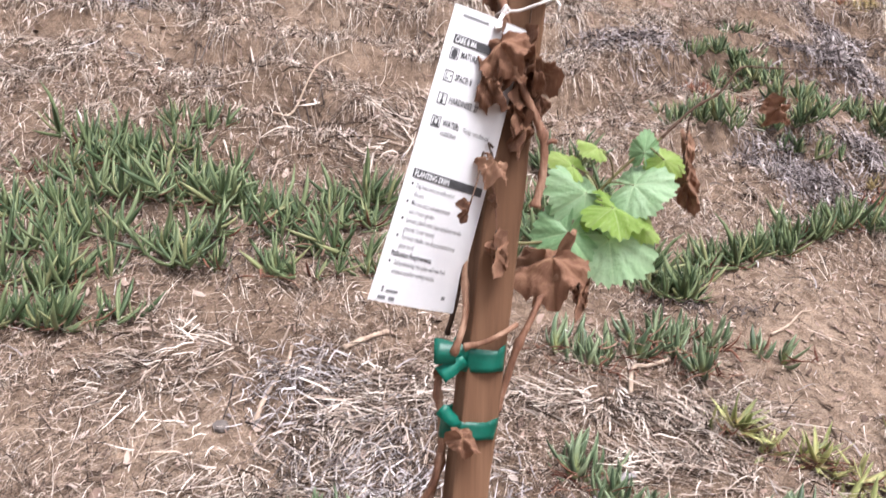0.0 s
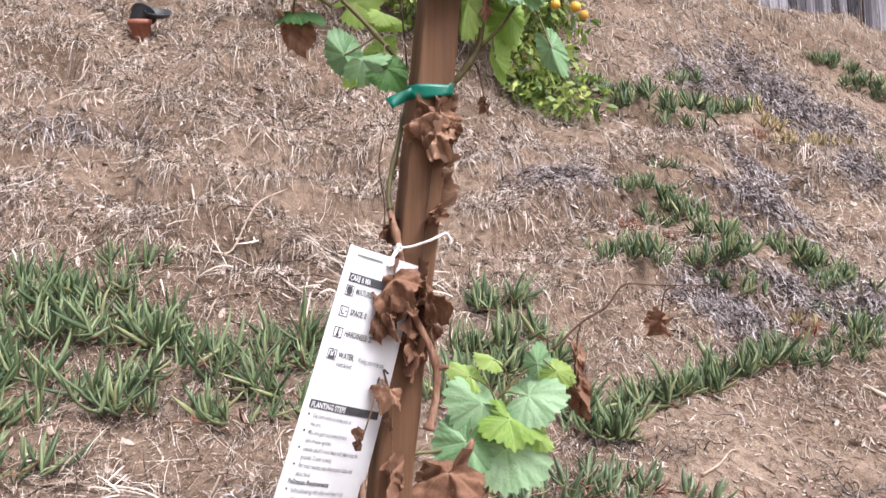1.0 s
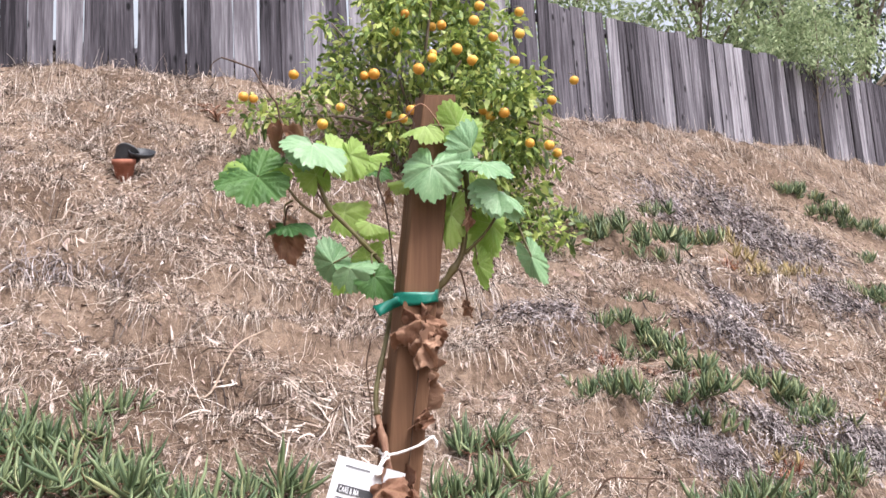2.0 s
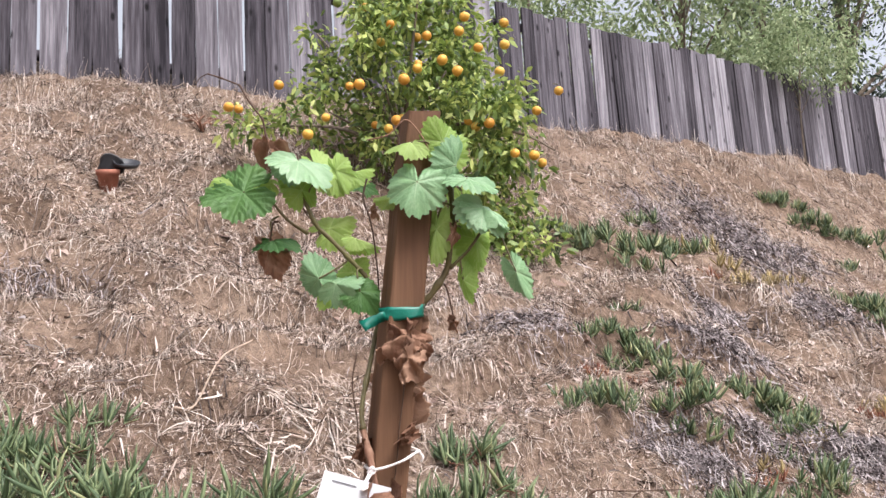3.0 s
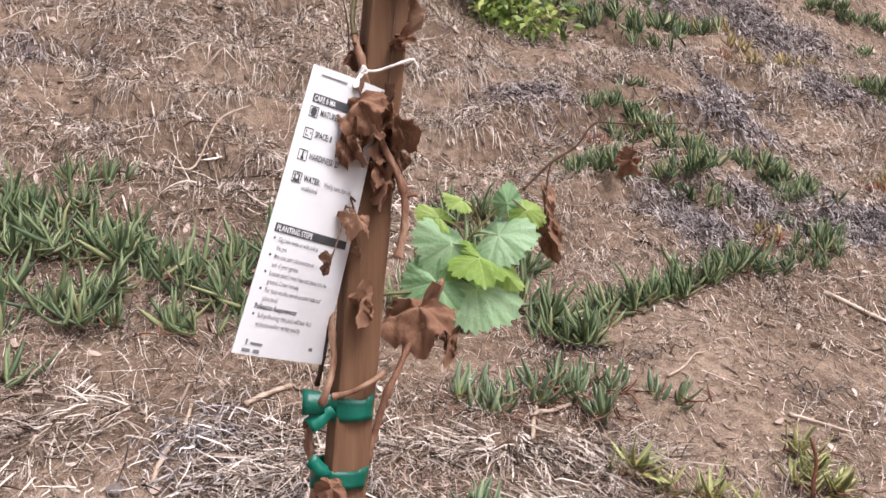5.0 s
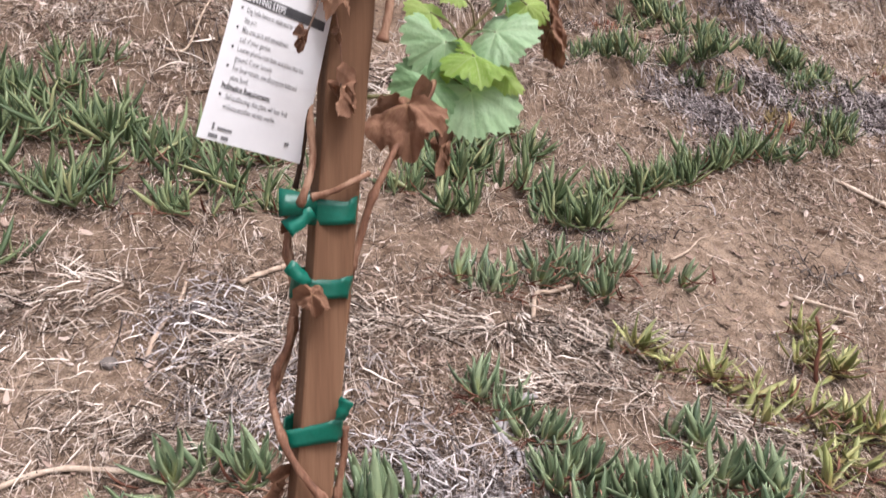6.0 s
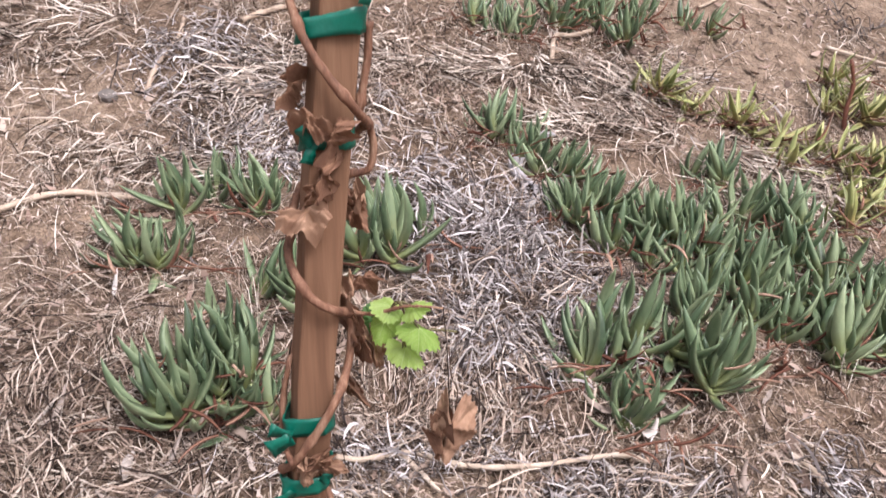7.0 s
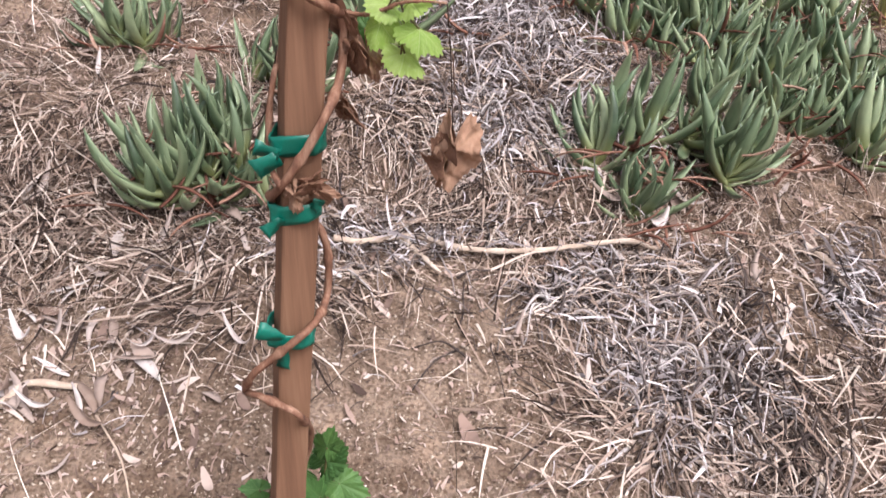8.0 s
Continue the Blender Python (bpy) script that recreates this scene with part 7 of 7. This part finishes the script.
def citrus_tree():
    rs, rng = np.random.RandomState(4), random.Random(4)
    bx, by = 0.22, 4.85
    root = new("citrus_tree")
    root.location = on(bx, by, -0.03)
    tagged(root, "small citrus tree heavy with ripe oranges", "citrus tree")
    g = root.location
    trunk = [(0, 0, 0), (0.02, -0.01, 0.18), (-0.01, 0.0, 0.36), (0.02, 0.0, 0.6)]
    part("trunk", tube("trunk", trunk, 0.045, 0.03, BARK, 10, 6, 0.1, 0.1, 0.15), root)
    seeds = []
    for k in range(16):
        a = 2 * math.pi * k / 16 + rng.uniform(-0.2, 0.2)
        r, h = rng.uniform(0.3, 0.62), rng.uniform(0.1, 0.95)
        p1 = Vector((0.4 * r * math.cos(a), 0.35 * r * math.sin(a), 0.35 + 0.5 * (h - 0.1)))
        p2 = Vector((r * math.cos(a), 0.7 * r * math.sin(a), 0.28 + h))
        part("limb", tube("limb", [(0.01, 0, 0.3 + 0.012 * k), tuple(p1), tuple(p2)], 0.016, 0.005, BARK, 7, 5, 0.1, 0.1, 0.15), root)
    for k in range(170):
        a, u = rng.uniform(0, 2 * math.pi), rng.uniform(-1, 1)
        q = math.sqrt(1 - u * u)
        shell = rng.uniform(0.55, 1.0)
        x, y, z = 0.60 * q * math.cos(a) * shell, 0.45 * q * math.sin(a) * shell, 0.78 + 0.62 * u * shell
        if noise.noise(Vector((x * 3.2, y * 3.2, z * 3.2))) > -0.22:
            seeds.append((x, y, z))
    # low skirts: one reaches the ground on the downhill side, one stretches out sideways
    for k in range(44):
        f = k / 43
        seeds.append((0.55 + 0.17 * rng.uniform(-1, 1), -0.38 + 0.12 * rng.uniform(-1, 1), 0.62 - 1.0 * f + 0.05 * rng.uniform(-1, 1)))
    for k in range(0, 10, 2):
        seeds.append((-0.55 - 0.045 * k, -0.3 + 0.05 * rng.uniform(-1, 1), 0.42 + 0.06 * rng.uniform(-1, 1)))
    part("limb", tube("limb", [(0, 0, 0.3), (-0.3, -0.15, 0.42), (-0.6, -0.3, 0.40), (-0.92, -0.32, 0.36)], 0.013, 0.004, BARK, 7, 5), root)
    part("limb", tube("limb", [(0, 0, 0.3), (0.3, -0.2, 0.45), (0.62, -0.42, 0.33), (0.78, -0.5, 0.22)], 0.013, 0.004, BARK, 7, 5), root)
    part("crown", tree_leaves("crown", seeds, 62, 0.048, 0.12, CITRUS, rs), root, "glossy green leaves")
    sphere = lathe("fruit", [(0.0005, -1), (0.38, -0.92), (0.71, -0.69), (0.92, -0.37), (1.0, 0.0), (0.92, 0.38), (0.70, 0.70), (0.38, 0.90), (0.12, 0.955), (0.0005, 0.93)], ORANGE, 16)
    unripe = sphere.copy()
    unripe.materials.clear()
    unripe.materials.append(UNRIPE)
    at = [(0.5, 2.98), (0.6, 2.89), (0.74, 2.91), (0.71, 2.76), (0.9, 2.55), (1.02, 2.66), (0.88, 2.31), (0.92, 2.27), (0.21, 2.71), (0.14, 3.01), (0.09, 2.91), (0.28, 2.77), (0.41, 2.82), (0.49, 2.76), (-0.02, 2.68), (-0.07, 2.67),
          (-0.43, 2.67), (-0.68, 2.55), (-0.63, 2.54), (0.17, 2.49), (0.58, 2.46), (0.54, 2.49), (-0.28, 2.41), (0.66, 1.73), (0.78, 2.32), (0.53, 3.06), (0.33, 2.95), (0.74, 3.03), (-0.19, 2.5), (0.65, 2.48)]
    for k, (x, z) in enumerate(at):
        ob = part("orange", sphere, root, "ripe orange fruit")
        r = rng.uniform(0.024, 0.031)
        ob.location, ob.scale = Vector((x, 4.3, z)) * (1 + (d := rng.uniform(-0.005, 0.045))) - Vector((0.044 * d, -0.053 * d, 1.096 * d)) - g, (r, r, r * 0.95)
        ob.rotation_euler = (rng.uniform(-0.4, 0.4), rng.uniform(-0.4, 0.4), 0)
        stalk = part("fruit_stalk", tube("fruit_stalk", [ob.location + Vector((0, 0, r * 0.9)), ob.location + Vector((0.004, 0.03, r + 0.02)), ob.location + Vector((-0.01, 0.10, r + 0.05))], 0.002, 0.002, CANE_GREEN, 5, 2), ob)
        stalk.matrix_parent_inverse = ob.matrix_basis.inverted()
    for k in range(26):
        a = rng.uniform(0, 2 * math.pi)
        ob = part("orange", sphere if k < 12 else unripe, root, "ripe orange fruit" if k < 12 else "dull green unripe fruit")
        r = rng.uniform(0.022, 0.028)
        ob.location, ob.scale = (0.55 * math.cos(a) * rng.uniform(0.2, 1), -0.36 + 0.2 * rng.random(), 0.75 + 0.5 * rng.uniform(-0.9, 0.9)), (r, r, r)


citrus_tree()


def far_tree(x, y, high, crown_low, radius, material, seed, per, size, trunk_r, label, count=70, spread=0.4, gap=0.0, squash=1.0):
    rs, rng = np.random.RandomState(seed), random.Random(seed)
    root = new("tree")
    root.location = on(x, y, -0.05)
    tagged(root, label, "tree")
    part("trunk", tube("trunk", [(0, 0, 0), (0.05 * high * rng.uniform(-1, 1) * 0.4, 0, high * 0.35), (0.03, 0.02, high * 0.7), (0, 0, high * 0.95)], trunk_r, trunk_r * 0.3, BARK, 9, 6, 0.1, 0.3, 0.1), root)
    seeds = []
    while len(seeds) < count:
        p = Vector((rng.uniform(-1, 1), rng.uniform(-1, 1), rng.uniform(-1, 1)))
        if p.length < 1 and p.length > 0.25 and noise.noise(p * 2.3 + Vector((seed, 0, 0))) > gap:
            seeds.append((p.x * radius, p.y * radius * squash, (crown_low + high) / 2 + p.z * (high - crown_low) / 2))
    for k in range(0, count, 6):
        e = Vector(seeds[k])
        part("limb", tube("limb", [(0, 0, max(0.3 * high, e.z * 0.6)), tuple(e * 0.5 + Vector((0, 0, e.z * 0.35))), tuple(e)], trunk_r * 0.35, trunk_r * 0.08, BARK, 6, 4), root)
    part("crown", tree_leaves("crown", seeds, per, size, spread, material, rs, 0.4), root)


far_tree(4.35, 8.15, 1.75, 0.75, 0.62, FAR_LEAF, 3, 70, 0.042, 0.010, "slender sapling with thin light green leaves before the fence", 60, 0.16, -0.1)
far_tree(4.6, 12.0, 5.2, 1.0, 1.9, FAR_LEAF, 5, 105, 0.085, 0.06, "light green tree beyond the fence", 95, 0.42, -0.12)
far_tree(2.6, 13.5, 5.0, 1.6, 1.5, FAR_LEAF, 6, 105, 0.085, 0.06, "light green tree beyond the fence", 70, 0.42, -0.12)
far_tree(6.1, 12.5, 5.6, 1.0, 1.9, FAR_LEAF, 7, 105, 0.085, 0.06, "light green tree beyond the fence", 90, 0.42, -0.12)
far_tree(7.7, 13.0, 6.5, 0.8, 2.0, DARK_LEAF, 8, 110, 0.085, 0.12, "dark green tree beyond the fence", 95, 0.45, -0.1)

# ---- the board fence along the top of the slope ----
fence = new("wooden_fence")
fence.location = on(1.1, 6.5, 0)
tagged(fence, "weathered grey board fence with gaps along the top of the slope", "fence")
rng = random.Random(9)


def board_mesh(seed):
    r = random.Random(seed)
    w, t, h = r.choice((0.0805, 0.0805, 0.0795, 0.078, 0.074)), 0.009, 1.35
    n = 10
    verts, faces = [], []
    warp = r.uniform(-0.012, 0.012)
    for i in range(n + 1):
        z = h * i / n
        e = 0.002 * r.uniform(-1, 1)
        cut = (r.uniform(-0.01, 0.006) if i == n else 0)
        for sx, sy in ((-1, -1), (-0.33, -1.12), (0.33, -1.12), (1, -1), (1, 1), (-1, 1)):
            verts.append((sx * w + e + warp * (i / n) ** 2, sy * t + 0.4 * warp * math.sin(3 * i / n), z + cut * (1 + sx)))
    for i in range(n):
        for s in range(6):
            a, b = i * 6 + s, i * 6 + (s + 1) % 6
            faces.append((a, b, b + 6, a + 6))
    faces += [tuple(n * 6 + s for s in range(6)), tuple(range(6))[::-1]]
    return mesh_of("board", verts, faces, BOARD, False)


BOARDS = [board_mesh(k) for k in range(9)]
bpy.context.view_layer.update()
place = Vector((-6.6, 3.96))
knee, ends = Vector((1.1, 6.5)), Vector((9.5, 11.0))
walked, k = 0.0, 0
first, second = (knee - place).length, (ends - knee).length
while walked < first + second:
    p = place.lerp(knee, walked / first) if walked < first else knee.lerp(ends, (walked - first) / second)
    d = (knee - place) if walked < first else (ends - knee)
    top = 4.16 + 0.027 * (p.x - 1.1) + (0.02 * (1.1 - p.x) if p.x < 1.1 else 0)
    base = top - 1.35
    ob = part("board", BOARDS[(k * 5 + k // 7) % 9], fence)
    lean = radians(-3.2 - 0.55 * max(-2, min(5, p.x)) + rng.uniform(-0.8, 0.8))
    ob.matrix_basis = Matrix.Translation(Vector((p.x, p.y + rng.uniform(-0.012, 0.014), base + rng.uniform(-0.025, 0.02))) - fence.location) @ Matrix.Rotation(math.atan2(d.y, d.x), 4, "Z") @ Matrix.Rotation(lean, 4, "Y") @ Matrix.Diagonal((1.0 if walked < first else 0.78, 1, 1, 1))
    walked += (rng.choice((0.160, 0.1615, 0.163, 0.1645, 0.168)) if walked < first else rng.choice((0.156, 0.158, 0.160, 0.161)) + (0.014 if min(abs(p.x - 1.32), abs(p.x - 1.66)) < 0.055 else 0)) * (1.0 if walked < first else 0.78)
    k += 1
for low in (0.30, 0.95):
    for a, b in ((place, knee), (knee, ends)):
        n = 8
        pts = [Vector((a.lerp(b, i / n).x, a.lerp(b, i / n).y + 0.045, 4.16 - 1.1 + low + 0.027 * (a.lerp(b, i / n).x - 1.1))) - fence.location for i in range(n + 1)]
        part("rail", tube("rail", pts, 0.035, 0.035, BOARD, 4, 2), fence)
